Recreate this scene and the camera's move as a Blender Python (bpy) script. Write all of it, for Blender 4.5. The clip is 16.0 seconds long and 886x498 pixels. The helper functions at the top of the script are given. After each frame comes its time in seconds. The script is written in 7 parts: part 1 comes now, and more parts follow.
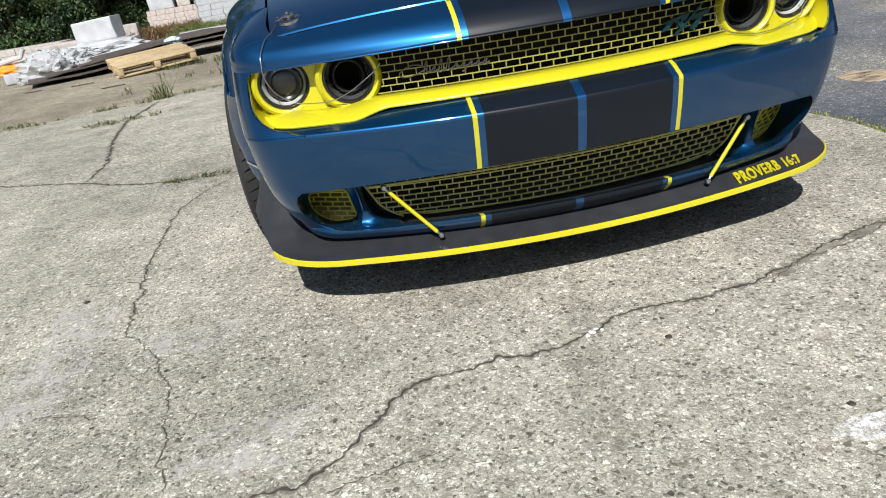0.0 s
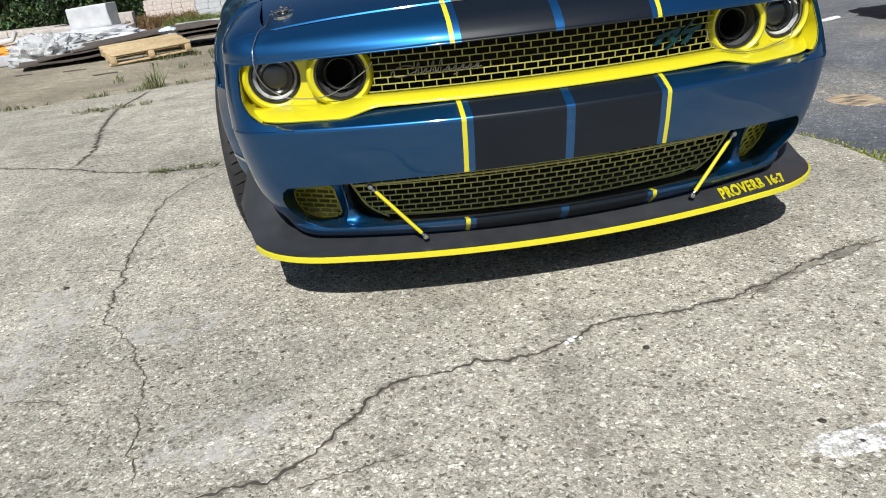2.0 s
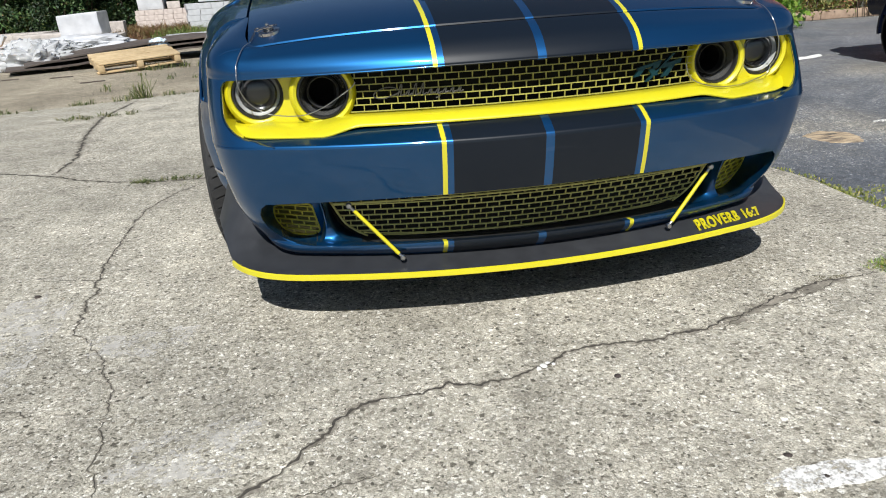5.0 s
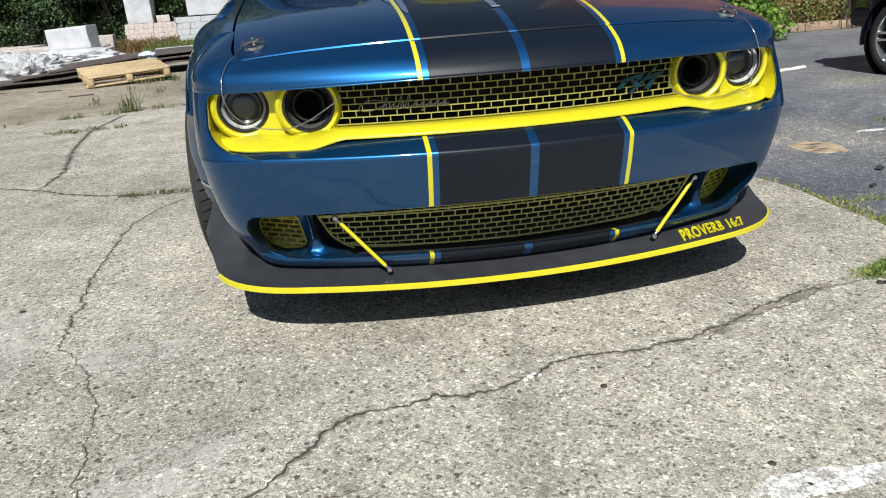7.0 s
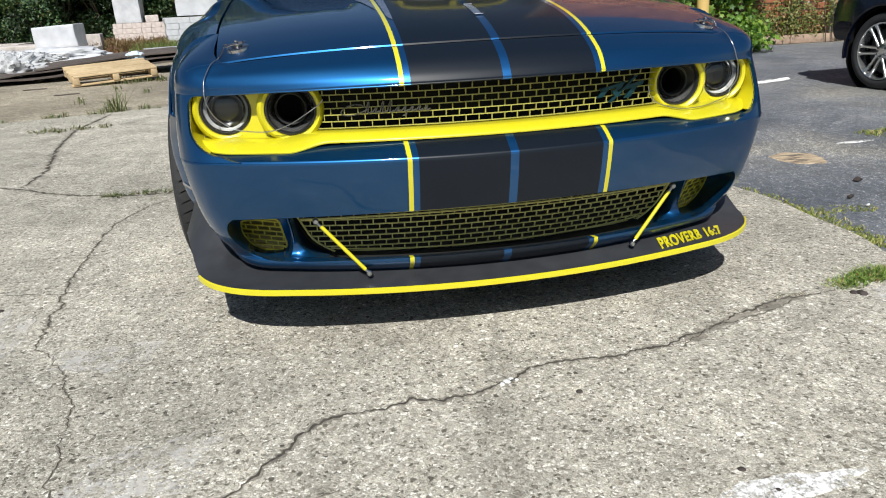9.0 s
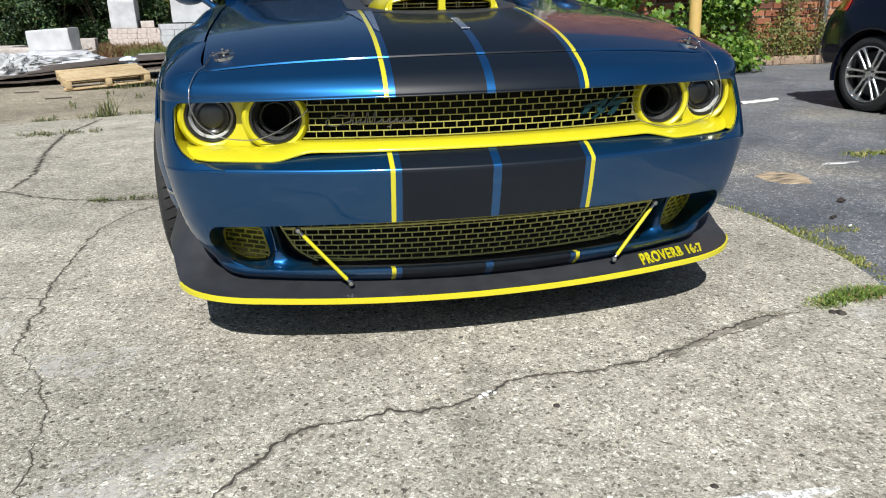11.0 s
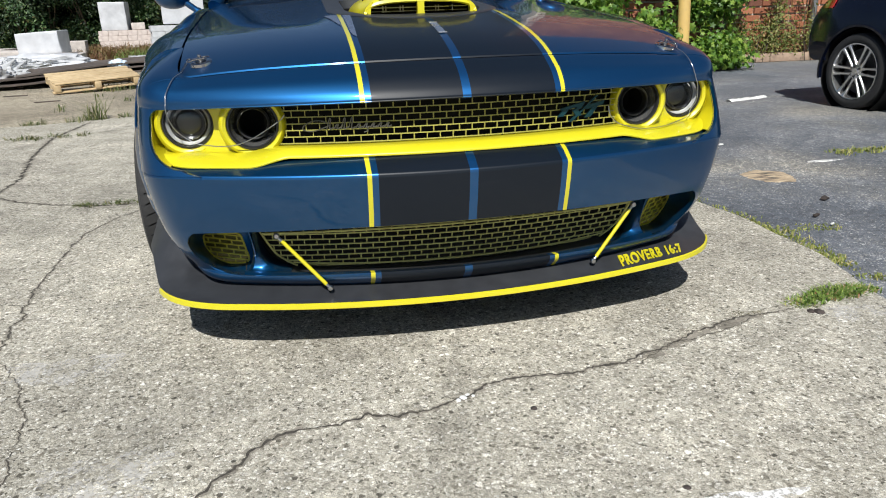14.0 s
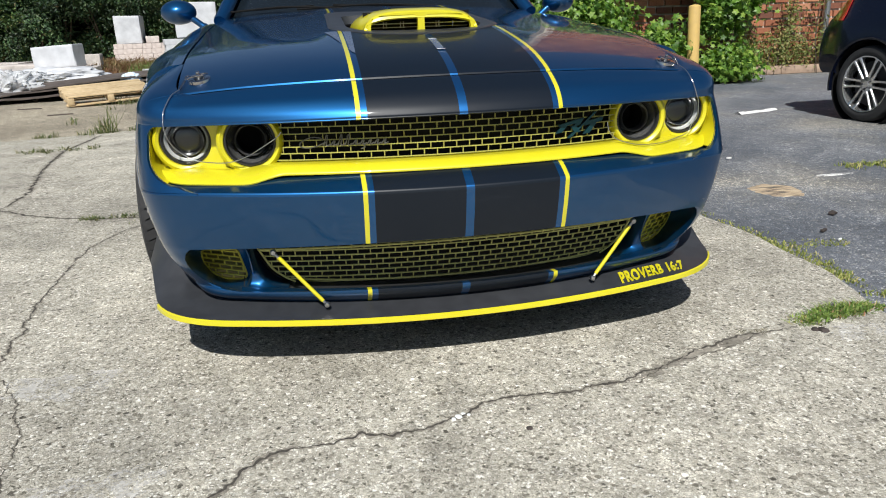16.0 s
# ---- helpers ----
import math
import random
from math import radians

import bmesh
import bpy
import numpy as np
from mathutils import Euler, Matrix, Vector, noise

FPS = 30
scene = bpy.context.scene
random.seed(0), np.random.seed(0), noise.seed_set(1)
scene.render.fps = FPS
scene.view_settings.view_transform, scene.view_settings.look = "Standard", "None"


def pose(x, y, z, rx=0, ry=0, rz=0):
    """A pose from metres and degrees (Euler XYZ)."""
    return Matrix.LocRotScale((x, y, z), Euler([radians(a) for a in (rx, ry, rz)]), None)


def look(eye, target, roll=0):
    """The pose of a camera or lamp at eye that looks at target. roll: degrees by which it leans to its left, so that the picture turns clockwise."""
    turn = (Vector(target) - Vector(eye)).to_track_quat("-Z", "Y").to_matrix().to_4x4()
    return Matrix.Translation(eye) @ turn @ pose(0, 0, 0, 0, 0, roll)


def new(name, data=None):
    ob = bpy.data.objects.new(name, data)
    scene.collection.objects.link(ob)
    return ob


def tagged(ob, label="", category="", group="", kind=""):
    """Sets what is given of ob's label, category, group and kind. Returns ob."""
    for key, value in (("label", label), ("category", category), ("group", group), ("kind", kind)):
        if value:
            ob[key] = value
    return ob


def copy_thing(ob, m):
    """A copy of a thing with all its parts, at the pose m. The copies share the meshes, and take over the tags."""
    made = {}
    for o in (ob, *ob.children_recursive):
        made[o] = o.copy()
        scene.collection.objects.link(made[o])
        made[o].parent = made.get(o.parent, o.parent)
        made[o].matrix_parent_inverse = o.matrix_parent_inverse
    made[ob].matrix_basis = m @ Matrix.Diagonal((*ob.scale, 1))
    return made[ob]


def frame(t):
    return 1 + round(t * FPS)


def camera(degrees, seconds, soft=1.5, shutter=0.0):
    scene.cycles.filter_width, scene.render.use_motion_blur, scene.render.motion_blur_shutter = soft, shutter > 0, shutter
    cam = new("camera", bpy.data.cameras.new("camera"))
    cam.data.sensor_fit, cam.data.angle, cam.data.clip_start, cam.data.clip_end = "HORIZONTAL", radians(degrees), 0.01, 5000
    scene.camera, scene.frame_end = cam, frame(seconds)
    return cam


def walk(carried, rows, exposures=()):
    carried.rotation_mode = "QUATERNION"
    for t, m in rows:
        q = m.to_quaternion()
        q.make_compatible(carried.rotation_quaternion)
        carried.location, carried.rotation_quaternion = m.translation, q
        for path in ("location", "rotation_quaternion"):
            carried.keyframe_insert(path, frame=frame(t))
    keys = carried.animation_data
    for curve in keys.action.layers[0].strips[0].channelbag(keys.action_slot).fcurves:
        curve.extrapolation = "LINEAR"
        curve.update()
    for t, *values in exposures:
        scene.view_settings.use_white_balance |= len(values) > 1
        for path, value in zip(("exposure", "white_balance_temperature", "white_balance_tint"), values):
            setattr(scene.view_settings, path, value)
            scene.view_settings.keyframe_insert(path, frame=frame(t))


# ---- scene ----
from mathutils.bvhtree import BVHTree

cam = camera(64.55, 16.0, soft=1.05)
# t, x, y, z, yaw, pitch, roll
ROWS = [
    (0.0, -0.5826, -1.9705, 0.9288, -5.51, -22.47, -9.17),
    (0.5, -0.5786, -1.9717, 0.9260, -5.59, -22.35, -8.60),
    (1.0, -0.5773, -1.9746, 0.9246, -5.86, -22.34, -7.90),
    (1.5, -0.5762, -1.9753, 0.9231, -6.22, -22.18, -7.00),
    (2.0, -0.5740, -1.9769, 0.9223, -6.67, -22.26, -6.10),
    (2.5, -0.5717, -1.9786, 0.9205, -7.11, -22.37, -5.42),
    (3.0, -0.5689, -1.9789, 0.9201, -7.35, -22.27, -4.72),
    (3.5, -0.5667, -1.9785, 0.9226, -7.70, -22.24, -4.06),
    (4.0, -0.5612, -1.9781, 0.9246, -7.91, -21.80, -3.75),
    (6.5, -0.5447, -1.9851, 0.9264, -8.72, -19.93, -3.61),
    (7.0, -0.5397, -1.9871, 0.9271, -8.99, -19.83, -3.70),
    (7.5, -0.5340, -1.9911, 0.9278, -9.02, -19.57, -3.81),
    (8.0, -0.5290, -1.9942, 0.9288, -9.25, -19.69, -3.76),
    (8.5, -0.5255, -1.9972, 0.9303, -9.73, -19.71, -3.22),
    (9.0, -0.5207, -2.0021, 0.9293, -10.10, -19.48, -2.55),
    (11.5, -0.4890, -2.0158, 0.9316, -10.97, -18.49, -0.99),
    (12.0, -0.4830, -2.0196, 0.9341, -11.20, -18.56, -1.09),
    (12.5, -0.4749, -2.0200, 0.9382, -11.18, -18.66, -1.36),
    (13.0, -0.4676, -2.0222, 0.9405, -11.07, -18.79, -1.63),
    (13.5, -0.4582, -2.0228, 0.9423, -11.10, -18.87, -1.69),
    (14.0, -0.4488, -2.0241, 0.9444, -11.27, -18.63, -1.56),
    (14.5, -0.4376, -2.0235, 0.9494, -11.12, -18.71, -1.69),
    (15.0, -0.4279, -2.0231, 0.9529, -10.90, -18.22, -1.79),
    (15.5, -0.4172, -2.0206, 0.9542, -10.71, -17.72, -1.74),
    (16.0, -0.4053, -2.0173, 0.9551, -10.30, -17.69, -1.71),
]
walk(cam, [(t, pose(x, y, z, 90 + pitch, 0, yaw) @ pose(0, 0, 0, 0, 0, roll)) for t, x, y, z, yaw, pitch, roll in ROWS],
     exposures=[(0.0, 0.16), (4.5, 0.17), (9.0, 0.2), (16.0, 0.2)])

# ---------------------------------------------------------------- light
SUN_TO = Vector((0.17, 0.66, -0.73))          # the way the sunlight travels
world = bpy.data.worlds.new("world")
scene.world = world
world.use_nodes = True
wn = world.node_tree
sky = wn.nodes.new("ShaderNodeTexSky")
sky.sky_type = 'NISHITA'
sky.sun_disc = False
sky.sun_elevation = radians(47)
sky.sun_rotation = radians(194)
sky.air_density, sky.dust_density = 1.0, 0.6
bg = wn.nodes["Background"]
bg.inputs["Strength"].default_value = 0.062
wn.links.new(sky.outputs[0], bg.inputs["Color"])
sun = new("sun", bpy.data.lights.new("sun", 'SUN'))
sun.data.energy, sun.data.angle, sun.data.color = 4.9, radians(0.53), (1.0, 0.988, 0.955)
sun.matrix_world = look((0, 0, 0), SUN_TO) @ Matrix.Identity(4)
sun.location = (0, -20, 22)


# ---------------------------------------------------------------- materials
def nodes_of(name):
    m = bpy.data.materials.new(name)
    m.use_nodes = True
    return m, m.node_tree, m.node_tree.nodes["Principled BSDF"]


def setp(p, **kw):
    for k, v in kw.items():
        p.inputs[k.replace("_", " ")].default_value = v


def rgb(c):
    return (c[0], c[1], c[2], 1.0)


def noise_tex(nt, scale, detail=4.0, rough=0.55, coord="Object"):
    tc = nt.nodes.new("ShaderNodeTexCoord")
    n = nt.nodes.new("ShaderNodeTexNoise")
    n.inputs["Scale"].default_value, n.inputs["Detail"].default_value, n.inputs["Roughness"].default_value = scale, detail, rough
    nt.links.new(tc.outputs[coord], n.inputs["Vector"])
    return n


def ramp(nt, source, stops):
    r = nt.nodes.new("ShaderNodeValToRGB")
    e = r.color_ramp.elements
    while len(e) < len(stops):
        e.new(0.5)
    for i, (pos, c) in enumerate(stops):
        e[i].position = pos
        e[i].color = rgb(c) if not isinstance(c, (int, float)) else (c, c, c, 1)
    nt.links.new(source, r.inputs[0])
    return r


def mixc(nt, fac, a, b, blend='MIX'):
    m = nt.nodes.new("ShaderNodeMix")
    m.data_type, m.blend_type = 'RGBA', blend
    for sock, v in ((m.inputs[0], fac), (m.inputs[6], a), (m.inputs[7], b)):
        if isinstance(v, (int, float)):
            sock.default_value = v
        elif isinstance(v, tuple):
            sock.default_value = rgb(v)
        else:
            nt.links.new(v, sock)
    return m.outputs[2]


def maths(nt, op, a, b=None, c=None, clamp=False):
    m = nt.nodes.new("ShaderNodeMath")
    m.operation, m.use_clamp = op, clamp
    for sock, v in zip(m.inputs, (a, b, c)):
        if v is None:
            continue
        if isinstance(v, (int, float)):
            sock.default_value = v
        else:
            nt.links.new(v, sock)
    return m.outputs[0]


def bump(nt, p, height, strength, dist):
    b = nt.nodes.new("ShaderNodeBump")
    b.inputs["Strength"].default_value, b.inputs["Distance"].default_value = strength, dist
    nt.links.new(height, b.inputs["Height"])
    nt.links.new(b.outputs[0], p.inputs["Normal"])
    return b


def simple(name, a, b=None, rough=0.5, metal=0.0, scale=20.0, bumps=0.0, coat=0.0, var=0.3, spec=0.5):
    """Two tones in noise at two scales, with roughness wear."""
    m, nt, p = nodes_of(name)
    b = b or tuple(c * (1 - var) for c in a)
    n1, n2 = noise_tex(nt, scale, 5), noise_tex(nt, scale * 0.12, 3)
    f = maths(nt, 'MULTIPLY_ADD', n1.outputs["Fac"], 0.6, maths(nt, 'MULTIPLY', n2.outputs["Fac"], 0.5))
    r = ramp(nt, f, [(0.38, b), (0.68, a)])
    nt.links.new(r.outputs[0], p.inputs["Base Color"])
    setp(p, Metallic=metal, Coat_Weight=coat, Coat_Roughness=0.04, Specular_IOR_Level=spec)
    rr = ramp(nt, n2.outputs["Fac"], [(0.3, max(rough - 0.06, 0.02)), (0.7, min(rough + 0.06, 1.0))])
    nt.links.new(rr.outputs[0], p.inputs["Roughness"])
    if bumps:
        bump(nt, p, n1.outputs["Fac"], bumps, 0.01)
    return m


YELLOW = (0.60, 0.545, 0.018)
BLUE = (0.0010, 0.053, 0.152)


def paint(name, stripes=True):
    """Metallic blue clear-coated paint; over it the pair of satin black stripes with their yellow and blue edges, laid out across the car's width."""
    m, nt, p = nodes_of(name)
    flake = noise_tex(nt, 900, 2)
    dust = noise_tex(nt, 3.0, 6, 0.65)
    base = mixc(nt, maths(nt, 'MULTIPLY', flake.outputs["Fac"], 0.5), BLUE, tuple(c * 1.7 for c in BLUE))
    dirt = ramp(nt, dust.outputs["Fac"], [(0.45, 0.0), (0.8, 0.012)])
    base = mixc(nt, dirt.outputs[0], base, (0.30, 0.28, 0.25))
    setp(p, Metallic=0.82, Roughness=0.40, Coat_Weight=1.0, Coat_Roughness=0.05)
    if stripes:
        tc = nt.nodes.new("ShaderNodeTexCoord")
        sx = nt.nodes.new("ShaderNodeSeparateXYZ")
        nt.links.new(tc.outputs["Object"], sx.inputs[0])
        ax = maths(nt, 'ABSOLUTE', sx.outputs[0])
        inside = lambda lo, hi: maths(nt, 'MULTIPLY', maths(nt, 'GREATER_THAN', ax, lo), maths(nt, 'LESS_THAN', ax, hi))
        black, yel = inside(0.0115, 0.254), inside(0.271, 0.2835)
        mid = maths(nt, 'LESS_THAN', ax, 0.275)
        base = mixc(nt, maths(nt, 'MULTIPLY', mid, 0.8), base, (0.010, 0.098, 0.28))
        base = mixc(nt, black, base, (0.0035, 0.0070, 0.0130))
        nt.links.new(maths(nt, 'SUBTRACT', 0.5, maths(nt, 'MULTIPLY', black, 0.24)), p.inputs["Specular IOR Level"])
        base = mixc(nt, yel, base, YELLOW)
        keep = maths(nt, 'SUBTRACT', 1.0, maths(nt, 'MAXIMUM', black, yel))
        nt.links.new(maths(nt, 'MULTIPLY', keep, 0.82), p.inputs["Metallic"])
        nt.links.new(maths(nt, 'SUBTRACT', 1.0, maths(nt, 'MULTIPLY', black, 0.80)), p.inputs["Coat Weight"])
        nt.links.new(maths(nt, 'MULTIPLY_ADD', black, 0.05, 0.40), p.inputs["Roughness"])
    tc2 = nt.nodes.new("ShaderNodeTexCoord")
    vs = nt.nodes.new("ShaderNodeTexVoronoi")
    vs.inputs["Scale"].default_value = 11.0
    nt.links.new(tc2.outputs["Object"], vs.inputs["Vector"])
    vc = nt.nodes.new("ShaderNodeSeparateColor")
    nt.links.new(vs.outputs["Color"], vc.inputs[0])
    spot = maths(nt, 'MULTIPLY', maths(nt, 'LESS_THAN', vs.outputs["Distance"], maths(nt, 'MULTIPLY', vc.outputs[1], 0.030)), maths(nt, 'GREATER_THAN', vc.outputs[0], 0.62))
    base = mixc(nt, maths(nt, 'MULTIPLY', spot, 0.8), base, (0.52, 0.52, 0.50))
    nt.links.new(base, p.inputs["Base Color"])
    return m


M = {}
M["paint"] = paint("blue_striped_paint")
M["blue"] = paint("blue_paint", False)
M["yellow"] = simple("yellow_gloss_paint", YELLOW, (0.60, 0.52, 0.010), rough=0.32, scale=30, coat=0.6)
M["yellow_bar"] = simple("yellow_satin_paint", (0.40, 0.375, 0.09), (0.30, 0.28, 0.07), rough=0.45, scale=60)
# lower bars: colour raised to make up for shade under the bumper edge
M["lifted_bar"] = simple("lifted_yellow_bar", (0.60, 0.56, 0.19), (0.46, 0.42, 0.13), rough=0.6, scale=60)
M["fog_bar"] = simple("olive_yellow_bar", (0.50, 0.45, 0.04), (0.36, 0.32, 0.04), rough=0.5, scale=60)
M["bright_ring"] = simple("bright_lamp_ring", (0.80, 0.80, 0.80), (0.62, 0.62, 0.62), rough=0.20, metal=0.45, scale=40)
M["dim_ring"] = simple("dim_lamp_ring", (0.50, 0.50, 0.48), (0.34, 0.34, 0.33), rough=0.20, metal=0.85, scale=40)
M["black"] = simple("black_satin_plastic", (0.022, 0.022, 0.023), (0.014, 0.014, 0.015), rough=0.5, scale=40)
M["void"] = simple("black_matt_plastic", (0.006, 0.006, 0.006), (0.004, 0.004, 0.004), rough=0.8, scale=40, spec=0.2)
M["splitter"] = simple("black_splitter_plastic", (0.036, 0.038, 0.042), (0.024, 0.025, 0.028), rough=0.40, scale=24, bumps=0.03)
M["rubber"] = simple("tyre_rubber", (0.022, 0.022, 0.023), (0.012, 0.012, 0.012), rough=0.75, scale=60, bumps=0.1)
M["film_tape"] = simple("dull_film", (0.10, 0.125, 0.18), (0.07, 0.09, 0.14), rough=0.28, scale=60)
M["chrome"] = simple("chrome", (0.75, 0.74, 0.72), (0.6, 0.6, 0.6), rough=0.12, metal=1.0, scale=40)
M["pin_chrome"] = simple("dark_reflecting_chrome", (0.56, 0.54, 0.53), (0.42, 0.40, 0.40), rough=0.06, metal=1.0, scale=40)
M["steel"] = simple("dull_steel", (0.55, 0.55, 0.55), (0.42, 0.42, 0.42), rough=0.32, metal=1.0, scale=50)
M["badge_dark"] = simple("dark_chrome_badge", (0.10, 0.10, 0.105), (0.05, 0.05, 0.05), rough=0.3, metal=1.0, scale=50)
M["badge_grey"] = simple("dull_chrome_badge", (0.17, 0.17, 0.165), (0.11, 0.11, 0.11), rough=0.35, metal=0.8, scale=50)
M["badge_teal"] = simple("teal_badge", (0.01, 0.06, 0.075), (0.008, 0.04, 0.05), rough=0.3, metal=0.4, scale=50)
M["marker"] = simple("smoked_marker_lens", (0.20, 0.195, 0.19), (0.14, 0.135, 0.13), rough=0.18, scale=60, coat=0.4)
M["lampglass"] = simple("dark_projector_glass", (0.012, 0.013, 0.014), (0.008, 0.008, 0.009), rough=0.08, scale=30, coat=0.5)
M["lampdark"] = simple("dark_lamp_bowl", (0.035, 0.036, 0.038), (0.02, 0.02, 0.022), rough=0.22, scale=30, metal=0.3)
M["olive"] = simple("dull_olive_plastic", (0.16, 0.14, 0.02), (0.10, 0.09, 0.02), rough=0.6)


def glassy(name, tint, rough=0.0, alpha=0.25):
    m, nt, p = nodes_of(name)
    setp(p, Base_Color=rgb(tint), Roughness=rough, Specular_IOR_Level=0.5, IOR=1.5)
    t = nt.nodes.new("ShaderNodeBsdfTransparent")
    t.inputs[0].default_value = (0.93, 0.95, 0.95, 1)
    mx = nt.nodes.new("ShaderNodeMixShader")
    g = nt.nodes.new("ShaderNodeBsdfGlossy")
    g.inputs["Roughness"].default_value = 0.02
    fr = nt.nodes.new("ShaderNodeFresnel")
    fr.inputs[0].default_value = 1.5
    inner = nt.nodes.new("ShaderNodeMixShader")
    inner.inputs[0].default_value = alpha
    nt.links.new(t.outputs[0], inner.inputs[1])
    nt.links.new(p.outputs[0], inner.inputs[2])
    nt.links.new(fr.outputs[0], mx.inputs[0])
    nt.links.new(inner.outputs[0], mx.inputs[1])
    nt.links.new(g.outputs[0], mx.inputs[2])
    nt.links.new(mx.outputs[0], nt.nodes["Material Output"].inputs[0])
    return m


M["lens"] = glassy("clear_lens", (0.1, 0.1, 0.1), alpha=0.0)
M["glass"] = glassy("car_glass", (0.01, 0.014, 0.016), alpha=0.75)
M["plastic_film"] = glassy("clear_film", (0.88, 0.89, 0.90), alpha=0.5)


def concrete(name, tint=(1, 1, 1), seed=0.0):
    """Worn exposed-aggregate concrete: cream and dark pebbles a centimetre across in grey paste, with stains and pale scuffs."""
    m, nt, p = nodes_of(name)
    tc = nt.nodes.new("ShaderNodeTexCoord")
    mp = nt.nodes.new("ShaderNodeMapping")
    mp.inputs["Location"].default_value = (seed, seed * 1.7, 0)
    nt.links.new(tc.outputs["Object"], mp.inputs[0])

    def vor(scale, feature='F1'):
        v = nt.nodes.new("ShaderNodeTexVoronoi")
        v.feature = feature
        v.inputs["Scale"].default_value = scale
        nt.links.new(mp.outputs[0], v.inputs["Vector"])
        return v

    def noi(scale, det=5.0, rgh=0.6):
        n = nt.nodes.new("ShaderNodeTexNoise")
        n.inputs["Scale"].default_value, n.inputs["Detail"].default_value, n.inputs["Roughness"].default_value = scale, det, rgh
        nt.links.new(mp.outputs[0], n.inputs["Vector"])
        return n

    t = lambda c: tuple(a * b for a, b in zip(c, tint))
    fine, mid, big, huge = noi(330, 3), noi(34, 6, 0.7), noi(3.6, 6, 0.65), noi(0.7, 5, 0.6)
    warp = noi(75, 3, 0.6)
    off = nt.nodes.new("ShaderNodeVectorMath")
    off.operation = 'MULTIPLY_ADD'
    nt.links.new(warp.outputs["Color"], off.inputs[0])
    off.inputs[1].default_value = (0.016, 0.016, 0.0)
    nt.links.new(mp.outputs[0], off.inputs[2])

    def stones(scale):
        v = vor(scale)
        nt.links.new(off.outputs[0], v.inputs["Vector"])
        s = nt.nodes.new("ShaderNodeSeparateColor")
        nt.links.new(v.outputs["Color"], s.inputs[0])
        return v, s

    va, sa = stones(158)
    vb, sb = stones(52)
    col = ramp(nt, sa.outputs[0], [(0.0, t((0.09, 0.085, 0.07))), (0.09, t((0.22, 0.205, 0.17))), (0.24, t((0.375, 0.355, 0.305))), (0.70, t((0.455, 0.43, 0.375))), (0.90, t((0.56, 0.54, 0.485))), (1.0, t((0.72, 0.71, 0.67)))]).outputs[0]
    gap = ramp(nt, va.outputs["Distance"], [(0.42, 0.0), (0.62, 1.0)]).outputs[0]
    col = mixc(nt, maths(nt, 'MULTIPLY', gap, 0.45), col, t((0.23, 0.215, 0.185)))
    show = maths(nt, 'MULTIPLY', maths(nt, 'GREATER_THAN', sb.outputs[1], 0.72), ramp(nt, vb.outputs["Distance"], [(0.30, 1.0), (0.40, 0.0)]).outputs[0])
    colb = ramp(nt, sb.outputs[0], [(0.0, t((0.07, 0.065, 0.055))), (0.3, t((0.22, 0.20, 0.165))), (0.6, t((0.48, 0.45, 0.39))), (1.0, t((0.76, 0.745, 0.70)))]).outputs[0]
    col = mixc(nt, show, col, colb)
    col = mixc(nt, 1.0, col, ramp(nt, fine.outputs["Fac"], [(0.30, 0.44), (0.5, 1.0), (0.72, 1.50)]).outputs[0], 'MULTIPLY')
    col = mixc(nt, 1.0, col, ramp(nt, mid.outputs["Fac"], [(0.30, 0.66), (0.48, 1.0), (0.70, 1.18)]).outputs[0], 'MULTIPLY')
    blotch = noi(13, 5, 0.7)
    col = mixc(nt, 1.0, col, ramp(nt, blotch.outputs["Fac"], [(0.30, 0.78), (0.46, 1.0), (0.70, 1.12)]).outputs[0], 'MULTIPLY')
    st = ramp(nt, big.outputs["Fac"], [(0.26, 0.55), (0.42, 0.90), (0.56, 1.03), (0.70, 1.30)]).outputs[0]
    st2 = ramp(nt, huge.outputs["Fac"], [(0.34, 0.76), (0.5, 0.98), (0.66, 1.14)]).outputs[0]
    col = mixc(nt, 1.0, col, st, 'MULTIPLY')
    col = mixc(nt, 1.0, col, st2, 'MULTIPLY')
    nt.links.new(col, p.inputs["Base Color"])
    setp(p, Roughness=0.88, Specular_IOR_Level=0.25)
    h = maths(nt, 'ADD', maths(nt, 'MULTIPLY', gap, -0.5), maths(nt, 'ADD', maths(nt, 'MULTIPLY', mid.outputs["Fac"], 0.9), maths(nt, 'MULTIPLY', fine.outputs["Fac"], 0.7)))
    bump(nt, p, h, 0.5, 0.006)
    return m


M["concrete"] = concrete("aggregate_concrete", (1.115, 1.10, 1.05))
M["concrete_far"] = concrete("brown_concrete", (0.90, 0.83, 0.72), 7.3)


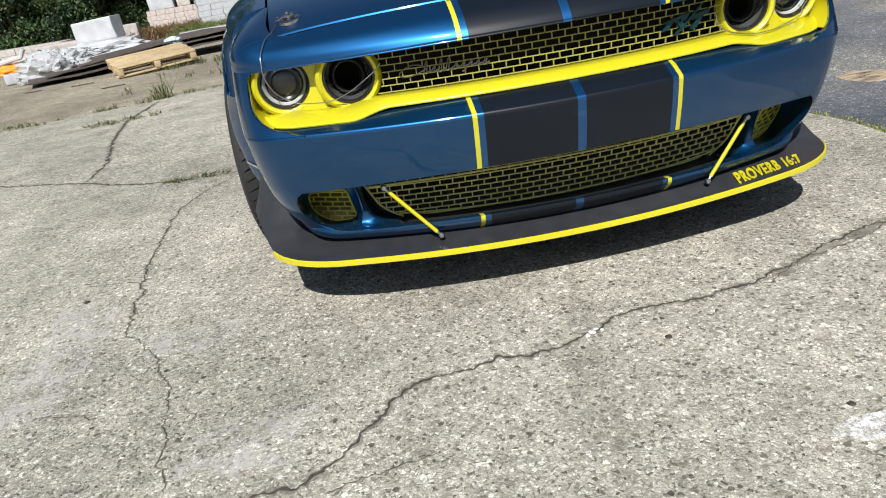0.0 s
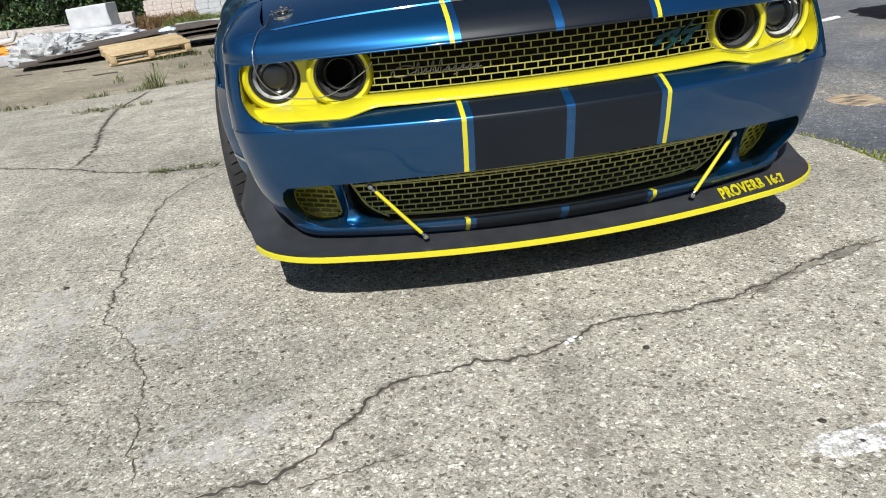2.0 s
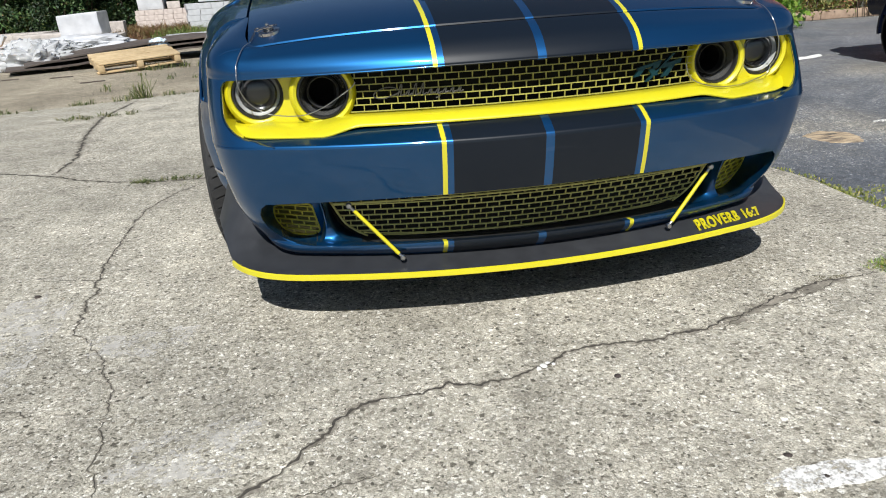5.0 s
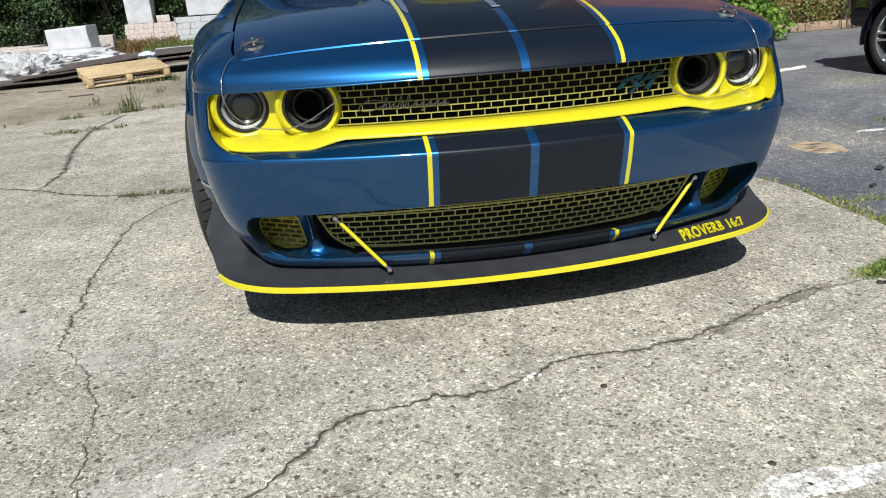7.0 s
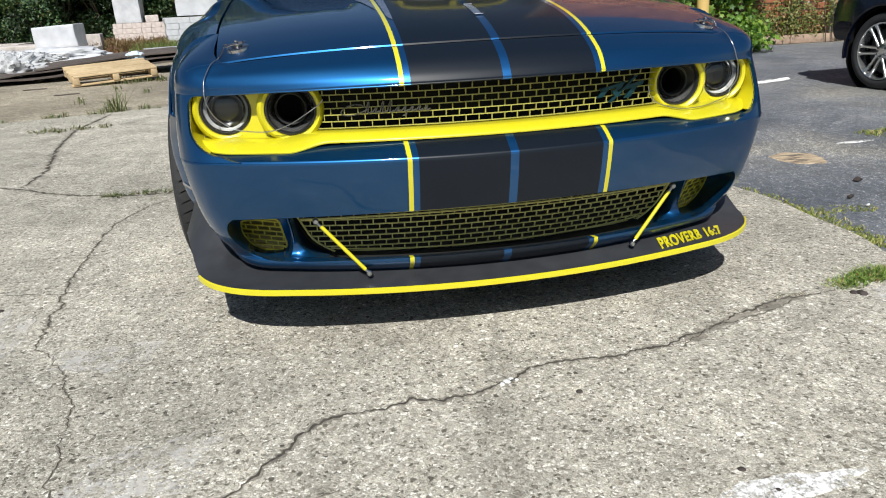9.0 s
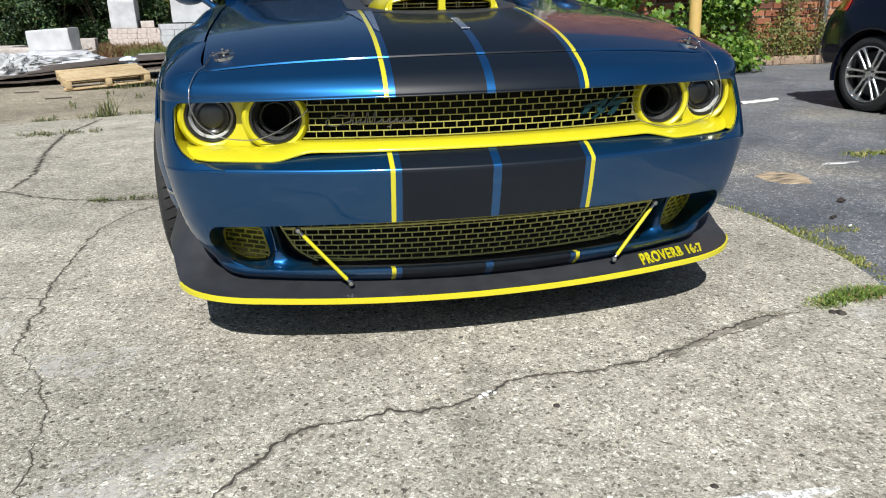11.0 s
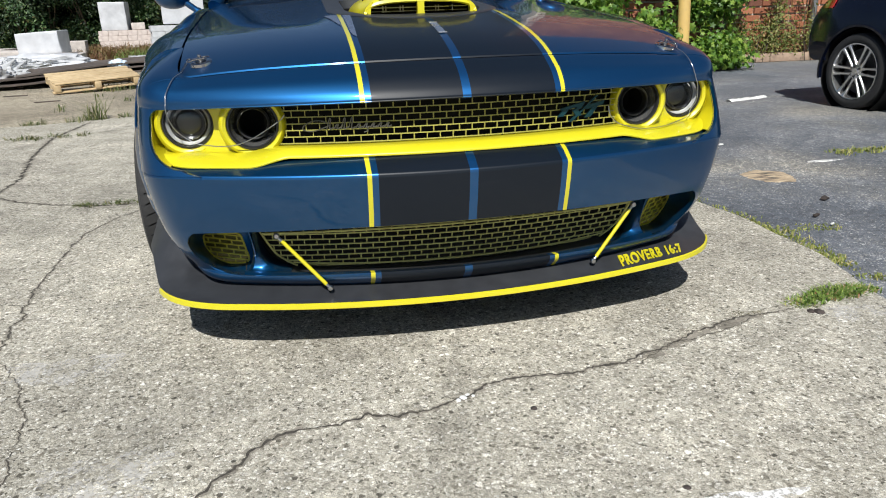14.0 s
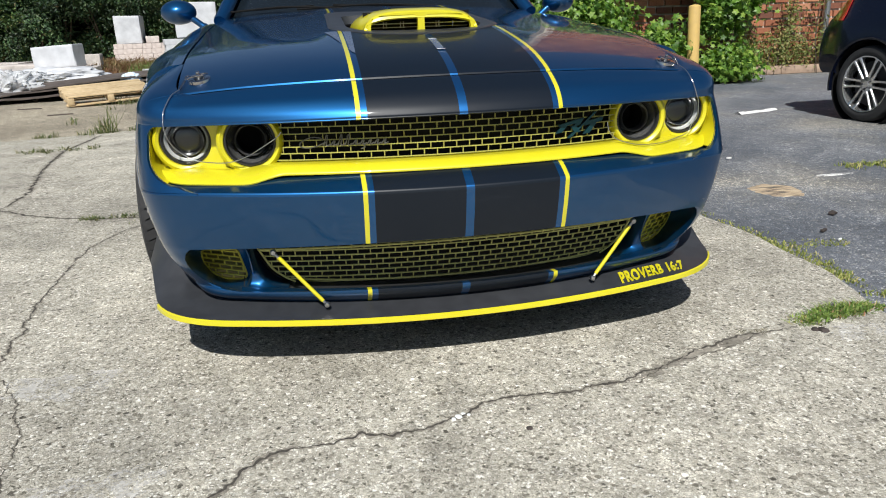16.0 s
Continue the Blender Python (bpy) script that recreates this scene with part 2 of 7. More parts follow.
def asphalt():
    m, nt, p = nodes_of("worn_asphalt")
    n1, n2, n3 = noise_tex(nt, 170, 4, 0.7), noise_tex(nt, 0.9, 6, 0.7), noise_tex(nt, 7, 6, 0.7)
    c = ramp(nt, n1.outputs["Fac"], [(0.3, (0.055, 0.060, 0.070)), (0.52, (0.142, 0.152, 0.168)), (0.70, (0.30, 0.305, 0.31))]).outputs[0]
    def chips(scale, base, span, small):
        tc = nt.nodes.new("ShaderNodeTexCoord")
        v = nt.nodes.new("ShaderNodeTexVoronoi")
        v.inputs["Scale"].default_value = scale
        nt.links.new(tc.outputs["Object"], v.inputs["Vector"])
        sc = nt.nodes.new("ShaderNodeSeparateColor")
        nt.links.new(v.outputs["Color"], sc.inputs[0])
        worn = maths(nt, 'MULTIPLY', ramp(nt, n2.outputs["Fac"], [(0.44, 0.0), (0.62, 1.0)]).outputs[0], ramp(nt, n3.outputs["Fac"], [(0.36, 0.15), (0.62, 1.0)]).outputs[0])
        sy = nt.nodes.new("ShaderNodeSeparateXYZ")
        nt.links.new(tc.outputs["Object"], sy.inputs[0])
        track = ramp(nt, maths(nt, 'MULTIPLY', sy.outputs[1], 0.1, clamp=True), [(0.0, 0.55), (0.15, 0.7), (0.22, 1.15), (0.30, 1.1), (0.40, 0.30), (1.0, 0.2)]).outputs[0]
        worn = maths(nt, 'MULTIPLY', worn, track)
        limit = maths(nt, 'MULTIPLY_ADD', worn, -span, base)
        return maths(nt, 'MULTIPLY', maths(nt, 'GREATER_THAN', sc.outputs[0], limit), ramp(nt, v.outputs["Distance"], [(small, 1.0), (small + 0.14, 0.0)]).outputs[0]), sc.outputs[1]
    for scale, base, span, small in ((120, 0.84, 0.55, 0.40), (62, 0.955, 0.30, 0.34)):
        show, tone = chips(scale, base, span, small)
        c = mixc(nt, maths(nt, 'MULTIPLY', show, 0.66), c, ramp(nt, tone, [(0.0, (0.30, 0.285, 0.25)), (0.6, (0.48, 0.46, 0.42)), (1.0, (0.72, 0.71, 0.68))]).outputs[0])
    c = mixc(nt, 1.0, c, ramp(nt, n2.outputs["Fac"], [(0.3, 0.72), (0.7, 1.25)]).outputs[0], 'MULTIPLY')
    n5 = noise_tex(nt, 26, 5, 0.7)
    c = mixc(nt, 1.0, c, ramp(nt, n5.outputs["Fac"], [(0.32, 0.66), (0.5, 1.0), (0.68, 1.30)]).outputs[0], 'MULTIPLY')
    n4 = noise_tex(nt, 0.42, 5, 0.65)
    c = mixc(nt, 1.0, c, ramp(nt, n4.outputs["Fac"], [(0.36, (0.66, 0.70, 0.76)), (0.48, (0.98, 0.99, 1.0)), (0.64, (1.34, 1.24, 1.05))]).outputs[0], 'MULTIPLY')
    nt.links.new(c, p.inputs["Base Color"])
    setp(p, Roughness=0.82, Specular_IOR_Level=0.35)
    bump(nt, p, n1.outputs["Fac"], 0.6, 0.008)
    return m


M["asphalt"] = asphalt()
M["crackfill"] = simple("crack_dirt", (0.085, 0.075, 0.06), (0.04, 0.035, 0.03), rough=0.95, scale=120, bumps=0.5)
M["crackedge"] = simple("spalled_edge", (0.34, 0.31, 0.255), (0.12, 0.108, 0.085), rough=0.95, scale=110, bumps=0.5)
M["pine"] = simple("pine_wood", (0.60, 0.46, 0.27), (0.42, 0.30, 0.16), rough=0.75, scale=18, bumps=0.2)
M["greywood"] = simple("weathered_boards", (0.125, 0.10, 0.085), (0.05, 0.040, 0.033), rough=0.85, scale=14, bumps=0.3)
M["whitewrap"] = simple("white_wrap", (0.58, 0.59, 0.61), (0.42, 0.43, 0.45), rough=0.40, scale=5, bumps=0.4)
M["offwhite"] = simple("grey_white_block", (0.58, 0.53, 0.49), (0.36, 0.32, 0.29), rough=0.8, scale=8, bumps=0.3)
M["pinkstone"] = simple("pinkish_stone", (0.60, 0.53, 0.49), (0.38, 0.31, 0.28), rough=0.85, scale=7, bumps=0.3)
M["mortar"] = simple("pale_mortar", (0.58, 0.52, 0.44), (0.44, 0.39, 0.32), rough=0.95, scale=60, bumps=0.4)
M["bollard"] = simple("faded_yellow_paint", (0.62, 0.42, 0.13), (0.52, 0.36, 0.13), rough=0.6, scale=8)
M["bark"] = simple("bark", (0.10, 0.075, 0.05), (0.045, 0.035, 0.025), rough=0.95, scale=25, bumps=0.6)
M["suv"] = simple("dark_navy_paint", (0.0025, 0.004, 0.011), (0.002, 0.003, 0.008), rough=0.22, scale=20, coat=0.3, spec=0.35)
M["alloy"] = simple("silver_alloy", (0.66, 0.66, 0.66), (0.50, 0.50, 0.50), rough=0.20, metal=0.9, scale=30)
M["redlamp"] = simple("red_lamp_plastic", (0.45, 0.012, 0.015), (0.3, 0.01, 0.01), rough=0.15, scale=20, coat=0.8)
M["orange"] = simple("orange_plastic", (0.75, 0.32, 0.03), (0.6, 0.25, 0.02), rough=0.5, scale=8)
M["bluefilm"] = simple("pale_blue_film", (0.45, 0.60, 0.72), (0.7, 0.75, 0.8), rough=0.35, scale=9, bumps=0.3)


def random_tone(name, stops, rough=0.9, scale=40.0, bumps=0.3, island=False, translucent=0.0, own=()):
    """Colour picked piece by piece, with grain on top."""
    m, nt, p = nodes_of(name)
    if island:
        src = nt.nodes.new("ShaderNodeNewGeometry").outputs["Random Per Island"]
    else:
        src = nt.nodes.new("ShaderNodeObjectInfo").outputs["Random"]
    r = ramp(nt, src, stops)
    n = noise_tex(nt, scale, 5)
    c = mixc(nt, 1.0, r.outputs[0], ramp(nt, n.outputs["Fac"], [(0.3, 0.72), (0.7, 1.2)]).outputs[0], 'MULTIPLY')
    if own:
        tint = ramp(nt, nt.nodes.new("ShaderNodeObjectInfo").outputs["Random"], own).outputs[0]
        clump = ramp(nt, noise_tex(nt, 0.9, 3).outputs["Fac"], [(0.36, 0.5), (0.5, 1.0), (0.66, 1.9)]).outputs[0]
        c = mixc(nt, 1.0, mixc(nt, 1.0, c, tint, 'MULTIPLY'), clump, 'MULTIPLY')
    nt.links.new(c, p.inputs["Base Color"])
    setp(p, Roughness=rough)
    if bumps:
        bump(nt, p, n.outputs["Fac"], bumps, 0.01)
    if translucent:
        tl = nt.nodes.new("ShaderNodeBsdfTranslucent")
        nt.links.new(mixc(nt, 1.0, c, (1.3, 1.5, 0.5), 'MULTIPLY'), tl.inputs[0])
        mx = nt.nodes.new("ShaderNodeMixShader")
        mx.inputs[0].default_value = translucent
        nt.links.new(p.outputs[0], mx.inputs[1])
        nt.links.new(tl.outputs[0], mx.inputs[2])
        nt.links.new(mx.outputs[0], nt.nodes["Material Output"].inputs[0])
    return m


M["brick"] = random_tone("red_brick", [(0.0, (0.12, 0.050, 0.035)), (0.3, (0.24, 0.085, 0.045)), (0.7, (0.36, 0.135, 0.068)), (1.0, (0.44, 0.215, 0.125))])
M["leaf"] = random_tone("bush_leaf", [(0.0, (0.05, 0.12, 0.018)), (0.5, (0.13, 0.25, 0.035)), (1.0, (0.27, 0.38, 0.065))], rough=0.45, bumps=0, island=True, translucent=0.3)
M["wallweed"] = random_tone("wall_weed", [(0.0, (0.09, 0.13, 0.03)), (0.5, (0.19, 0.22, 0.06)), (0.85, (0.32, 0.29, 0.11)), (1.0, (0.38, 0.27, 0.12))], rough=0.6, bumps=0, island=True, translucent=0.25)
M["treeleaf"] = random_tone("tree_leaf", [(0.0, (0.011, 0.032, 0.014)), (0.5, (0.036, 0.084, 0.030)), (0.85, (0.092, 0.155, 0.055)), (0.95, (0.15, 0.20, 0.09)), (1.0, (0.14, 0.085, 0.035))], rough=0.55, bumps=0, island=True, translucent=0.15, own=[(0.0, (0.7, 0.75, 0.7)), (0.45, (1.0, 1.0, 0.9)), (0.75, (1.25, 1.2, 0.9)), (0.9, (1.7, 1.15, 0.8)), (1.0, (0.6, 0.7, 0.7))])
M["grass"] = random_tone("grass_blade", [(0.0, (0.07, 0.13, 0.025)), (0.5, (0.12, 0.20, 0.04)), (0.85, (0.22, 0.24, 0.08)), (1.0, (0.38, 0.31, 0.15))], rough=0.6, bumps=0, island=True, translucent=0.25)
M["freshgrass"] = random_tone("fresh_grass", [(0.0, (0.08, 0.15, 0.025)), (0.5, (0.17, 0.27, 0.05)), (0.85, (0.33, 0.40, 0.10)), (0.95, (0.50, 0.38, 0.22)), (1.0, (0.46, 0.20, 0.13))], rough=0.6, bumps=0, island=True, translucent=0.25)
M["edgegrass"] = random_tone("edge_grass", [(0.0, (0.14, 0.18, 0.035)), (0.5, (0.26, 0.30, 0.07)), (0.8, (0.42, 0.41, 0.14)), (1.0, (0.52, 0.42, 0.22))], rough=0.7, bumps=0, island=True, translucent=0.25)
M["jointweed"] = random_tone("joint_weed", [(0.0, (0.05, 0.075, 0.022)), (0.5, (0.10, 0.13, 0.04)), (0.85, (0.19, 0.19, 0.08)), (1.0, (0.30, 0.25, 0.14))], rough=0.7, bumps=0, island=True, translucent=0.15)
M["moss"] = random_tone("dry_moss", [(0.0, (0.06, 0.052, 0.028)), (0.6, (0.13, 0.115, 0.06)), (1.0, (0.22, 0.19, 0.11))], rough=0.9, bumps=0, island=True)
M["redweed"] = random_tone("reddish_weed", [(0.0, (0.12, 0.06, 0.035)), (0.5, (0.22, 0.11, 0.06)), (0.8, (0.28, 0.20, 0.10)), (1.0, (0.13, 0.17, 0.05))], rough=0.7, bumps=0, island=True, translucent=0.2)
M["drygrass"] = random_tone("dry_weed", [(0.0, (0.20, 0.12, 0.05)), (0.35, (0.11, 0.17, 0.04)), (0.7, (0.16, 0.24, 0.06)), (1.0, (0.26, 0.28, 0.10))], rough=0.7, bumps=0, island=True, translucent=0.2)


# ---------------------------------------------------------------- mesh helpers
def smooth_mesh(me, angle=40):
    for f in me.polygons:
        f.use_smooth = True
    me.set_sharp_from_angle(angle=radians(angle))


def part(name, bm, material, parent=None, label="", smooth=40, recalc=True):
    if recalc:
        bmesh.ops.recalc_face_normals(bm, faces=bm.faces[:])
    me = bpy.data.meshes.new(name)
    bm.to_mesh(me)
    bm.free()
    me.materials.append(material)
    if smooth:
        smooth_mesh(me, smooth)
    ob = new(name, me)
    if parent is not None:
        ob.parent = parent
    if label:
        tagged(ob, label)
    return ob


def thing(name, label, category, at=(0, 0, 0), group="", kind=""):
    ob = new(name)
    ob.location = at
    return tagged(ob, label, category, group, kind)


def grid_into(bm, rows, closed=False, mirror=False):
    """Skin a list of equally long point rows."""
    vs = [[bm.verts.new(p) for p in row] for row in rows]
    n = len(rows[0])
    for a, b in zip(vs, vs[1:]):
        for i in range(n if closed else n - 1):
            j = (i + 1) % n
            bm.faces.new((a[i], a[j], b[j], b[i]))
    return vs


def grid(rows, closed=False):
    bm = bmesh.new()
    grid_into(bm, rows, closed)
    bmesh.ops.remove_doubles(bm, verts=bm.verts[:], dist=1e-5)
    return bm


def shell(rows, thick, out=(0, -1, 0.3)):
    """A skin of that thickness, grown inwards; out points to its outer side."""
    bm = grid(rows)
    bmesh.ops.recalc_face_normals(bm, faces=bm.faces[:])
    out = Vector(out)
    if sum(f.normal.dot(out) * f.calc_area() for f in bm.faces) < 0:
        bmesh.ops.reverse_faces(bm, faces=bm.faces[:])
    bm.normal_update()
    outer = bm.verts[:]
    faces, rim_edges = bm.faces[:], [e for e in bm.edges if e.is_boundary]
    walls = [(e.link_loops[0].vert, e.link_loops[0].link_loop_next.vert) for e in rim_edges]
    low = {v: bm.verts.new(v.co - v.normal * thick) for v in outer}
    for f in faces:
        bm.faces.new([low[v] for v in f.verts][::-1])
    for a, b in walls:
        bm.faces.new((b, a, low[a], low[b]))
    return bm


def crom(pts, sub):
    """Points along a smooth line through pts."""
    p = [Vector(q) for q in pts]
    p = [2 * p[0] - p[1]] + p + [2 * p[-1] - p[-2]]
    out = []
    for i in range(1, len(p) - 2):
        for k in range(sub):
            t = k / sub
            a, b, c, d = p[i - 1:i + 3]
            out.append(0.5 * ((2 * b) + (c - a) * t + (2 * a - 5 * b + 4 * c - d) * t * t + (3 * b - a - 3 * c + d) * t ** 3))
    return out + [p[-2]]


def loft(levels, sub=4):
    """Smooth rows between the given level lines."""
    cols = [crom([lv[i] for lv in levels], sub) for i in range(len(levels[0]))]
    return [[tuple(c[k]) for c in cols] for k in range(len(cols[0]))]


def box_into(bm, c, s, m=None):
    r = bmesh.ops.create_cube(bm, size=1.0, matrix=(m or Matrix.Identity(4)) @ Matrix.Translation(c) @ Matrix.Diagonal((*s, 1)))
    return r["verts"]


def box(c, s, bev=0.0, m=None, segs=2):
    bm = bmesh.new()
    box_into(bm, c, s, m)
    if bev:
        bmesh.ops.bevel(bm, geom=bm.edges[:], offset=bev, segments=segs, profile=0.5, affect='EDGES')
    return bm


def revolve(profile, axis_m=None, n=32, close_profile=False):
    """Turn (radius, height) pairs round the local z axis."""
    rows = []
    for r, h in profile + ([profile[0]] if close_profile else []):
        rows.append([(r * math.cos(2 * math.pi * k / n), r * math.sin(2 * math.pi * k / n), h) for k in range(n)])
    bm = grid(rows, closed=True)
    if axis_m is not None:
        bmesh.ops.transform(bm, matrix=axis_m, verts=bm.verts[:])
    return bm


def tube_into(bm, pts, r, n=8, caps=True):
    pts = [Vector(p) for p in pts]
    rows = []
    for i, p in enumerate(pts):
        d = (pts[min(i + 1, len(pts) - 1)] - pts[max(i - 1, 0)]).normalized()
        side = d.cross(Vector((0.13, 0.21, 0.97)))
        if side.length < 1e-3:
            side = d.cross(Vector((1, 0, 0)))
        side.normalize()
        up = side.cross(d)
        rr = r[i] if isinstance(r, (list, tuple)) else r
        rows.append([p + rr * (math.cos(2 * math.pi * k / n) * side + math.sin(2 * math.pi * k / n) * up) for k in range(n)])
    vs = grid_into(bm, rows, closed=True)
    if caps:
        bm.faces.new(vs[0])
        bm.faces.new(vs[-1])


def tube(pts, r, n=8):
    bm = bmesh.new()
    tube_into(bm, pts, r, n)
    return bm


def prism(poly, a, b, axis="y"):
    """A solid over a closed outline of (u, v), from a to b along an axis."""
    put = {"y": lambda u, v, w: (u, w, v), "z": lambda u, v, w: (u, v, w), "x": lambda u, v, w: (w, u, v)}[axis]
    bm = bmesh.new()
    lo = [bm.verts.new(put(u, v, a)) for u, v in poly]
    hi = [bm.verts.new(put(u, v, b)) for u, v in poly]
    bm.faces.new(lo)
    bm.faces.new(hi)
    for i in range(len(poly)):
        j = (i + 1) % len(poly)
        bm.faces.new((lo[i], lo[j], hi[j], hi[i]))
    bmesh.ops.recalc_face_normals(bm, faces=bm.faces[:])
    return bm


def rounded(poly, r, n=5):
    """The outline with its corners rounded."""
    out = []
    k = len(poly)
    for i in range(k):
        p, a, b = Vector(poly[i]), Vector(poly[i - 1]), Vector(poly[(i + 1) % k])
        da, db = (a - p), (b - p)
        ra, rb = min(r, da.length * 0.45), min(r, db.length * 0.45)
        s, e = p + da.normalized() * ra, p + db.normalized() * rb
        for j in range(n + 1):
            t = j / n
            q = (1 - t) ** 2 * s + 2 * t * (1 - t) * p + t * t * e
            out.append((q.x, q.y))
    return out


def cut(bm, cutters, smooth=None):
    """The solid bm less the solid cutters."""
    def temp(b):
        me = bpy.data.meshes.new("temp")
        b.to_mesh(me)
        b.free()
        return new("temp", me)
    bmesh.ops.recalc_face_normals(bm, faces=bm.faces[:])
    ob, obs = temp(bm), [temp(c) for c in cutters]
    for c in obs:
        md = ob.modifiers.new("b", 'BOOLEAN')
        md.operation, md.object, md.solver = 'DIFFERENCE', c, 'EXACT'
    dg = bpy.context.evaluated_depsgraph_get()
    dg.update()
    me = bpy.data.meshes.new_from_object(ob.evaluated_get(dg))
    out = bmesh.new()
    out.from_mesh(me)
    for o in [ob] + obs:
        old = o.data
        bpy.data.objects.remove(o)
        bpy.data.meshes.remove(old)
    bpy.data.meshes.remove(me)
    return out


def sstep(a, b, x):
    t = min(max((x - a) / (b - a), 0.0), 1.0)
    return t * t * (3 - 2 * t)


def interp(x, pts):
    return float(np.interp(x, [p[0] for p in pts], [p[1] for p in pts]))


# ---------------------------------------------------------------- the blue muscle car
# The car's middle is x = 0, its nose points to -y, its front lamps stand near y = 0.
BOW = 0.28                                     # how strongly the nose is bowed in plan


def bow(x, y0, a=BOW):
    return y0 + a * x * x


def level(y0, z0, zc, xs, yend=0.30, xc=0.80, a=BOW, zend=None, n=22, m=12, tail=0.06):
    """Half a line round the nose, from the middle out and round the corner."""
    out = []
    for i in range(n + 1):
        x = xc * i / n
        out.append((x, bow(x, y0, a), z0 + (zc - z0) * (x / xc) ** 2))
    p0, p3 = Vector((xc, bow(xc, y0, a))), Vector((xs, yend))
    d = (p3 - p0).length
    p1 = p0 + Vector((1, 2 * a * xc)).normalized() * d * 0.36
    p2 = p3 - Vector((tail, 1)).normalized() * d * 0.50
    for i in range(1, m + 1):
        t = i / m
        q = (1 - t) ** 3 * p0 + 3 * t * (1 - t) ** 2 * p1 + 3 * t * t * (1 - t) * p2 + t ** 3 * p3
        out.append((q.x, q.y, zc + ((zend if zend is not None else zc) - zc) * t))
    return out


def both(half):
    return [(-x, y, z) for x, y, z in half[:0:-1]] + half


RISE = [(-0.02, -0.012), (0.0, 0.0), (0.010, 0.0068), (0.035, 0.0172), (0.10, 0.0400), (0.20, 0.0660), (0.35, 0.093), (0.52, 0.113), (0.74, 0.134), (1.10, 0.168), (1.70, 0.224)]
hood_half = lambda y: interp(y, [(0.0, 0.755), (0.1, 0.762), (0.7, 0.785), (1.2, 0.80), (1.75, 0.80)])
seam_y = lambda x: -0.0685 + 0.191 * x * x
seam_z = lambda x: 0.822 - 0.0272 * x * x - 0.0432 * x ** 4


def hood_z(x, y):
    """Height of the hood: the front seam's own arch, carried back along a rising line."""
    dome = 0.008 * (1 - sstep(0.30, 0.38, abs(x))) * sstep(0.25, 0.55, y)
    return seam_z(x) + interp_s(y - seam_y(x), RISE) + dome


def interp_s(x, pts):
    """Smooth interpolation through points of rising x."""
    if x <= pts[0][0]:
        a, b = pts[0], pts[1]
        return a[1] + (b[1] - a[1]) * (x - a[0]) / (b[0] - a[0])
    for i in range(len(pts) - 1):
        if x <= pts[i + 1][0]:
            break
    p0, p1, p2, p3 = pts[max(i - 1, 0)], pts[i], pts[i + 1], pts[min(i + 2, len(pts) - 1)]
    h = p2[0] - p1[0]
    t = min((x - p1[0]) / h, 1.0)
    m1 = (p2[1] - p0[1]) / (p2[0] - p0[0]) * h
    m2 = (p3[1] - p1[1]) / (p3[0] - p1[0]) * h
    return (2 * t ** 3 - 3 * t * t + 1) * p1[1] + (t ** 3 - 2 * t * t + t) * m1 + (-2 * t ** 3 + 3 * t * t) * p2[1] + (t ** 3 - t * t) * m2



car = thing("muscle_car", "metallic blue two-door muscle car with black stripes and yellow trim", "car")
car.rotation_euler = (0, radians(-0.3), 0)      # the slab falls slightly to the car's right

# bumper cover with its lower openings
bumper_levels = [level(y0, z0, zc, xs - 0.012, ye, xs - 0.124, a) for y0, z0, zc, xs, ye, a in (
    (-0.080, 0.594, 0.566, 0.880, 0.30, 0.28), (-0.176, 0.586, 0.568, 0.897, 0.30, 0.28), (-0.233, 0.5555, 0.556, 0.910, 0.30, 0.264),
    (-0.2410, 0.5490, 0.5525, 0.9115, 0.30, 0.262), (-0.2430, 0.5425, 0.5475, 0.912, 0.30, 0.261), (-0.2420, 0.532, 0.537, 0.912, 0.30, 0.261),
    (-0.231, 0.470, 0.460, 0.903, 0.285, 0.265), (-0.2110, 0.3975, 0.376, 0.888, 0.255, 0.270),
    (-0.188, 0.335, 0.315, 0.864, 0.235, 0.27), (-0.152, 0.268, 0.260, 0.828, 0.205, 0.27), (-0.158, 0.250, 0.246, 0.815, 0.19, 0.27),
    (-0.156, 0.228, 0.228, 0.800, 0.175, 0.27), (-0.122, 0.197, 0.203, 0.780, 0.165, 0.27))]
bumper_bm = shell(loft([both(v) for v in bumper_levels], 4), 0.008)
top_of = lambda x: 0.4000 - 0.0262 * x * x - 0.0038 * x ** 4
edge_out = [(0.777, 0.371), (0.784, 0.352), (0.781, 0.332), (0.770, 0.308), (0.750, 0.281), (0.722, 0.260), (0.690, 0.248), (0.650, 0.243), (0.58, 0.242), (0.49, 0.243), (0.40, 0.244)]
opening = [(x, top_of(x)) for x in np.linspace(-0.762, 0.762, 33)] + edge_out + \
          [(x, 0.245) for x in np.linspace(0.3, -0.3, 7)] + [(-u, v) for u, v in edge_out[::-1]]
cutters = [prism(opening, -0.6, 0.12)]
part("bumper_cover", cut(bumper_bm, cutters), M["paint"], car)

# black sheet standing in for the shaded hollow behind the openings
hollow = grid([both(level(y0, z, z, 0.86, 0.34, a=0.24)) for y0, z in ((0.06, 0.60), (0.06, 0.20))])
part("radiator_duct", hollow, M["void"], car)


def skin(x, z):
    """Depth of the bumper's own surface about its openings."""
    return bow(x, interp(z, [(0.197, -0.122), (0.228, -0.156), (0.25, -0.158), (0.268, -0.152), (0.335, -0.188), (0.3975, -0.211)]), 0.27)


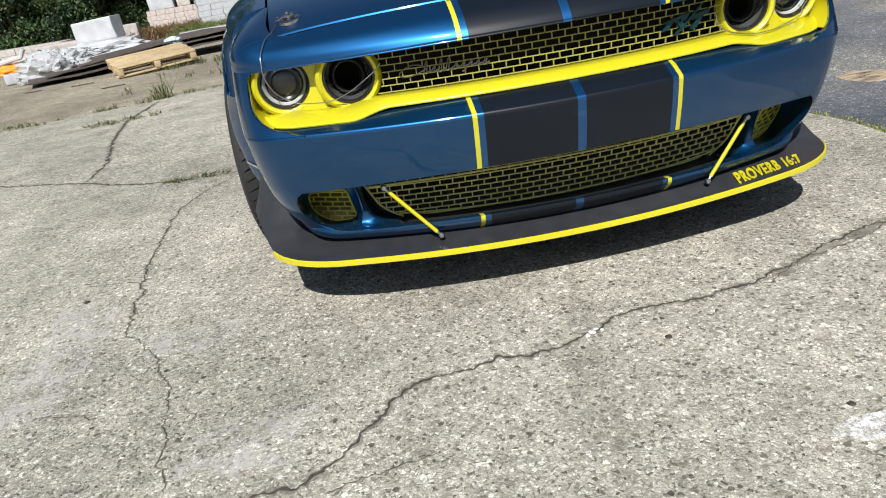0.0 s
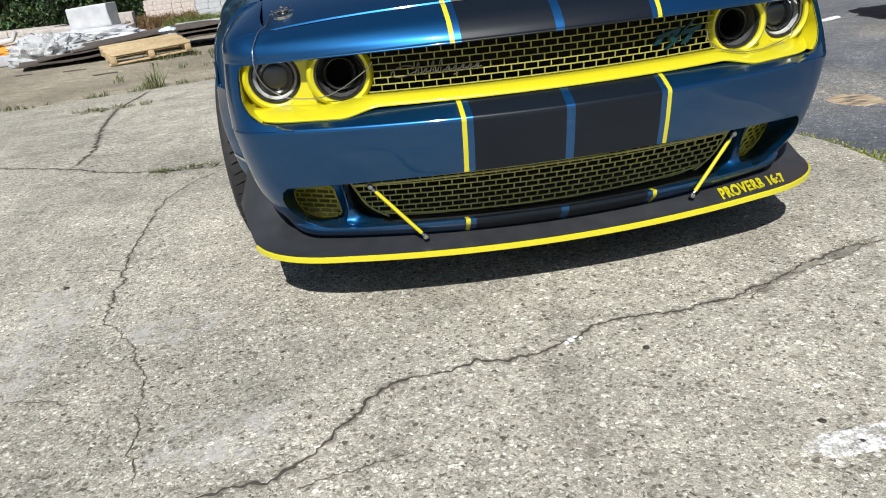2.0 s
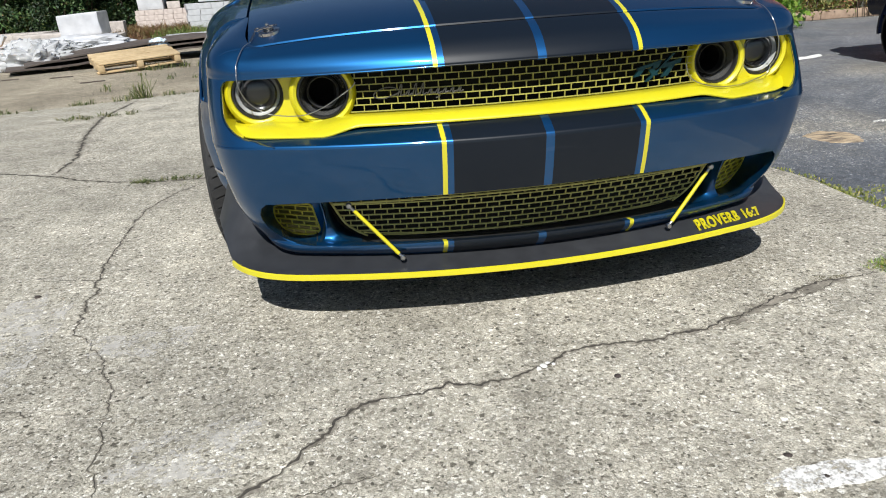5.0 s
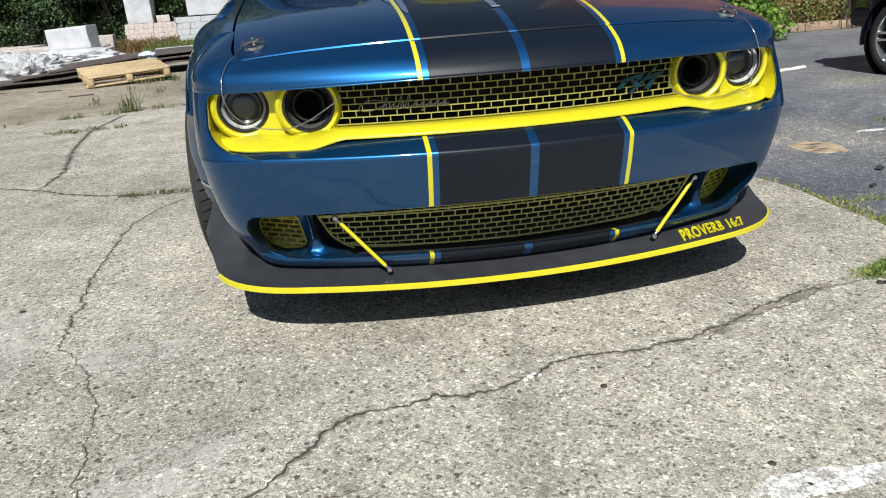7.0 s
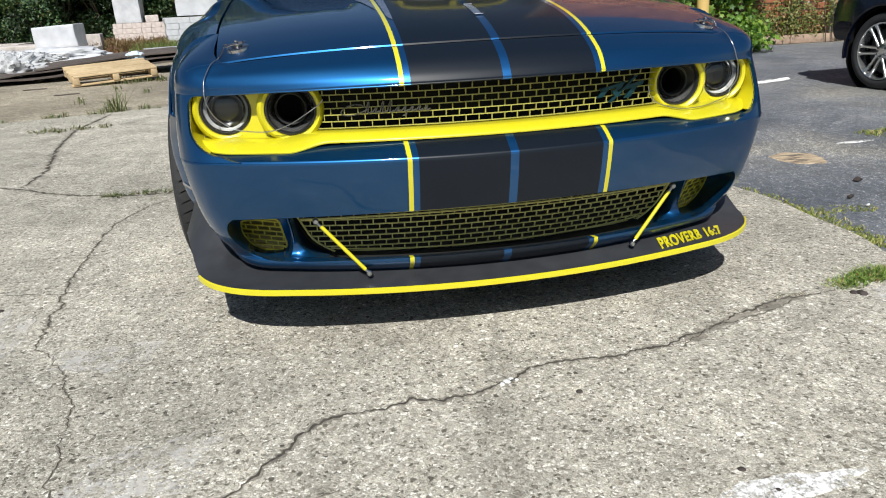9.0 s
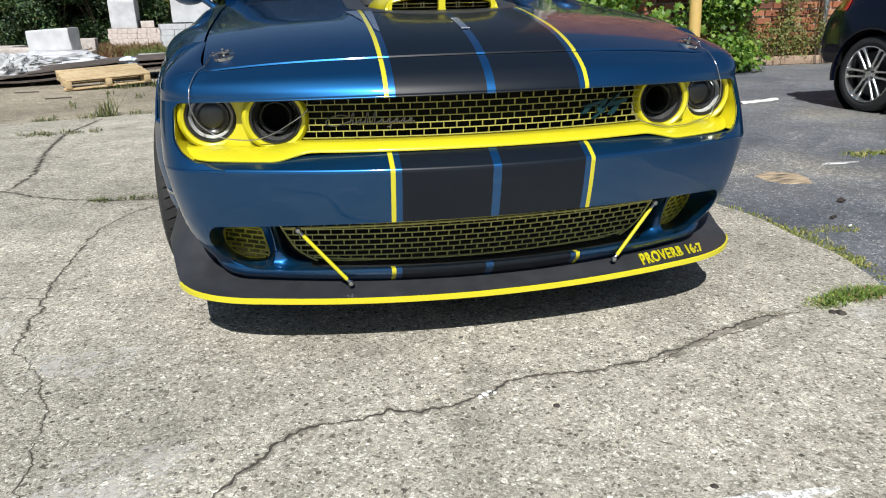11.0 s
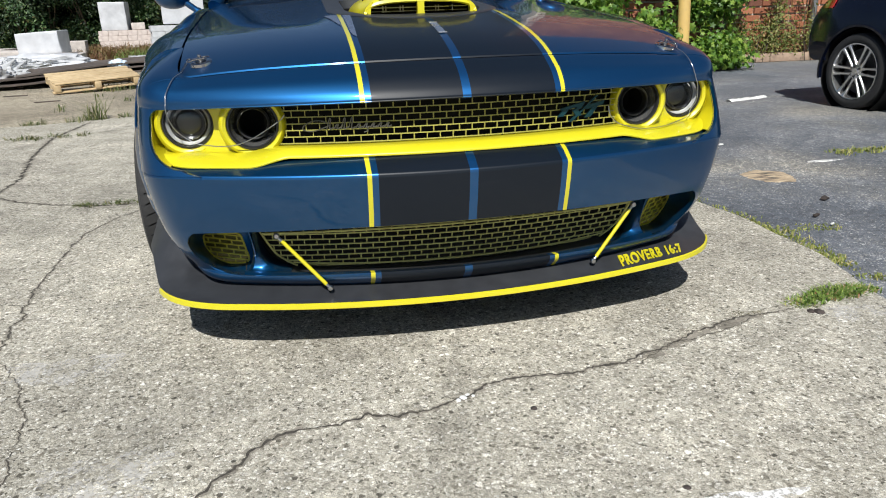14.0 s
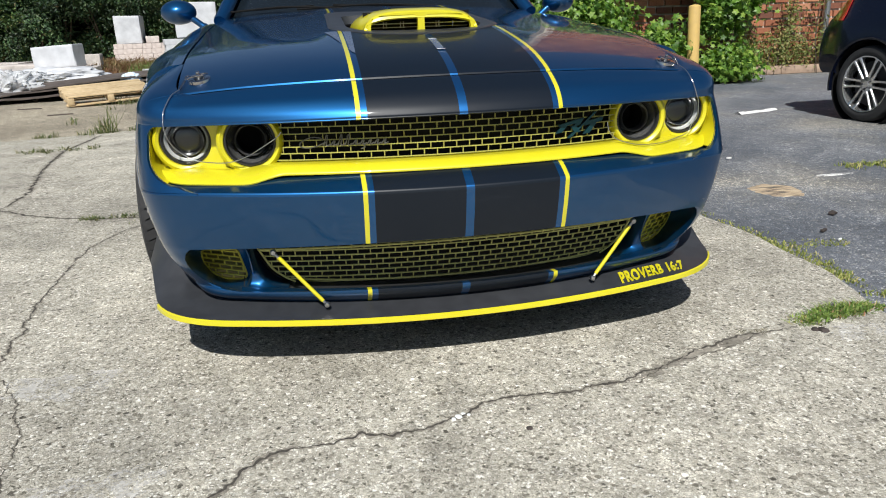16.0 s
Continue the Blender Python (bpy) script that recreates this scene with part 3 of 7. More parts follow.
low_face = lambda x, z: bow(x, -0.035 - 0.42 * (z - 0.26), 0.26)
low_half = lambda z: 0.584 + (z - 0.345) * 0.45 - 11 * max(0.0, 0.29 - z) ** 2
fog_face = lambda x, z: -0.004 + (abs(x) - 0.640) * 0.65 + (0.357 - z) * 0.58
low_foot = lambda x: 0.2215 + 0.05 * x * x + 0.3 * max(0.0, abs(x) - 0.46) ** 1.5

# underside of the cover's edge, running back over the openings
roof_rows = [[(x, skin(x, top_of(x)) + 0.006 + d, top_of(x) + 0.002 - e) for x in np.linspace(-0.775, 0.775, 41)] for d, e in ((0.0, 0.0), (0.012, 0.004), (0.09, 0.006), (0.22, 0.004))]
part("opening_roof", shell(roof_rows, 0.003, (0, 0, -1)), M["paint"], car)
# shelf behind the lower lip, down and back to the foot of the mesh
shelf_x = [0.64 * math.sin(math.pi / 2 * i / 30) for i in range(-30, 31)]
def shelf(steps):
    rows = []
    for f, dz in steps:
        row = []
        for x in shelf_x:
            y0, y1 = skin(x, 0.243) + 0.004, low_face(min(abs(x), 0.56), 0.235) + 0.006
            row.append((x, y0 + (y1 - y0) * f, 0.2425 + (low_foot(x) - 0.2285) * f + dz))
        rows.append(row)
    return shell(loft(rows, 2), 0.003, (0, 0, 1))


part("lip_shelf", shelf(((0.0, 0.0), (0.08, 0.0006), (0.17, -0.0005), (0.25, -0.003), (0.32, -0.010))), M["paint"], car)
# rear of the shelf coloured black for the shade behind the lip's crest
part("shelf_floor", shelf(((0.31, -0.011), (0.50, -0.024), (0.80, -0.026), (1.0, -0.018))), M["black"], car)


def by_angle(loop, a, mid_x=0.697, mid_z=0.298):
    """Where the ray at that angle leaves a closed loop of (x, y, z)."""
    best = None
    n, d = Vector((-math.sin(a), math.cos(a))), Vector((math.cos(a), math.sin(a)))
    for p, q in zip(loop, loop[1:] + loop[:1]):
        e0, e1 = Vector((p[0] - mid_x, p[2] - mid_z)).dot(n), Vector((q[0] - mid_x, q[2] - mid_z)).dot(n)
        if e0 * e1 <= 0 and e0 != e1:
            hit_at = Vector(p).lerp(Vector(q), e0 / (e0 - e1))
            reach = Vector((hit_at[0] - mid_x, hit_at[2] - mid_z)).dot(d)
            if reach > 0 and (best is None or reach > best[0]):
                best = (reach, hit_at)
    return best[1]


fog_ring = rounded([(0.642, 0.359), (0.757, 0.341), (0.760, 0.290), (0.737, 0.249), (0.700, 0.233), (0.645, 0.242), (0.626, 0.260), (0.635, 0.312)], 0.016)
fog_rim = [(0.628, skin(0.62, 0.38) + 0.02, 0.392), (0.70, skin(0.70, 0.385) + 0.008, top_of(0.70) + 0.002)] + [(x, skin(x, top_of(x)) + 0.006, top_of(x) + 0.002) for x in (0.735, 0.762)]
fog_rim += [(u, skin(u, v) + 0.004, v) for u, v in edge_out[:-3]]
fog_rim += [(0.622, skin(0.622, 0.243) + 0.008, 0.2415), (0.6125, 0.000, 0.244), (0.607, -0.004, 0.262), (0.608, -0.014, 0.30), (0.612, -0.026, 0.34), (0.618, -0.034, 0.37)]
for s in (1, -1):
    # pocket: from the rim over a rounded shelf, then steeply back to the mesh
    recess = []
    mesh_loop = [(u, fog_face(u, v), v) for u, v in fog_ring]
    for t in (0.0, 0.05, 0.16, 0.36, 0.60, 0.82, 1.0):
        row = []
        for j in range(97):
            a = 2 * math.pi * j / 96
            o, i = by_angle(fog_rim, a), by_angle(mesh_loop, a)
            floor_way = 1 - sstep(-0.9, -0.2, math.sin(a))
            back_way = t ** (0.75 if floor_way < 0.5 else 0.9)
            in_way = t + (0.42 * math.sin(math.pi * t) * -1.0) * (1 - floor_way)
            dip = -0.010 * math.sin(math.pi * min(t * 1.15, 1.0)) * floor_way
            row.append((s * (o.x + (i.x - o.x) * in_way), o.y + (i.y - o.y) * back_way, o.z + (i.z - o.z) * in_way + dip))
        recess.append(row)
    part("fog_recess", shell(loft(recess, 2), 0.003, (0, -1, 0)), M["blue"], car)
    # rounded post between the pocket and the middle opening, splayed at its foot
    rows = []
    for k in range(15):
        t = k / 14
        z = 0.398 - 0.170 * t
        xi = 0.603 - 0.012 * t - 0.034 * t ** 4 - 0.045 * t ** 10
        xo = 0.621 - 0.010 * sstep(0.0, 0.5, t) + 0.026 * t ** 7
        yf = -0.040 + 0.050 * t - 0.020 * t ** 5 - 0.040 * t ** 12
        prof = [(xi - 0.008, 0.085), (xi - 0.002, 0.030), (xi + 0.002, 0.008), (xi + 0.007, 0.001), ((xi + xo) / 2, -0.002), (xo - 0.005, 0.002), (xo, 0.012), (xo + 0.004, 0.045)]
        rows.append([(s * x, yf + dy, z) for x, dy in prof])
    part("opening_post", shell(loft(rows, 2), 0.003), M["blue"], car)

# nose panel over the grille, and the corners that run down beside the lamps
def on_hood(half, sink):
    """The line laid on the hood's own surface."""
    return [(x, y, hood_z(x, y) - sink) for x, y, z in half]


nose_levels = [on_hood(level(-0.061, 0.815, 0.795, 0.767, 0.30, 0.70, a=0.191), 0.010),
               on_hood(level(-0.069, 0.822, 0.803, 0.771, 0.30, 0.70, a=0.191), 0.0),
               level(-0.104, 0.806, 0.781, 0.837, 0.30, 0.76, a=0.215, zend=0.844),
               level(-0.140, 0.784, 0.764, 0.870, 0.30, 0.79, a=0.24, zend=0.817),
               level(-0.166, 0.758, 0.743, 0.888, 0.30, a=0.265, zend=0.788),
               level(-0.1775, 0.740, 0.729, 0.897, 0.30, a=0.282, zend=0.755),
               level(-0.179, 0.733, 0.722, 0.899, 0.30, a=0.284, zend=0.725),
               level(-0.172, 0.728, 0.717, 0.891, 0.30, a=0.284, zend=0.71),
               level(-0.095, 0.726, 0.716, 0.873, 0.30, zend=0.71)]
nose_panel = part("nose_panel", shell(loft([both(v) for v in nose_levels], 4), 0.012), M["paint"], car)

nose_tree = BVHTree.FromPolygons([v.co.copy() for v in nose_panel.data.vertices], [f.vertices[:] for f in nose_panel.data.polygons])


def from_x(line, x0, n=20):
    """The end of a line beyond x0, in n even steps."""
    pts = [Vector(p) for p in line]
    for a in range(len(pts) - 1):
        if pts[a].x <= x0 <= pts[a + 1].x:
            break
    first = pts[a].lerp(pts[a + 1], (x0 - pts[a].x) / (pts[a + 1].x - pts[a].x))
    rest = [first] + pts[a + 1:]
    acc = [0.0]
    for p, q in zip(rest, rest[1:]):
        acc.append(acc[-1] + (q - p).length)
    return [Vector([float(np.interp(acc[-1] * k / n, acc, [p[ax] for p in rest])) for ax in range(3)]) for k in range(n + 1)]


for s in (1, -1):
    rows, wall = [], []
    low, high = bumper_levels[3], nose_levels[6]
    for k in range(33):
        t = 0.52 * (1 - math.cos(math.pi / 2 * k / 20)) if k <= 20 else 0.52 + 0.48 * (k - 20) / 12
        inset = 0.082 * (1 - math.sqrt(max(0.0, 1 - min(1.0, max(0.0, 1 - (t - 0.08) / 0.44)) ** 2))) + 0.05 * max(0.0, 1 - t / 0.08) ** 2 + 0.030 * (1 - math.sqrt(max(0.0, 1 - max(0.0, (t - 0.80) / 0.20) ** 2)))
        line = [p.lerp(q, t) for p, q in zip(from_x(low, 0.840 - inset), from_x(high, 0.840 - inset))]
        line = [p + Vector((0.004 * math.sin(math.pi * t) + 0.003 * (1 - t), -0.002 * (1 - t), 0)) for p in line]
        p = line[0]
        rows.append([(s * q.x, q.y, q.z) for q in [p + Vector((-0.005, 0.014, 0)), p + Vector((-0.003, 0.004, 0))] + line])
        if k >= 9:
            wall.append([(s * (p.x - dx), p.y + dy, p.z + dz) for dx, dy, dz in ((0.0045, 0.010, 0), (0.005, 0.03, 0), (0.010, 0.09, 0.0), (0.012, 0.16, 0.0))])
    part("bezel_wall", shell(wall, 0.003, (-s, 0, 0)), M["yellow"], car)
    part("corner_panel", shell(rows, 0.006, (s, -1, 0)), M["blue"], car)

# yellow surround: lower bar and lamp plates
def drop(x):
    return sstep(0.475, 0.59, abs(x))


def back(x):
    return 0.020 * sstep(0.74, 0.84, abs(x))


def lift(x):
    u = min(max((abs(x) - 0.775) / 0.074, 0.0), 1.0)
    return 0.004 * sstep(0.74, 0.84, abs(x)) + 0.020 * (1 - math.sqrt(1 - u * u))


xs_line = [0.848 * i / 60 for i in range(-60, 61)]
surround = [[(x, bow(x, -0.183 - 0.030 * drop(x) + back(x)), 0.586 - 0.020 * drop(x) + lift(x)) for x in xs_line],
            [(x, bow(x, -0.182 - 0.030 * drop(x) + back(x)), 0.592 - 0.020 * drop(x) + lift(x)) for x in xs_line],
            [(x, bow(x, -0.166 - 0.012 * drop(x) + back(x)), 0.603 - 0.015 * drop(x) + lift(x)) for x in xs_line],
            [(x, bow(x, -0.145 + 0.005 * drop(x)), 0.610 - 0.014 * drop(x)) for x in xs_line],
            [(x, bow(x, -0.090), 0.608 - 0.006 * drop(x)) for x in xs_line]]
part("grille_surround", shell(loft(surround, 3), 0.012), M["yellow"], car)

LAMPS = ((0.7476, 0.673, 0.071), (0.5700, 0.669, 0.071))
PLATE = -0.112
for s in (1, -1):
    plate_x = [0.565 + (0.850 - 0.565) * i / 24 for i in range(25)]
    rows = [[(s * x, bow(x, PLATE + dy), z) for x in plate_x] for z, dy in ((0.592, 0.0), (0.64, 0.0), (0.70, 0.0), (0.745, 0.0))]
    holes = []
    for lx, lz, lr in LAMPS:
        holes.append(revolve([(0.0, -0.2), (lr, -0.2), (lr, 0.2), (0.0, 0.2)], Matrix.Translation((s * lx, bow(lx, PLATE), lz)) @ pose(0, 0, 0, 90, 0, 0), 40))
    part("lamp_plate", cut(shell(rows, 0.010), holes), M["yellow"], car)


def headlamp(s, lx, lz, lr, hollow_lamp):
    """Lamp turned towards -y: yellow collar, dark bowl, bright ring, projector or open intake, clear lens."""
    y = bow(lx, PLATE)
    m = Matrix.Translation((s * lx, y, lz)) @ pose(0, 0, 0, 90, 0, 0)
    part("lamp_collar", revolve([(lr + 0.020, -0.004), (lr + 0.017, 0.010), (lr + 0.008, 0.017), (lr, 0.012), (lr - 0.003, -0.004), (lr - 0.003, -0.02)], m, 48), M["yellow"], car)
    cup = [(lr - 0.012, -0.03), (lr - 0.013, -0.09)] if hollow_lamp else [(lr - 0.020, -0.028), (lr - 0.030, -0.045), (0.030, -0.07), (0.0, -0.072)]
    bowl = part("headlamp", revolve([(lr - 0.002, 0.006), (lr - 0.007, 0.007), (lr - 0.010, -0.002)] + cup, m, 48), M["lampdark"], car, "round headlamp housing with an open intake" if hollow_lamp else "dark round headlamp behind a clear lens")
    if hollow_lamp:
        part("intake_ring", revolve([(0.0445, -0.050), (0.0445, -0.020), (0.042, -0.017), (0.039, -0.020), (0.038, -0.045)], m, 40), M["black"], bowl)
        part("intake_hole", revolve([(0.0385, -0.040), (0.037, -0.13), (0.0, -0.132)], m, 32), M["void"], bowl)
        part("reflector", revolve([(lr - 0.009, -0.001), (lr - 0.012, -0.012), (lr - 0.016, -0.026), (0.048, -0.044), (0.044, -0.050)], m, 48), M["dim_ring"], bowl)
        return bowl
    else:
        part("halo_ring", revolve([(lr - 0.010, -0.004), (lr - 0.012, -0.001), (lr - 0.016, -0.005), (lr - 0.019, -0.012)], m, 48), M["bright_ring"], bowl)
        part("reflector", revolve([(lr - 0.019, -0.012), (lr - 0.021, -0.020), (0.046, -0.026)], m, 48), M["dim_ring"], bowl)
        part("projector", revolve([(0.045, -0.045), (0.046, -0.014), (0.043, -0.009), (0.038, -0.012), (0.036, -0.03)], m, 40), M["lampdark"], bowl)
        part("projector_lens", revolve([(0.0370, -0.020), (0.030, -0.016), (0.018, -0.0132), (0.0, -0.0125)], m, 32), M["lampglass"], bowl)
        part("projector_rim", revolve([(0.0435, -0.0095), (0.0450, -0.0075), (0.0465, -0.0095), (0.0465, -0.014)], m, 40), M["chrome"], bowl)
    lens = part("lens", revolve([(lr - 0.006, 0.004), (lr * 0.75, 0.011), (lr * 0.4, 0.016), (0.0, 0.018)], m, 40), M["lens"], bowl)
    lens.visible_shadow = False
    return bowl


for s in (1, -1):
    headlamp(s, *LAMPS[0], False)
    headlamp(s, *LAMPS[1], True)


def brick_mesh(inside, x0, x1, z0, rows_n, pitch_z, pitch_x, face, bar=0.0034, deep=0.006, frame=True, clip=None):
    """A mesh of flat bars laid like brickwork; face(x, z) is the y of its front."""
    bm = bmesh.new()
    def bar_x(xa, xb, z):
        n = max(2, int((xb - xa) / 0.03))
        xs = [xa + (xb - xa) * i / n for i in range(n + 1)]
        sec = lambda x: [(x, face(x, z), z - bar / 2), (x, face(x, z), z + bar / 2), (x, face(x, z) + deep, z + bar / 2), (x, face(x, z) + deep, z - bar / 2)]
        grid_into(bm, [sec(x) for x in xs], closed=True)
    def bar_z(x, za, zb):
        sec = lambda z: [(x - bar / 2, face(x, z), z), (x + bar / 2, face(x, z), z), (x + bar / 2, face(x, z) + deep, z), (x - bar / 2, face(x, z) + deep, z)]
        grid_into(bm, [sec(za), sec(zb)], closed=True)
    for r in range(rows_n + 1):
        z = z0 + r * pitch_z
        spans = inside(z)
        if spans:
            bar_x(spans[0], spans[1], z)
    for r in range(rows_n):
        za, zb = z0 + r * pitch_z + bar / 2, z0 + (r + 1) * pitch_z - bar / 2
        spans = inside((za + zb) / 2)
        if not spans:
            continue
        k0 = int(math.floor(x0 / pitch_x)) - 1
        for k in range(k0, int(x1 / pitch_x) + 2):
            x = (k + 0.5 * (r % 2)) * pitch_x + 0.011
            if spans[0] < x < spans[1]:
                bar_z(x, za, zb)
    return bm


mesh_half = lambda z: min(0.520, 0.570 - math.sqrt(max(0.0, 0.089 ** 2 - (z - 0.669) ** 2)))
part("grille_mesh", brick_mesh(lambda z: (-mesh_half(z), mesh_half(z)), -0.53, 0.53, 0.6135, 6, 0.0182, 0.0365, lambda x, z: bow(x, -0.108 - 0.1 * (z - 0.61)), bar=0.0025), M["yellow_bar"], car, "yellow mesh grille in a brick pattern")
# black sheet in place of the shaded depth behind the mesh
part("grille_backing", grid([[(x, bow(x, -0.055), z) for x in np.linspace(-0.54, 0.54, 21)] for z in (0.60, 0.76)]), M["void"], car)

low_in = lambda z: (-low_half(z), low_half(z))
part("lower_grille_mesh", brick_mesh(low_in, -0.62, 0.62, 0.2262, 8, 0.0189, 0.0364, low_face, bar=0.0030), M["lifted_bar"], car, "yellow mesh in a brick pattern, lightened against the overhang's shade")
trim_z = lambda x: 0.3535 - 0.022 * x * x
part("lower_grille_trim", tube([(x, low_face(x, trim_z(x)) - 0.006, trim_z(x)) for x in np.linspace(-0.586, 0.586, 40)], 0.0032, 6), M["lifted_bar"], car)
part("lower_grille_foot", tube([(x, low_face(x, low_foot(x)) - 0.003, low_foot(x) + 0.004) for x in np.linspace(-0.50, 0.50, 40)], 0.0026, 6), M["lifted_bar"], car)
for s in (1, -1):
    frame_line = [(s * low_half(z), low_face(low_half(z), z) - 0.003, z) for z in np.linspace(0.372, 0.228, 10)]
    part("grille_frame", tube(frame_line, 0.0032, 6), M["lifted_bar"], car)
for s in (1, -1):
    cross = lambda z, pick: pick([p[0] + (q[0] - p[0]) * (z - p[1]) / (q[1] - p[1]) for p, q in zip(fog_ring, fog_ring[1:] + fog_ring[:1]) if p[1] != q[1] and min(p[1], q[1]) <= z <= max(p[1], q[1])] or [0.68])
    span = (lambda z: (cross(z, min), cross(z, max))) if s > 0 else (lambda z: (-cross(z, max), -cross(z, min)))
    part("fog_grille_mesh", brick_mesh(span, -0.80, 0.80, 0.2380, 7, 0.0180, 0.036, fog_face, bar=0.0034), M["fog_bar"], car, "yellow brick-pattern mesh over the fog lamp opening")
    part("fog_frame", tube([(s * u, fog_face(u, v) - 0.001, v) for u, v in fog_ring + fog_ring[:1]], 0.0030, 6), M["fog_bar"], car)
    back_rows = [[(s * x, fog_face(x, z) + 0.030, z) for x in (0.60, 0.69, 0.80)] for z in (0.220, 0.30, 0.375)]
    part("fog_backing", grid(back_rows), M["olive"], car)

# splitter: sloping black plate, raised at its ends, with a yellow edge
def lip_line(out, z):
    """Half of the plate's outline: bowed in front, rounded at the corner, rising along the side."""
    half = []
    for i in range(23):
        x = 0.62 * i / 22
        half.append((x, -0.192 + 0.13 * x * x - out, z + 0.045 * x * x))
    p = [Vector(q) for q in ((0.62, -0.142 - out), (0.775 + out * 0.3, -0.105 - out), (0.872 + out, -0.045 - out), (0.902 + out, 0.10))]
    for i in range(1, 13):
        t = i / 12
        q = (1 - t) ** 3 * p[0] + 3 * t * (1 - t) ** 2 * p[1] + 3 * t * t * (1 - t) * p[2] + t ** 3 * p[3]
        half.append((q.x, q.y, z + 0.0173 + 0.014 * t * t))
    for i in range(1, 7):
        t = i / 6
        half.append((0.902 + out + 0.048 * t, 0.10 + 0.21 * t, z + 0.0313 + 0.05 * t ** 1.3))
    return half


def inner_line():
    half = []
    src = bumper_levels[-1]
    outer = lip_line(0, 0)
    tail = [(0.755, 0.085, 0.208), (0.79, 0.14, 0.235), (0.825, 0.195, 0.29), (0.855, 0.24, 0.36), (0.880, 0.275, 0.43)]
    path = [p for p in src if p[0] <= 0.71] + tail
    acc = [0.0]
    for a, b in zip(path, path[1:]):
        acc.append(acc[-1] + (Vector(b) - Vector(a)).length)
    oacc = [0.0]
    for a, b in zip(outer, outer[1:]):
        oacc.append(oacc[-1] + (Vector(b) - Vector(a)).length)
    for o in oacc:
        d = o / oacc[-1] * acc[-1]
        half.append(tuple(float(np.interp(d, acc, [q[k] for q in path])) for k in range(3)))
    return half


lip_in, lip_out = inner_line(), lip_line(0.0, 0.171)
mid = [tuple(0.45 * a + 0.55 * b for a, b in zip(p, q)) for p, q in zip(lip_in, lip_out)]
mid = [(x, y, z - 0.006) for x, y, z in mid]
inner2 = [(x, y + 0.03, z + 0.002) for x, y, z in lip_in]
splitter = part("splitter", shell([both(inner2), both(lip_in), both(mid), both(lip_out)], 0.010, (0, 0, 1)), M["splitter"], car, "black splitter plate")
splitter.location.x = -0.007                    # the plate sits a little off the middle
edge_a = [both(lip_line(0.001, 0.1735)), both(lip_line(0.006, 0.1715)), both(lip_line(0.0068, 0.158)), both(lip_line(0.003, 0.1555)), both(lip_line(-0.012, 0.1555))]
n_cut = 8
edge_a = [r[n_cut:-n_cut] for r in edge_a]
part("splitter_edge", shell(edge_a, 0.003), M["yellow"], car, "yellow edge strip").location.x = -0.007

# writing on the splitter
def lettering(text, size, m, material, parent, name, label=""):
    cu = bpy.data.curves.new(name, 'FONT')
    cu.body, cu.size, cu.extrude, cu.offset, cu.space_character = text, size, 0.0006, 0.0021, 1.12
    tmp = new("temp", cu)
    dg = bpy.context.evaluated_depsgraph_get()
    dg.update()
    me = bpy.data.meshes.new_from_object(tmp.evaluated_get(dg))
    bpy.data.objects.remove(tmp)
    bpy.data.curves.remove(cu)
    bm = bmesh.new()
    bm.from_mesh(me)
    bpy.data.meshes.remove(me)
    bmesh.ops.transform(bm, matrix=m, verts=bm.verts[:])
    return part(name, bm, material, parent, label, smooth=0)


# hood pins with their lanyards
rows = []
for j in range(49):
    v = max(0.0, (j - 1) / 47)
    row = []
    for i in range(-30, 31):
        u = i / 30
        x_f = 0.752 * u
        y_f = bow(x_f, -0.0625, 0.191)
        y_b = 1.60 + 0.16 * u * u
        y = y_f + (y_b - y_f) * v + (0.002 if j == 1 else 0.0)
        x = u * (hood_half(y) - 0.006)
        row.append((x, y, hood_z(x, y) - (0.003 if j == 0 else 0.0)))
    rows.append(row)
hood_bm = shell(rows, 0.012, (0, 0, 1))
scoop_hole = rounded([(-0.256, 0.63), (-0.212, 0.487), (-0.10, 0.442), (0.10, 0.442), (0.212, 0.487), (0.256, 0.63), (0.248, 1.10), (-0.248, 1.10)], 0.05)
part("hood", cut(hood_bm, [prism(scoop_hole, 0.5, 1.3, "z")]), M["paint"], car)
part("engine_bay", box((0, 0.75, 0.74), (1.45, 1.35, 0.05)), M["void"], car)

for s in (1, -1):
    line = [(0.752 + 0.085 * k / 10, seam_y(0.752) + 0.010 * k / 10) for k in range(11)]
    pts = []
    for x, y in line:
        spot = nose_tree.ray_cast(Vector((s * x, y, 1.2)), Vector((0, 0, -1)))[0]
        if spot:
            pts.append(spot)
    part("panel_seam", tube(pts, 0.0011, 6), M["blue"], car)
WIRES = {1: [(0.744, 0.022, 0.798), (0.749, -0.014, 0.766), (0.761, -0.021, 0.727), (0.767, -0.022, 0.708), (0.774, -0.012, 0.664), (0.759, -0.006, 0.635), (0.750, -0.005, 0.613), (0.703, -0.024, 0.601), (0.632, -0.064, 0.596), (0.557, -0.087, 0.598), (0.505, -0.094, 0.609), (0.470, -0.090, 0.624), (0.450, -0.092, 0.646), (0.445, -0.089, 0.671)],
         -1: [(-0.768, 0.032, 0.797), (-0.786, -0.001, 0.762), (-0.790, -0.010, 0.737), (-0.791, -0.015, 0.722), (-0.788, -0.014, 0.697), (-0.776, -0.005, 0.665), (-0.750, -0.002, 0.639), (-0.714, -0.014, 0.622), (-0.637, -0.048, 0.618), (-0.583, -0.058, 0.632), (-0.535, -0.062, 0.657), (-0.495, -0.060, 0.681), (-0.482, -0.062, 0.695)]}
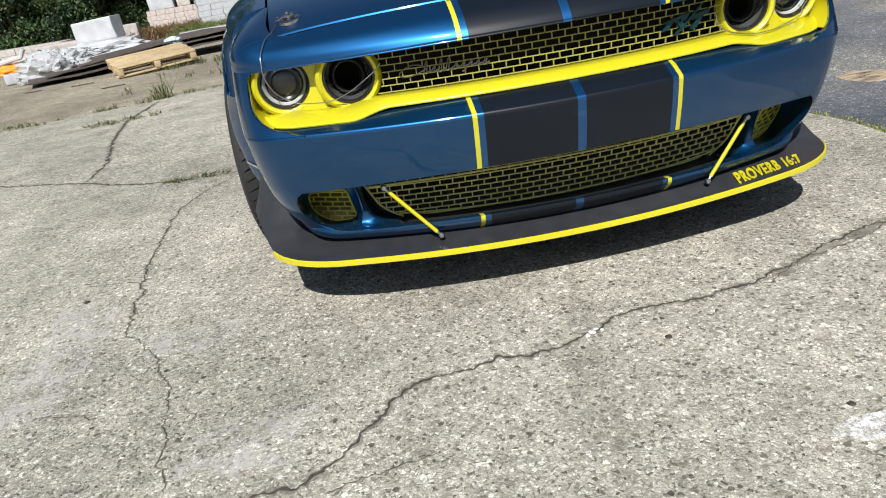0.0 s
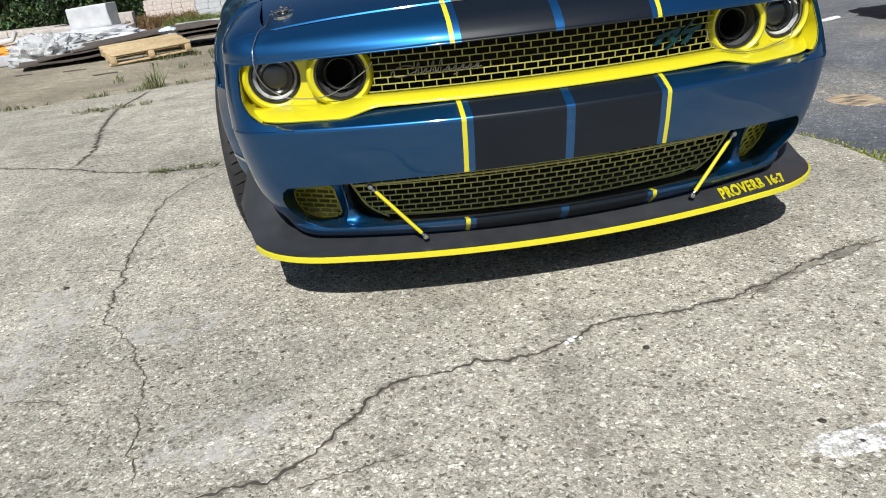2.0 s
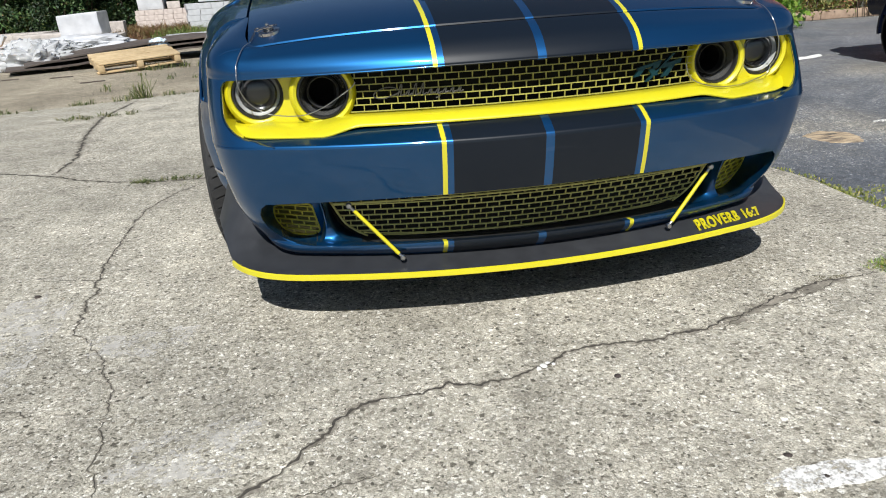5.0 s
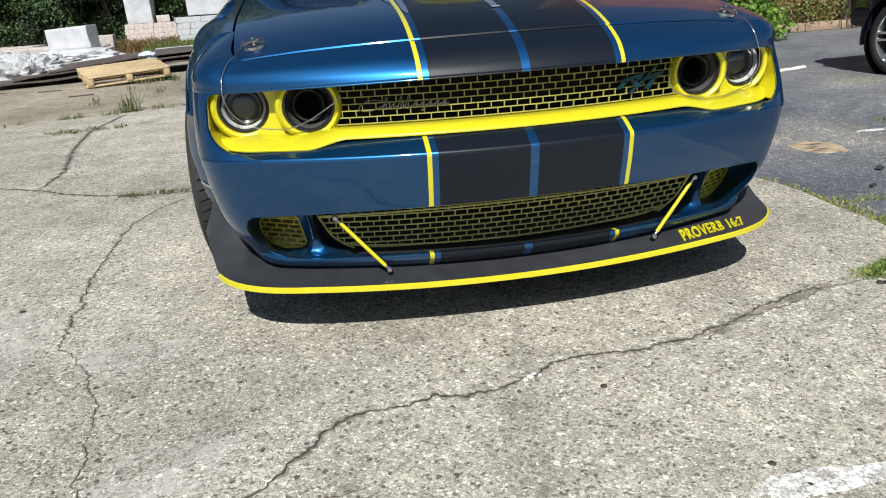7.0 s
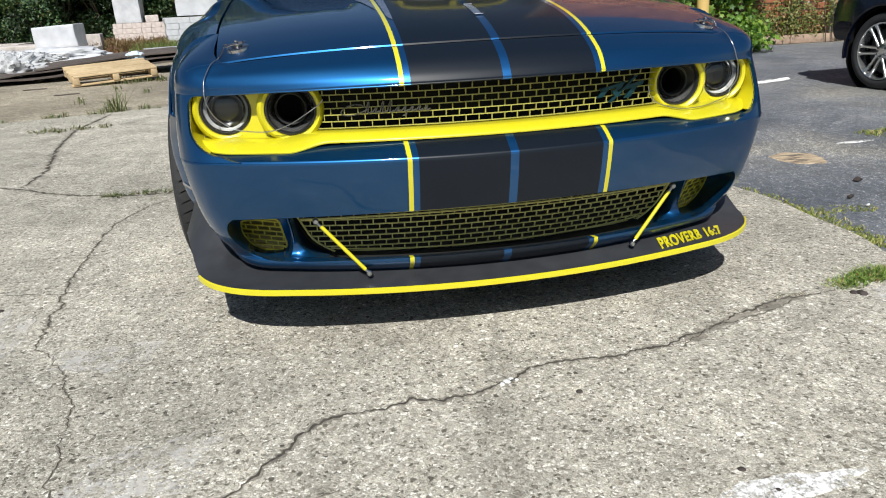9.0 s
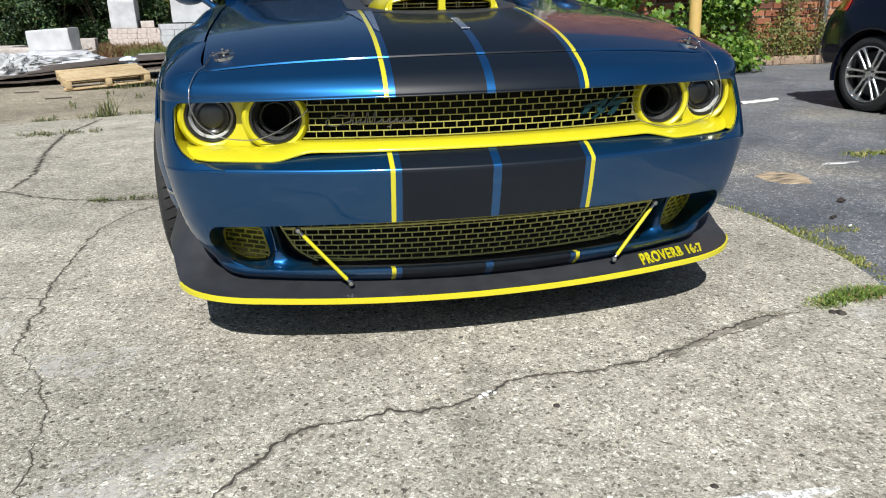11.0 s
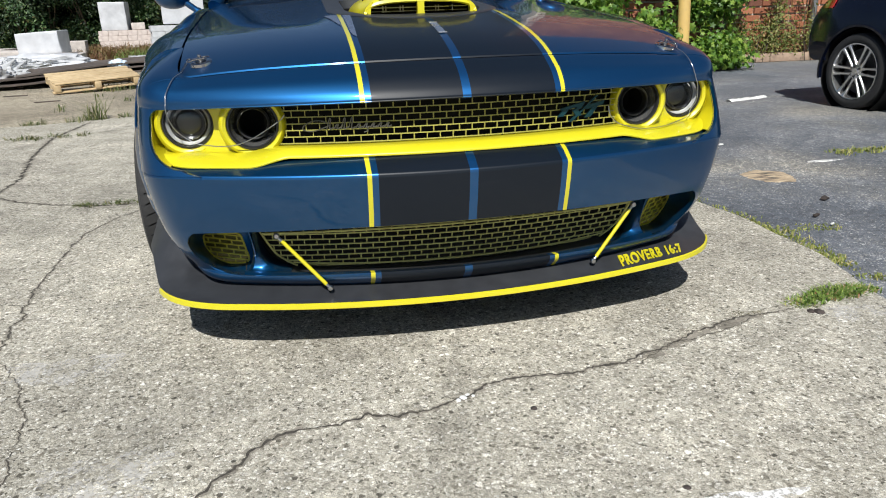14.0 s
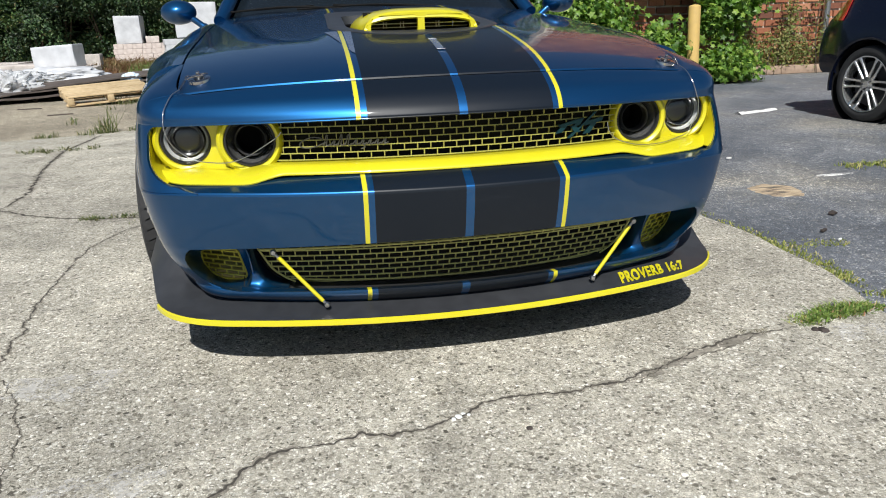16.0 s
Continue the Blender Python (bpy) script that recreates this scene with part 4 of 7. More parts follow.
for s, px, py, ex, ey in ((1, 0.700, 0.076, 0.736, 0.062), (-1, 0.697, 0.100, 0.748, 0.058)):
    pz = hood_z(px, py)
    tilt = Matrix.Translation((s * px, py, pz)) @ pose(0, 0, 0, 13, s * 7, 0)
    pin = part("hood_pin", revolve([(0.0, 0.0035), (0.017, 0.0035), (0.019, 0.0060), (0.026, 0.0068), (0.0305, 0.0045), (0.032, -0.003)], tilt, 32), M["pin_chrome"], car, "chrome hood pin with scuff plate")
    part("pin_washer", revolve([(0.0055, 0.0078), (0.013, 0.0078), (0.0145, 0.0060), (0.0145, 0.0030)], tilt, 24), M["badge_dark"], pin)
    part("pin_post", revolve([(0.0, 0.0265), (0.0035, 0.0255), (0.0052, 0.0225), (0.0052, 0.0185), (0.0042, 0.0170), (0.0055, 0.0150), (0.0055, 0.003)], tilt, 14), M["pin_chrome"], pin)
    loop = [(-0.024, -0.005, 0.013), (-0.004, -0.0085, 0.0145), (0.010, -0.0105, 0.015), (0.021, -0.006, 0.015), (0.024, 0.002, 0.015), (0.018, 0.009, 0.0145), (0.006, 0.0095, 0.014), (-0.005, 0.0085, 0.0135), (-0.026, 0.003, 0.0125)]
    clip = part("pin_clip", tube([tilt @ Vector((-s * a, b, c)) for a, b, c in crom(loop, 5)], 0.0022, 8), M["pin_chrome"], pin)
    part("clip_eye", revolve([(0.0068 + 0.0022 * math.cos(q), 0.0022 * math.sin(q)) for q in (k * math.pi / 4 for k in range(8))], tilt @ pose(s * 0.029, -0.001, 0.013, 20, 0, 0), 16, close_profile=True), M["pin_chrome"], clip)
    foot = Vector((s * ex, ey, hood_z(ex, ey) + 0.006))
    head = tilt @ Vector((s * 0.033, -0.002, 0.013))
    part("cable_sleeve", tube([head.lerp(foot, 0.25), foot], 0.0032, 10), M["pin_chrome"], pin)
    wire = [tuple(head), tuple(head.lerp(foot, 0.6)), tuple(foot)] + WIRES[s]
    part("lanyard", tube(crom(wire, 6), 0.0015, 6), M["steel"], pin)

# fenders with flared arches, doors and rear flanks
AXLE_F, AXLE_R, HUB_Z, ARCH = 0.740, 3.690, 0.345, 0.425
SIDE = [(0.29, 0.899), (0.5, 0.906), (0.75, 0.913), (1.2, 0.920), (1.8, 0.930), (2.8, 0.940), (3.4, 0.955), (3.9, 0.955), (4.4, 0.930), (4.72, 0.86)]
BELT = [(y, hood_z(hood_half(y), y)) for y in (0.29, 0.5, 0.7, 0.95, 1.2, 1.45)] + [(1.75, 1.000), (2.6, 1.015), (3.3, 1.05), (3.9, 1.07), (4.5, 1.05), (4.75, 1.02)]


def flare(y, z):
    f = 0.0
    for axle in (AXLE_F, AXLE_R):
        r = math.hypot(y - axle, z - HUB_Z)
        f = max(f, 0.062 * (1 - sstep(ARCH + 0.005, ARCH + 0.10, r)) * (sstep(0.27, 0.37, y) if axle == AXLE_F else 1.0))
    return f


def flank(s, y0, y1, n, z_low, inner):
    """Side skin from the sill up over the shoulder to inner(y), its edge by hood, door glass or deck."""
    rows = []
    for j in range(n + 1):
        y = y0 + (y1 - y0) * j / n
        w, zt = interp_s(y, SIDE), interp_s(y, BELT)
        sh = 0.12 - 0.05 * sstep(0.4, 1.0, y)
        row = []
        for i in range(27):
            t = i / 26
            z = z_low + (zt - sh - z_low) * t
            tuck = 0.05 * (1 - sstep(0.18, 0.45, z)) + 0.012 * math.sin(math.pi * t)
            row.append((s * (w - tuck + 0.012 + flare(y, z) - 0.012), y, z))
        x0 = w - 0.0 + flare(y, zt - sh)
        for i in range(1, 11):
            a = i / 10 * math.pi / 2
            xi = inner(y)
            row.append((s * (xi + (x0 - xi) * math.cos(a) ** 0.9), y, zt - sh + sh * math.sin(a)))
        rows.append(row)
    return shell(rows, 0.012, (s, 0, 0.2))


def arch_cutter(axle):
    return revolve([(0.0, -1.3), (ARCH, -1.3), (ARCH, 1.3), (0.0, 1.3)], Matrix.Translation((0, axle, HUB_Z)) @ pose(0, 0, 0, 0, 90, 0), 64)


for s in (1, -1):
    part("fender", cut(flank(s, 0.304, 1.735, 60, 0.22, lambda y: hood_half(y) + 0.002), [arch_cutter(AXLE_F)]), M["blue"], car)
    part("door", flank(s, 1.743, 2.92, 24, 0.24, lambda y: 0.80), M["blue"], car)
    part("quarter_panel", cut(flank(s, 2.928, 4.74, 44, 0.24, lambda y: 0.78 - 0.12 * sstep(3.0, 3.8, y)), [arch_cutter(AXLE_R)]), M["blue"], car)
    part("side_sill", box((s * 0.885, 2.2, 0.20), (0.10, 2.05, 0.10), 0.02), M["black"], car)
    for axle in (AXLE_F, AXLE_R):
        a0, a1 = (-20, 158 if axle == AXLE_F else 200)
        ring = []
        for k in range(41):
            a = radians(a0 + (a1 - a0) * k / 40)
            y, z = axle + (ARCH + 0.004) * math.cos(a), HUB_Z + (ARCH + 0.004) * math.sin(a)
            xo = interp_s(y, SIDE) + flare(y, z) - 0.003 - 0.05 * (1 - sstep(0.18, 0.45, z))
            inw = Vector((0, -math.cos(a), -math.sin(a)))
            ring.append([(s * xo, y, z), (s * (xo + 0.006), y + inw.y * 0.004, z + inw.z * 0.004), (s * (xo - 0.004), y + inw.y * 0.016, z + inw.z * 0.016), (s * (xo - 0.07), y + inw.y * 0.012, z + inw.z * 0.012)])
        part("arch_trim", shell(ring, 0.003, (s, 0, 0)), M["blue"], car)
        liner = revolve([(ARCH + 0.012, -0.14), (ARCH + 0.012, 0.14)], Matrix.Translation((s * 0.765, axle, HUB_Z)) @ pose(0, 0, 0, 0, 90, 0), 48)
        part("wheel_liner", liner, M["void"], car)


# arch flares in front of the tyres, with a slim side marker on each
FLARE_IN = [(0.25, 0.850), (0.307, 0.870), (0.395, 0.888), (0.463, 0.898), (0.55, 0.900), (0.68, 0.900)]
FLARE_OUT = [(0.24, 0.868), (0.309, 0.906), (0.376, 0.934), (0.426, 0.946), (0.50, 0.963), (0.56, 0.968), (0.62, 0.968), (0.68, 0.960)]


def flare_at(u, z, lift=0.0):
    a, b = interp(z, FLARE_IN), interp(z, FLARE_OUT)
    rear = AXLE_F - math.sqrt(ARCH ** 2 - max(0.0, z - HUB_Z) ** 2)
    return a + (b - a) * u + lift * 0.5, 0.264 + (rear - 0.264) * u ** 1.4 - lift


for s in (1, -1):
    rows = []
    for k in range(31):
        z = 0.262 + (0.625 - 0.262) * k / 30
        line = [flare_at(i / 8, z) for i in range(9)]
        xo, yo = line[-1]
        line += [(xo + 0.001, yo + 0.006), (xo - 0.003, yo + 0.012), (xo - 0.02, yo + 0.014)]
        rows.append([(s * x, y, z) for x, y in line])
    strip = part("arch_flare", shell(rows, 0.006, (s, -1, 0)), M["blue"], car)
    rows = []
    for k in range(5):
        edge = abs(k - 2) / 2
        line = []
        for i in range(9):
            u = 0.22 + 0.70 * i / 8
            z = 0.393 + 0.024 * u + 0.0055 * (k - 2) / 2
            x, y = flare_at(u, z, 0.0065 - 0.004 * edge ** 3)
            line.append((s * x, y, z))
        rows.append(line)
    part("side_marker", shell(rows, 0.004, (s, -1, 0)), M["marker"], strip, "slim pale side marker lens")


def car_wheel(parent, at, s, radius, width, rim_r, rim_mat, spokes, tread=True, double=True, parallel=0.0):
    """Tyre, rim with paired spokes, hub. s: the side to which it shows its face."""
    w = new("wheel")
    w.parent = parent
    w.location = at
    w.rotation_euler = (0, radians(90 * s), 0)
    h = width / 2
    prof = [(rim_r - 0.005, -h + 0.02), (rim_r + 0.012, -h + 0.004), (radius - 0.05, -h), (radius - 0.012, -h + 0.014), (radius, -h + 0.04),
            (radius, h - 0.04), (radius - 0.012, h - 0.014), (radius - 0.05, h), (rim_r + 0.012, h - 0.004), (rim_r - 0.005, h - 0.02)]
    tyre = part("tyre", revolve(prof, None, 64), M["rubber"], w)
    if tread:
        bm = bmesh.new()
        n = 60
        for k in range(n):
            a = 2 * math.pi * k / n
            for side in (-1, 0, 1):
                m = Matrix.Rotation(a + side * 0.03, 4, 'Z') @ Matrix.Translation((radius + 0.002, 0, side * width * 0.29)) @ Matrix.Rotation(side * 0.35, 4, 'X')
                box_into(bm, (0, 0, 0), (0.010, 2 * math.pi * radius / n * 0.80, width * 0.26), m)
        part("tread", bm, M["rubber"], tyre, smooth=0)
    prof = [(rim_r, h - 0.016), (rim_r - 0.004, h - 0.008), (rim_r - 0.014, h - 0.010), (rim_r - 0.020, h - 0.028), (rim_r - 0.026, -h + 0.05), (rim_r - 0.01, -h + 0.02)]
    rim = part("rim", revolve(prof, None, 56), rim_mat, w)
    for k in range(spokes):
        for d in ((-0.16, 0.16) if double else (0,)):
            a = 2 * math.pi * k / spokes + d
            bm = bmesh.new()
            a_in = 2 * math.pi * k / spokes + d * 0.55
            p0 = Vector((0.055 * math.cos(a_in), 0.055 * math.sin(a_in), h - 0.035))
            p1 = Vector(((rim_r - 0.012) * math.cos(a), (rim_r - 0.012) * math.sin(a), h - 0.016))
            dirv = (p1 - p0)
            if parallel:
                mid_a = 2 * math.pi * k / spokes
                out_v, cross_v = Vector((math.cos(mid_a), math.sin(mid_a), 0)), Vector((-math.sin(mid_a), math.cos(mid_a), 0)) * math.copysign(parallel, d)
                p0, p1 = out_v * 0.058 + cross_v * 0.8 + Vector((0, 0, h - 0.034)), out_v * (rim_r - 0.013) + cross_v * 1.15 + Vector((0, 0, h - 0.016))
                dirv = p1 - p0
            side = Vector((-dirv.y, dirv.x, 0)).normalized()
            rws = []
            for t, wd in ((0, 0.015), (0.35, 0.012), (0.75, 0.013), (1.0, 0.018)):
                c = p0 + dirv * t - Vector((0, 0, 0.010 * math.sin(math.pi * t)))
                rws.append([c - side * wd, c - side * wd * 0.6 + Vector((0, 0, 0.008)), c + side * wd * 0.6 + Vector((0, 0, 0.008)), c + side * wd, c + side * wd * 0.8 - Vector((0, 0, 0.022)), c - side * wd * 0.8 - Vector((0, 0, 0.022))])
            grid_into(bm, rws, closed=True)
            part("spoke", bm, rim_mat, rim)
    part("hub", revolve([(0.0, h - 0.022), (0.030, h - 0.022), (0.034, h - 0.028), (0.068, h - 0.032), (0.072, h - 0.06)], None, 28), rim_mat, rim)
    for k in range(5):
        a = 2 * math.pi * (k + 0.5) / 5
        m = Matrix.Translation((0.048 * math.cos(a), 0.048 * math.sin(a), h - 0.030))
        part("wheel_nut", revolve([(0.0, 0.014), (0.008, 0.012), (0.010, 0.0)], m, 6), M["badge_dark"], rim)
    part("brake_disc", revolve([(rim_r - 0.05, -0.02), (rim_r - 0.05, 0.005), (0.06, 0.005)], None, 40), M["black"], w)
    return w


for s in (1, -1):
    car_wheel(car, (s * 0.860, AXLE_F, HUB_Z - s * 0.0045), s, 0.345, 0.285, 0.262, M["badge_dark"], 5)
    car_wheel(car, (s * 0.845, AXLE_R, HUB_Z - s * 0.0045), s, 0.345, 0.305, 0.262, M["badge_dark"], 5)

# glasshouse: pillars, roof, panes
def cabin_line(kind):
    pts = {"base": [(-0.80, 1.82, 1.015), (-0.55, 1.74, 1.022), (0, 1.69, 1.025), (0.55, 1.74, 1.022), (0.80, 1.82, 1.015)],
           "top": [(-0.60, 2.42, 1.375), (-0.42, 2.37, 1.405), (0, 2.34, 1.418), (0.42, 2.37, 1.405), (0.60, 2.42, 1.375)],
           "rtop": [(-0.58, 3.20, 1.365), (-0.42, 3.25, 1.395), (0, 3.28, 1.405), (0.42, 3.25, 1.395), (0.58, 3.20, 1.365)],
           "rbase": [(-0.66, 3.98, 1.075), (-0.5, 4.05, 1.085), (0, 4.10, 1.09), (0.5, 4.05, 1.085), (0.66, 3.98, 1.075)]}[kind]
    return [tuple(p) for p in crom(pts, 8)]


base, top, rtop, rbase = (cabin_line(k) for k in ("base", "top", "rtop", "rbase"))
inset = lambda line, k: [(x * k, y, z) for x, y, z in line]
bulge = lambda a, b, h, n=8: [[(p[0] + (q[0] - p[0]) * i / n, p[1] + (q[1] - p[1]) * i / n - h * 0.6 * math.sin(math.pi * i / n), p[2] + (q[2] - p[2]) * i / n + h * math.sin(math.pi * i / n)) for p, q in zip(a, b)] for i in range(n + 1)]
part("windshield", shell(bulge(inset(base, 0.93), inset(top, 0.93), 0.02), 0.006, (0, -1, 1)), M["glass"], car, "dark tinted windshield")
part("roof", shell(loft([[(x, y - 0.02, z - 0.012) for x, y, z in top], top, [(x * 1.01, (y + yy) / 2, max(z, zz) + 0.012) for (x, y, z), (xx, yy, zz) in zip(top, rtop)], rtop, [(x, y + 0.03, z - 0.015) for x, y, z in rtop]], 4), 0.012, (0, 0, 1)), M["paint"], car)
part("rear_window", shell(bulge(inset(rtop, 0.93), inset(rbase, 0.93), 0.015), 0.006, (0, 1, 1)), M["glass"], car)
for s in (1, -1):
    def rail(a, b, w):
        return tube(crom([a, tuple((p + q) / 2 + d for p, q, d in zip(a, b, (0, -0.02, 0.025))), b], 6), w, 10)
    part("pillar", rail((s * 0.795, 1.76, 1.005), (s * 0.60, 2.40, 1.378), 0.034), M["blue"], car)
    part("roof_rail", tube(crom([(s * 0.60, 2.40, 1.378), (s * 0.615, 2.8, 1.392), (s * 0.585, 3.2, 1.368)], 6), 0.030, 10), M["blue"], car)
    part("rear_pillar", shell([[(s * 0.60, 2.98, 1.385), (s * 0.585, 3.25, 1.362), (s * 0.62, 3.6, 1.22), (s * 0.67, 4.02, 1.07)], [(s * 0.78, 3.05, 1.03), (s * 0.77, 3.3, 1.045), (s * 0.74, 3.65, 1.06), (s * 0.70, 4.05, 1.065)]], 0.02, (s, 0, 0.5)), M["blue"], car)
    part("side_window", shell([[(s * (0.795 + (0.60 - 0.795) * t), 1.80 + 0.62 * t + (3.02 - 1.80 - 0.62 * t + 0.03 * t) * k / 8, 1.01 + 0.365 * t) for k in range(9)] for t in (0.0, 0.33, 0.66, 1.0)], 0.005, (s, 0, 0.5)), M["glass"], car)
part("decklid", shell(loft([[(x * 1.02, y - 0.02, z - 0.006) for x, y, z in rbase], [(0.92 * x / 0.66 * 0.72, 4.45, 1.085 - 0.03 * (x / 0.66) ** 2) for x, y, z in rbase], [(0.92 * x / 0.66 * 0.70, 4.74 - 0.06 * (x / 0.66) ** 2, 1.07 - 0.04 * (x / 0.66) ** 2) for x, y, z in rbase]], 4), 0.012, (0, 0, 1)), M["paint"], car)
part("rear_bumper", shell(loft([[(0.88 * x / 0.66, 4.74 - 0.10 * abs(x / 0.66) ** 3, 1.03) for x, y, z in rbase], [(0.90 * x / 0.66, 4.79 - 0.12 * abs(x / 0.66) ** 3, 0.75) for x, y, z in rbase], [(0.90 * x / 0.66, 4.80 - 0.12 * abs(x / 0.66) ** 3, 0.45) for x, y, z in rbase], [(0.86 * x / 0.66, 4.70 - 0.10 * abs(x / 0.66) ** 3, 0.22) for x, y, z in rbase]], 4), 0.012, (0, 1, 0)), M["blue"], car)
part("tail_lamp", box((0, 4.795, 0.88), (1.45, 0.03, 0.12), 0.012), M["redlamp"], car)
part("underbody", box((0, 2.3 + 0.06, 0.24), (1.42, 4.5 - 0.12, 0.06), 0.02), M["void"], car)
part("cabin_floor", box((0, 2.6, 0.62), (1.40, 2.2, 0.06), 0.02), M["void"], car)
part("dashboard", box((0, 1.98, 0.93), (1.40, 0.36, 0.14), 0.04), M["black"], car)
for s in (1, -1):
    part("seat", box((s * 0.37, 2.75, 0.90), (0.50, 0.16, 0.72), 0.06), M["black"], car)
    part("steering_wheel" if s > 0 else "glove_box", revolve([(0.185, 0.0), (0.20, 0.012), (0.185, 0.024), (0.172, 0.012)], Matrix.Translation((0.37, 2.27, 0.98)) @ pose(0, 0, 0, 65, 0, 0), 32, True) if s > 0 else box((-0.37, 2.15, 0.86), (0.45, 0.05, 0.12), 0.02), M["black"], car)
cowl = [[(x, bow(x, 1.55, 0.20), hood_z(x, bow(x, 1.55, 0.20)) - 0.045) for x in np.linspace(-0.78, 0.78, 21)], [(x, bow(x, 1.72, 0.18), 1.00) for x in np.linspace(-0.78, 0.78, 21)]]
part("cowl_panel", shell(cowl, 0.008, (0, 0, 1)), M["black"], car)
for s, x0, x1 in ((1, -0.42, 0.30), (-1, -0.20, -0.74)):
    wiper = part("wiper", tube(crom([(x0, 1.68, 1.050), ((x0 + x1) / 2, 1.70, 1.064), (x1, bow(x1, 1.72, 0.14), 1.050)], 6), 0.005, 6), M["void"], car)
    part("blade", tube([(x0 + 0.25 * (x1 - x0), 1.70, 1.068), (x1 + 0.06 * (x1 - x0), bow(x1, 1.74, 0.14), 1.050)], 0.004, 6), M["void"], wiper)

# mirrors on short stalks
for s in (1, -1):
    bm = bmesh.new()
    rows = []
    for j in range(13):
        t = j / 12
        k = math.sin(math.pi * min(max(t, 0.02), 0.98)) ** 0.55 if t < 0.85 else math.sin(math.pi * 0.85) ** 0.55
        rows.append([(s * (1.012 + 0.088 * k * math.cos(a)), 1.86 + 0.15 * t, 1.060 + 0.060 * k * math.sin(a)) for a in (2 * math.pi * q / 28 for q in range(28))])
    vs = grid_into(bm, rows, closed=True)
    bm.faces.new(vs[0])
    mirror = part("mirror_housing", bm, M["blue"], car, "rounded blue door mirror")
    part("mirror_glass", revolve([(0.0, 0.0), (0.075, 0.0)], Matrix.Translation((s * 1.015, 2.008, 1.052)) @ pose(0, 0, 0, 90, 0, 0) @ Matrix.Diagonal((0.95, 0.62, 1, 1)), 28), M["chrome"], mirror)
    part("mirror_stalk", tube(crom([(s * 0.865, 1.93, 0.955), (s * 0.905, 1.92, 0.995), (s * 0.955, 1.92, 1.035)], 5), [0.022] * 5 + [0.016] * 6, 10), M["blue"], mirror)

# shaker scoop through the hood: yellow shell with two black nostrils
def scoop_ring(y, w, zb, zt, p=2.6, lift=0.0):
    out = []
    for k in range(41):
        a = math.pi * k / 40
        c, q = math.cos(a), math.sin(a)
        out.append((w * math.copysign(abs(c) ** (2 / p), c), y, zb + (zt - zb) * q ** (2 / p)))
    return out


scoop_rows = [scoop_ring(0.470, 0.198, 0.934, 0.984, 3.0), scoop_ring(0.480, 0.192, 0.934, 1.002, 3.2), scoop_ring(0.515, 0.196, 0.932, 1.012, 3.2), scoop_ring(0.58, 0.214, 0.930, 1.017, 3.1),
              scoop_ring(0.68, 0.226, 0.928, 1.018, 3.0), scoop_ring(0.80, 0.228, 0.925, 1.014, 2.8), scoop_ring(0.93, 0.218, 0.925, 0.998, 2.5), scoop_ring(1.03, 0.19, 0.925, 0.968, 2.2)]
scoop = part("shaker_scoop", shell(loft(scoop_rows, 4), 0.010, (0, -0.3, 1)), M["yellow"], car, "yellow shaker hood scoop with two black nostrils")
face_poly = [(x, z) for x, y, z in scoop_ring(0, 0.196, 0.930, 1.001, 3.2)]
nostrils = []
for s in (1, -1):
    nostrils.append(rounded([(s * 0.011, 0.937), (s * 0.176, 0.940), (s * 0.165, 0.991), (s * 0.012, 0.993)][::s], 0.016, 6))
part("scoop_face", cut(prism(face_poly, 0.471, 0.494), [prism(q, 0.3, 0.7) for q in nostrils]), M["yellow"], scoop)
part("scoop_hollow", grid([[(x, 0.575, z) for x in (-0.19, 0.19)] for z in (0.92, 1.005)]), M["void"], scoop)
for z in (0.953, 0.965):
    part("scoop_bar", tube([(-0.172, 0.520, z), (0.172, 0.520, z)], 0.0016, 6), M["steel"], scoop)
for x in (-0.125, -0.115, -0.065, -0.055, 0.06, 0.07, 0.12):
    part("scoop_post", tube([(x, 0.519, 0.950), (x, 0.519, 0.971)], 0.0018, 6), M["steel"], scoop)
well = [(0.265 * math.copysign(abs(math.cos(a)) ** 0.5, math.cos(a)), 0.775 + 0.33 * math.copysign(abs(math.sin(a)) ** 0.5, math.sin(a))) for a in (2 * math.pi * k / 48 for k in range(49))]
part("scoop_well", grid([[(x * k, 0.775 + (y - 0.775) * k, 0.912) for x, y in well] for k in (1.0, 0.0)]), M["void"], car)

outer = rounded([(-0.312, 0.60), (-0.235, 0.470), (-0.10, 0.372), (0.10, 0.372), (0.235, 0.470), (0.312, 0.60), (0.30, 1.34), (-0.30, 1.34)], 0.07, 6)
inner = rounded([(-0.248, 0.63), (-0.205, 0.492), (-0.10, 0.448), (0.10, 0.448), (0.205, 0.492), (0.248, 0.63), (0.24, 1.09), (-0.24, 1.09)], 0.05, 6)
between = [tuple(0.5 * (p + q) for p, q in zip(a, b)) for a, b in zip(outer, inner)]
bez = [[(x, y, hood_z(x, y) + h) for x, y in line + line[:1]] for line, h in ((outer, 0.0005), ([tuple(0.93 * p + 0.07 * q for p, q in zip(a, b)) for a, b in zip(outer, inner)], 0.0030), (between, 0.0040), (inner, 0.0030))]
bez.append([(x * 0.985, 0.78 + (y - 0.78) * 0.985, hood_z(x, y) - 0.03) for x, y in inner + inner[:1]])
part("scoop_bezel", grid(bez), M["splitter"], car)

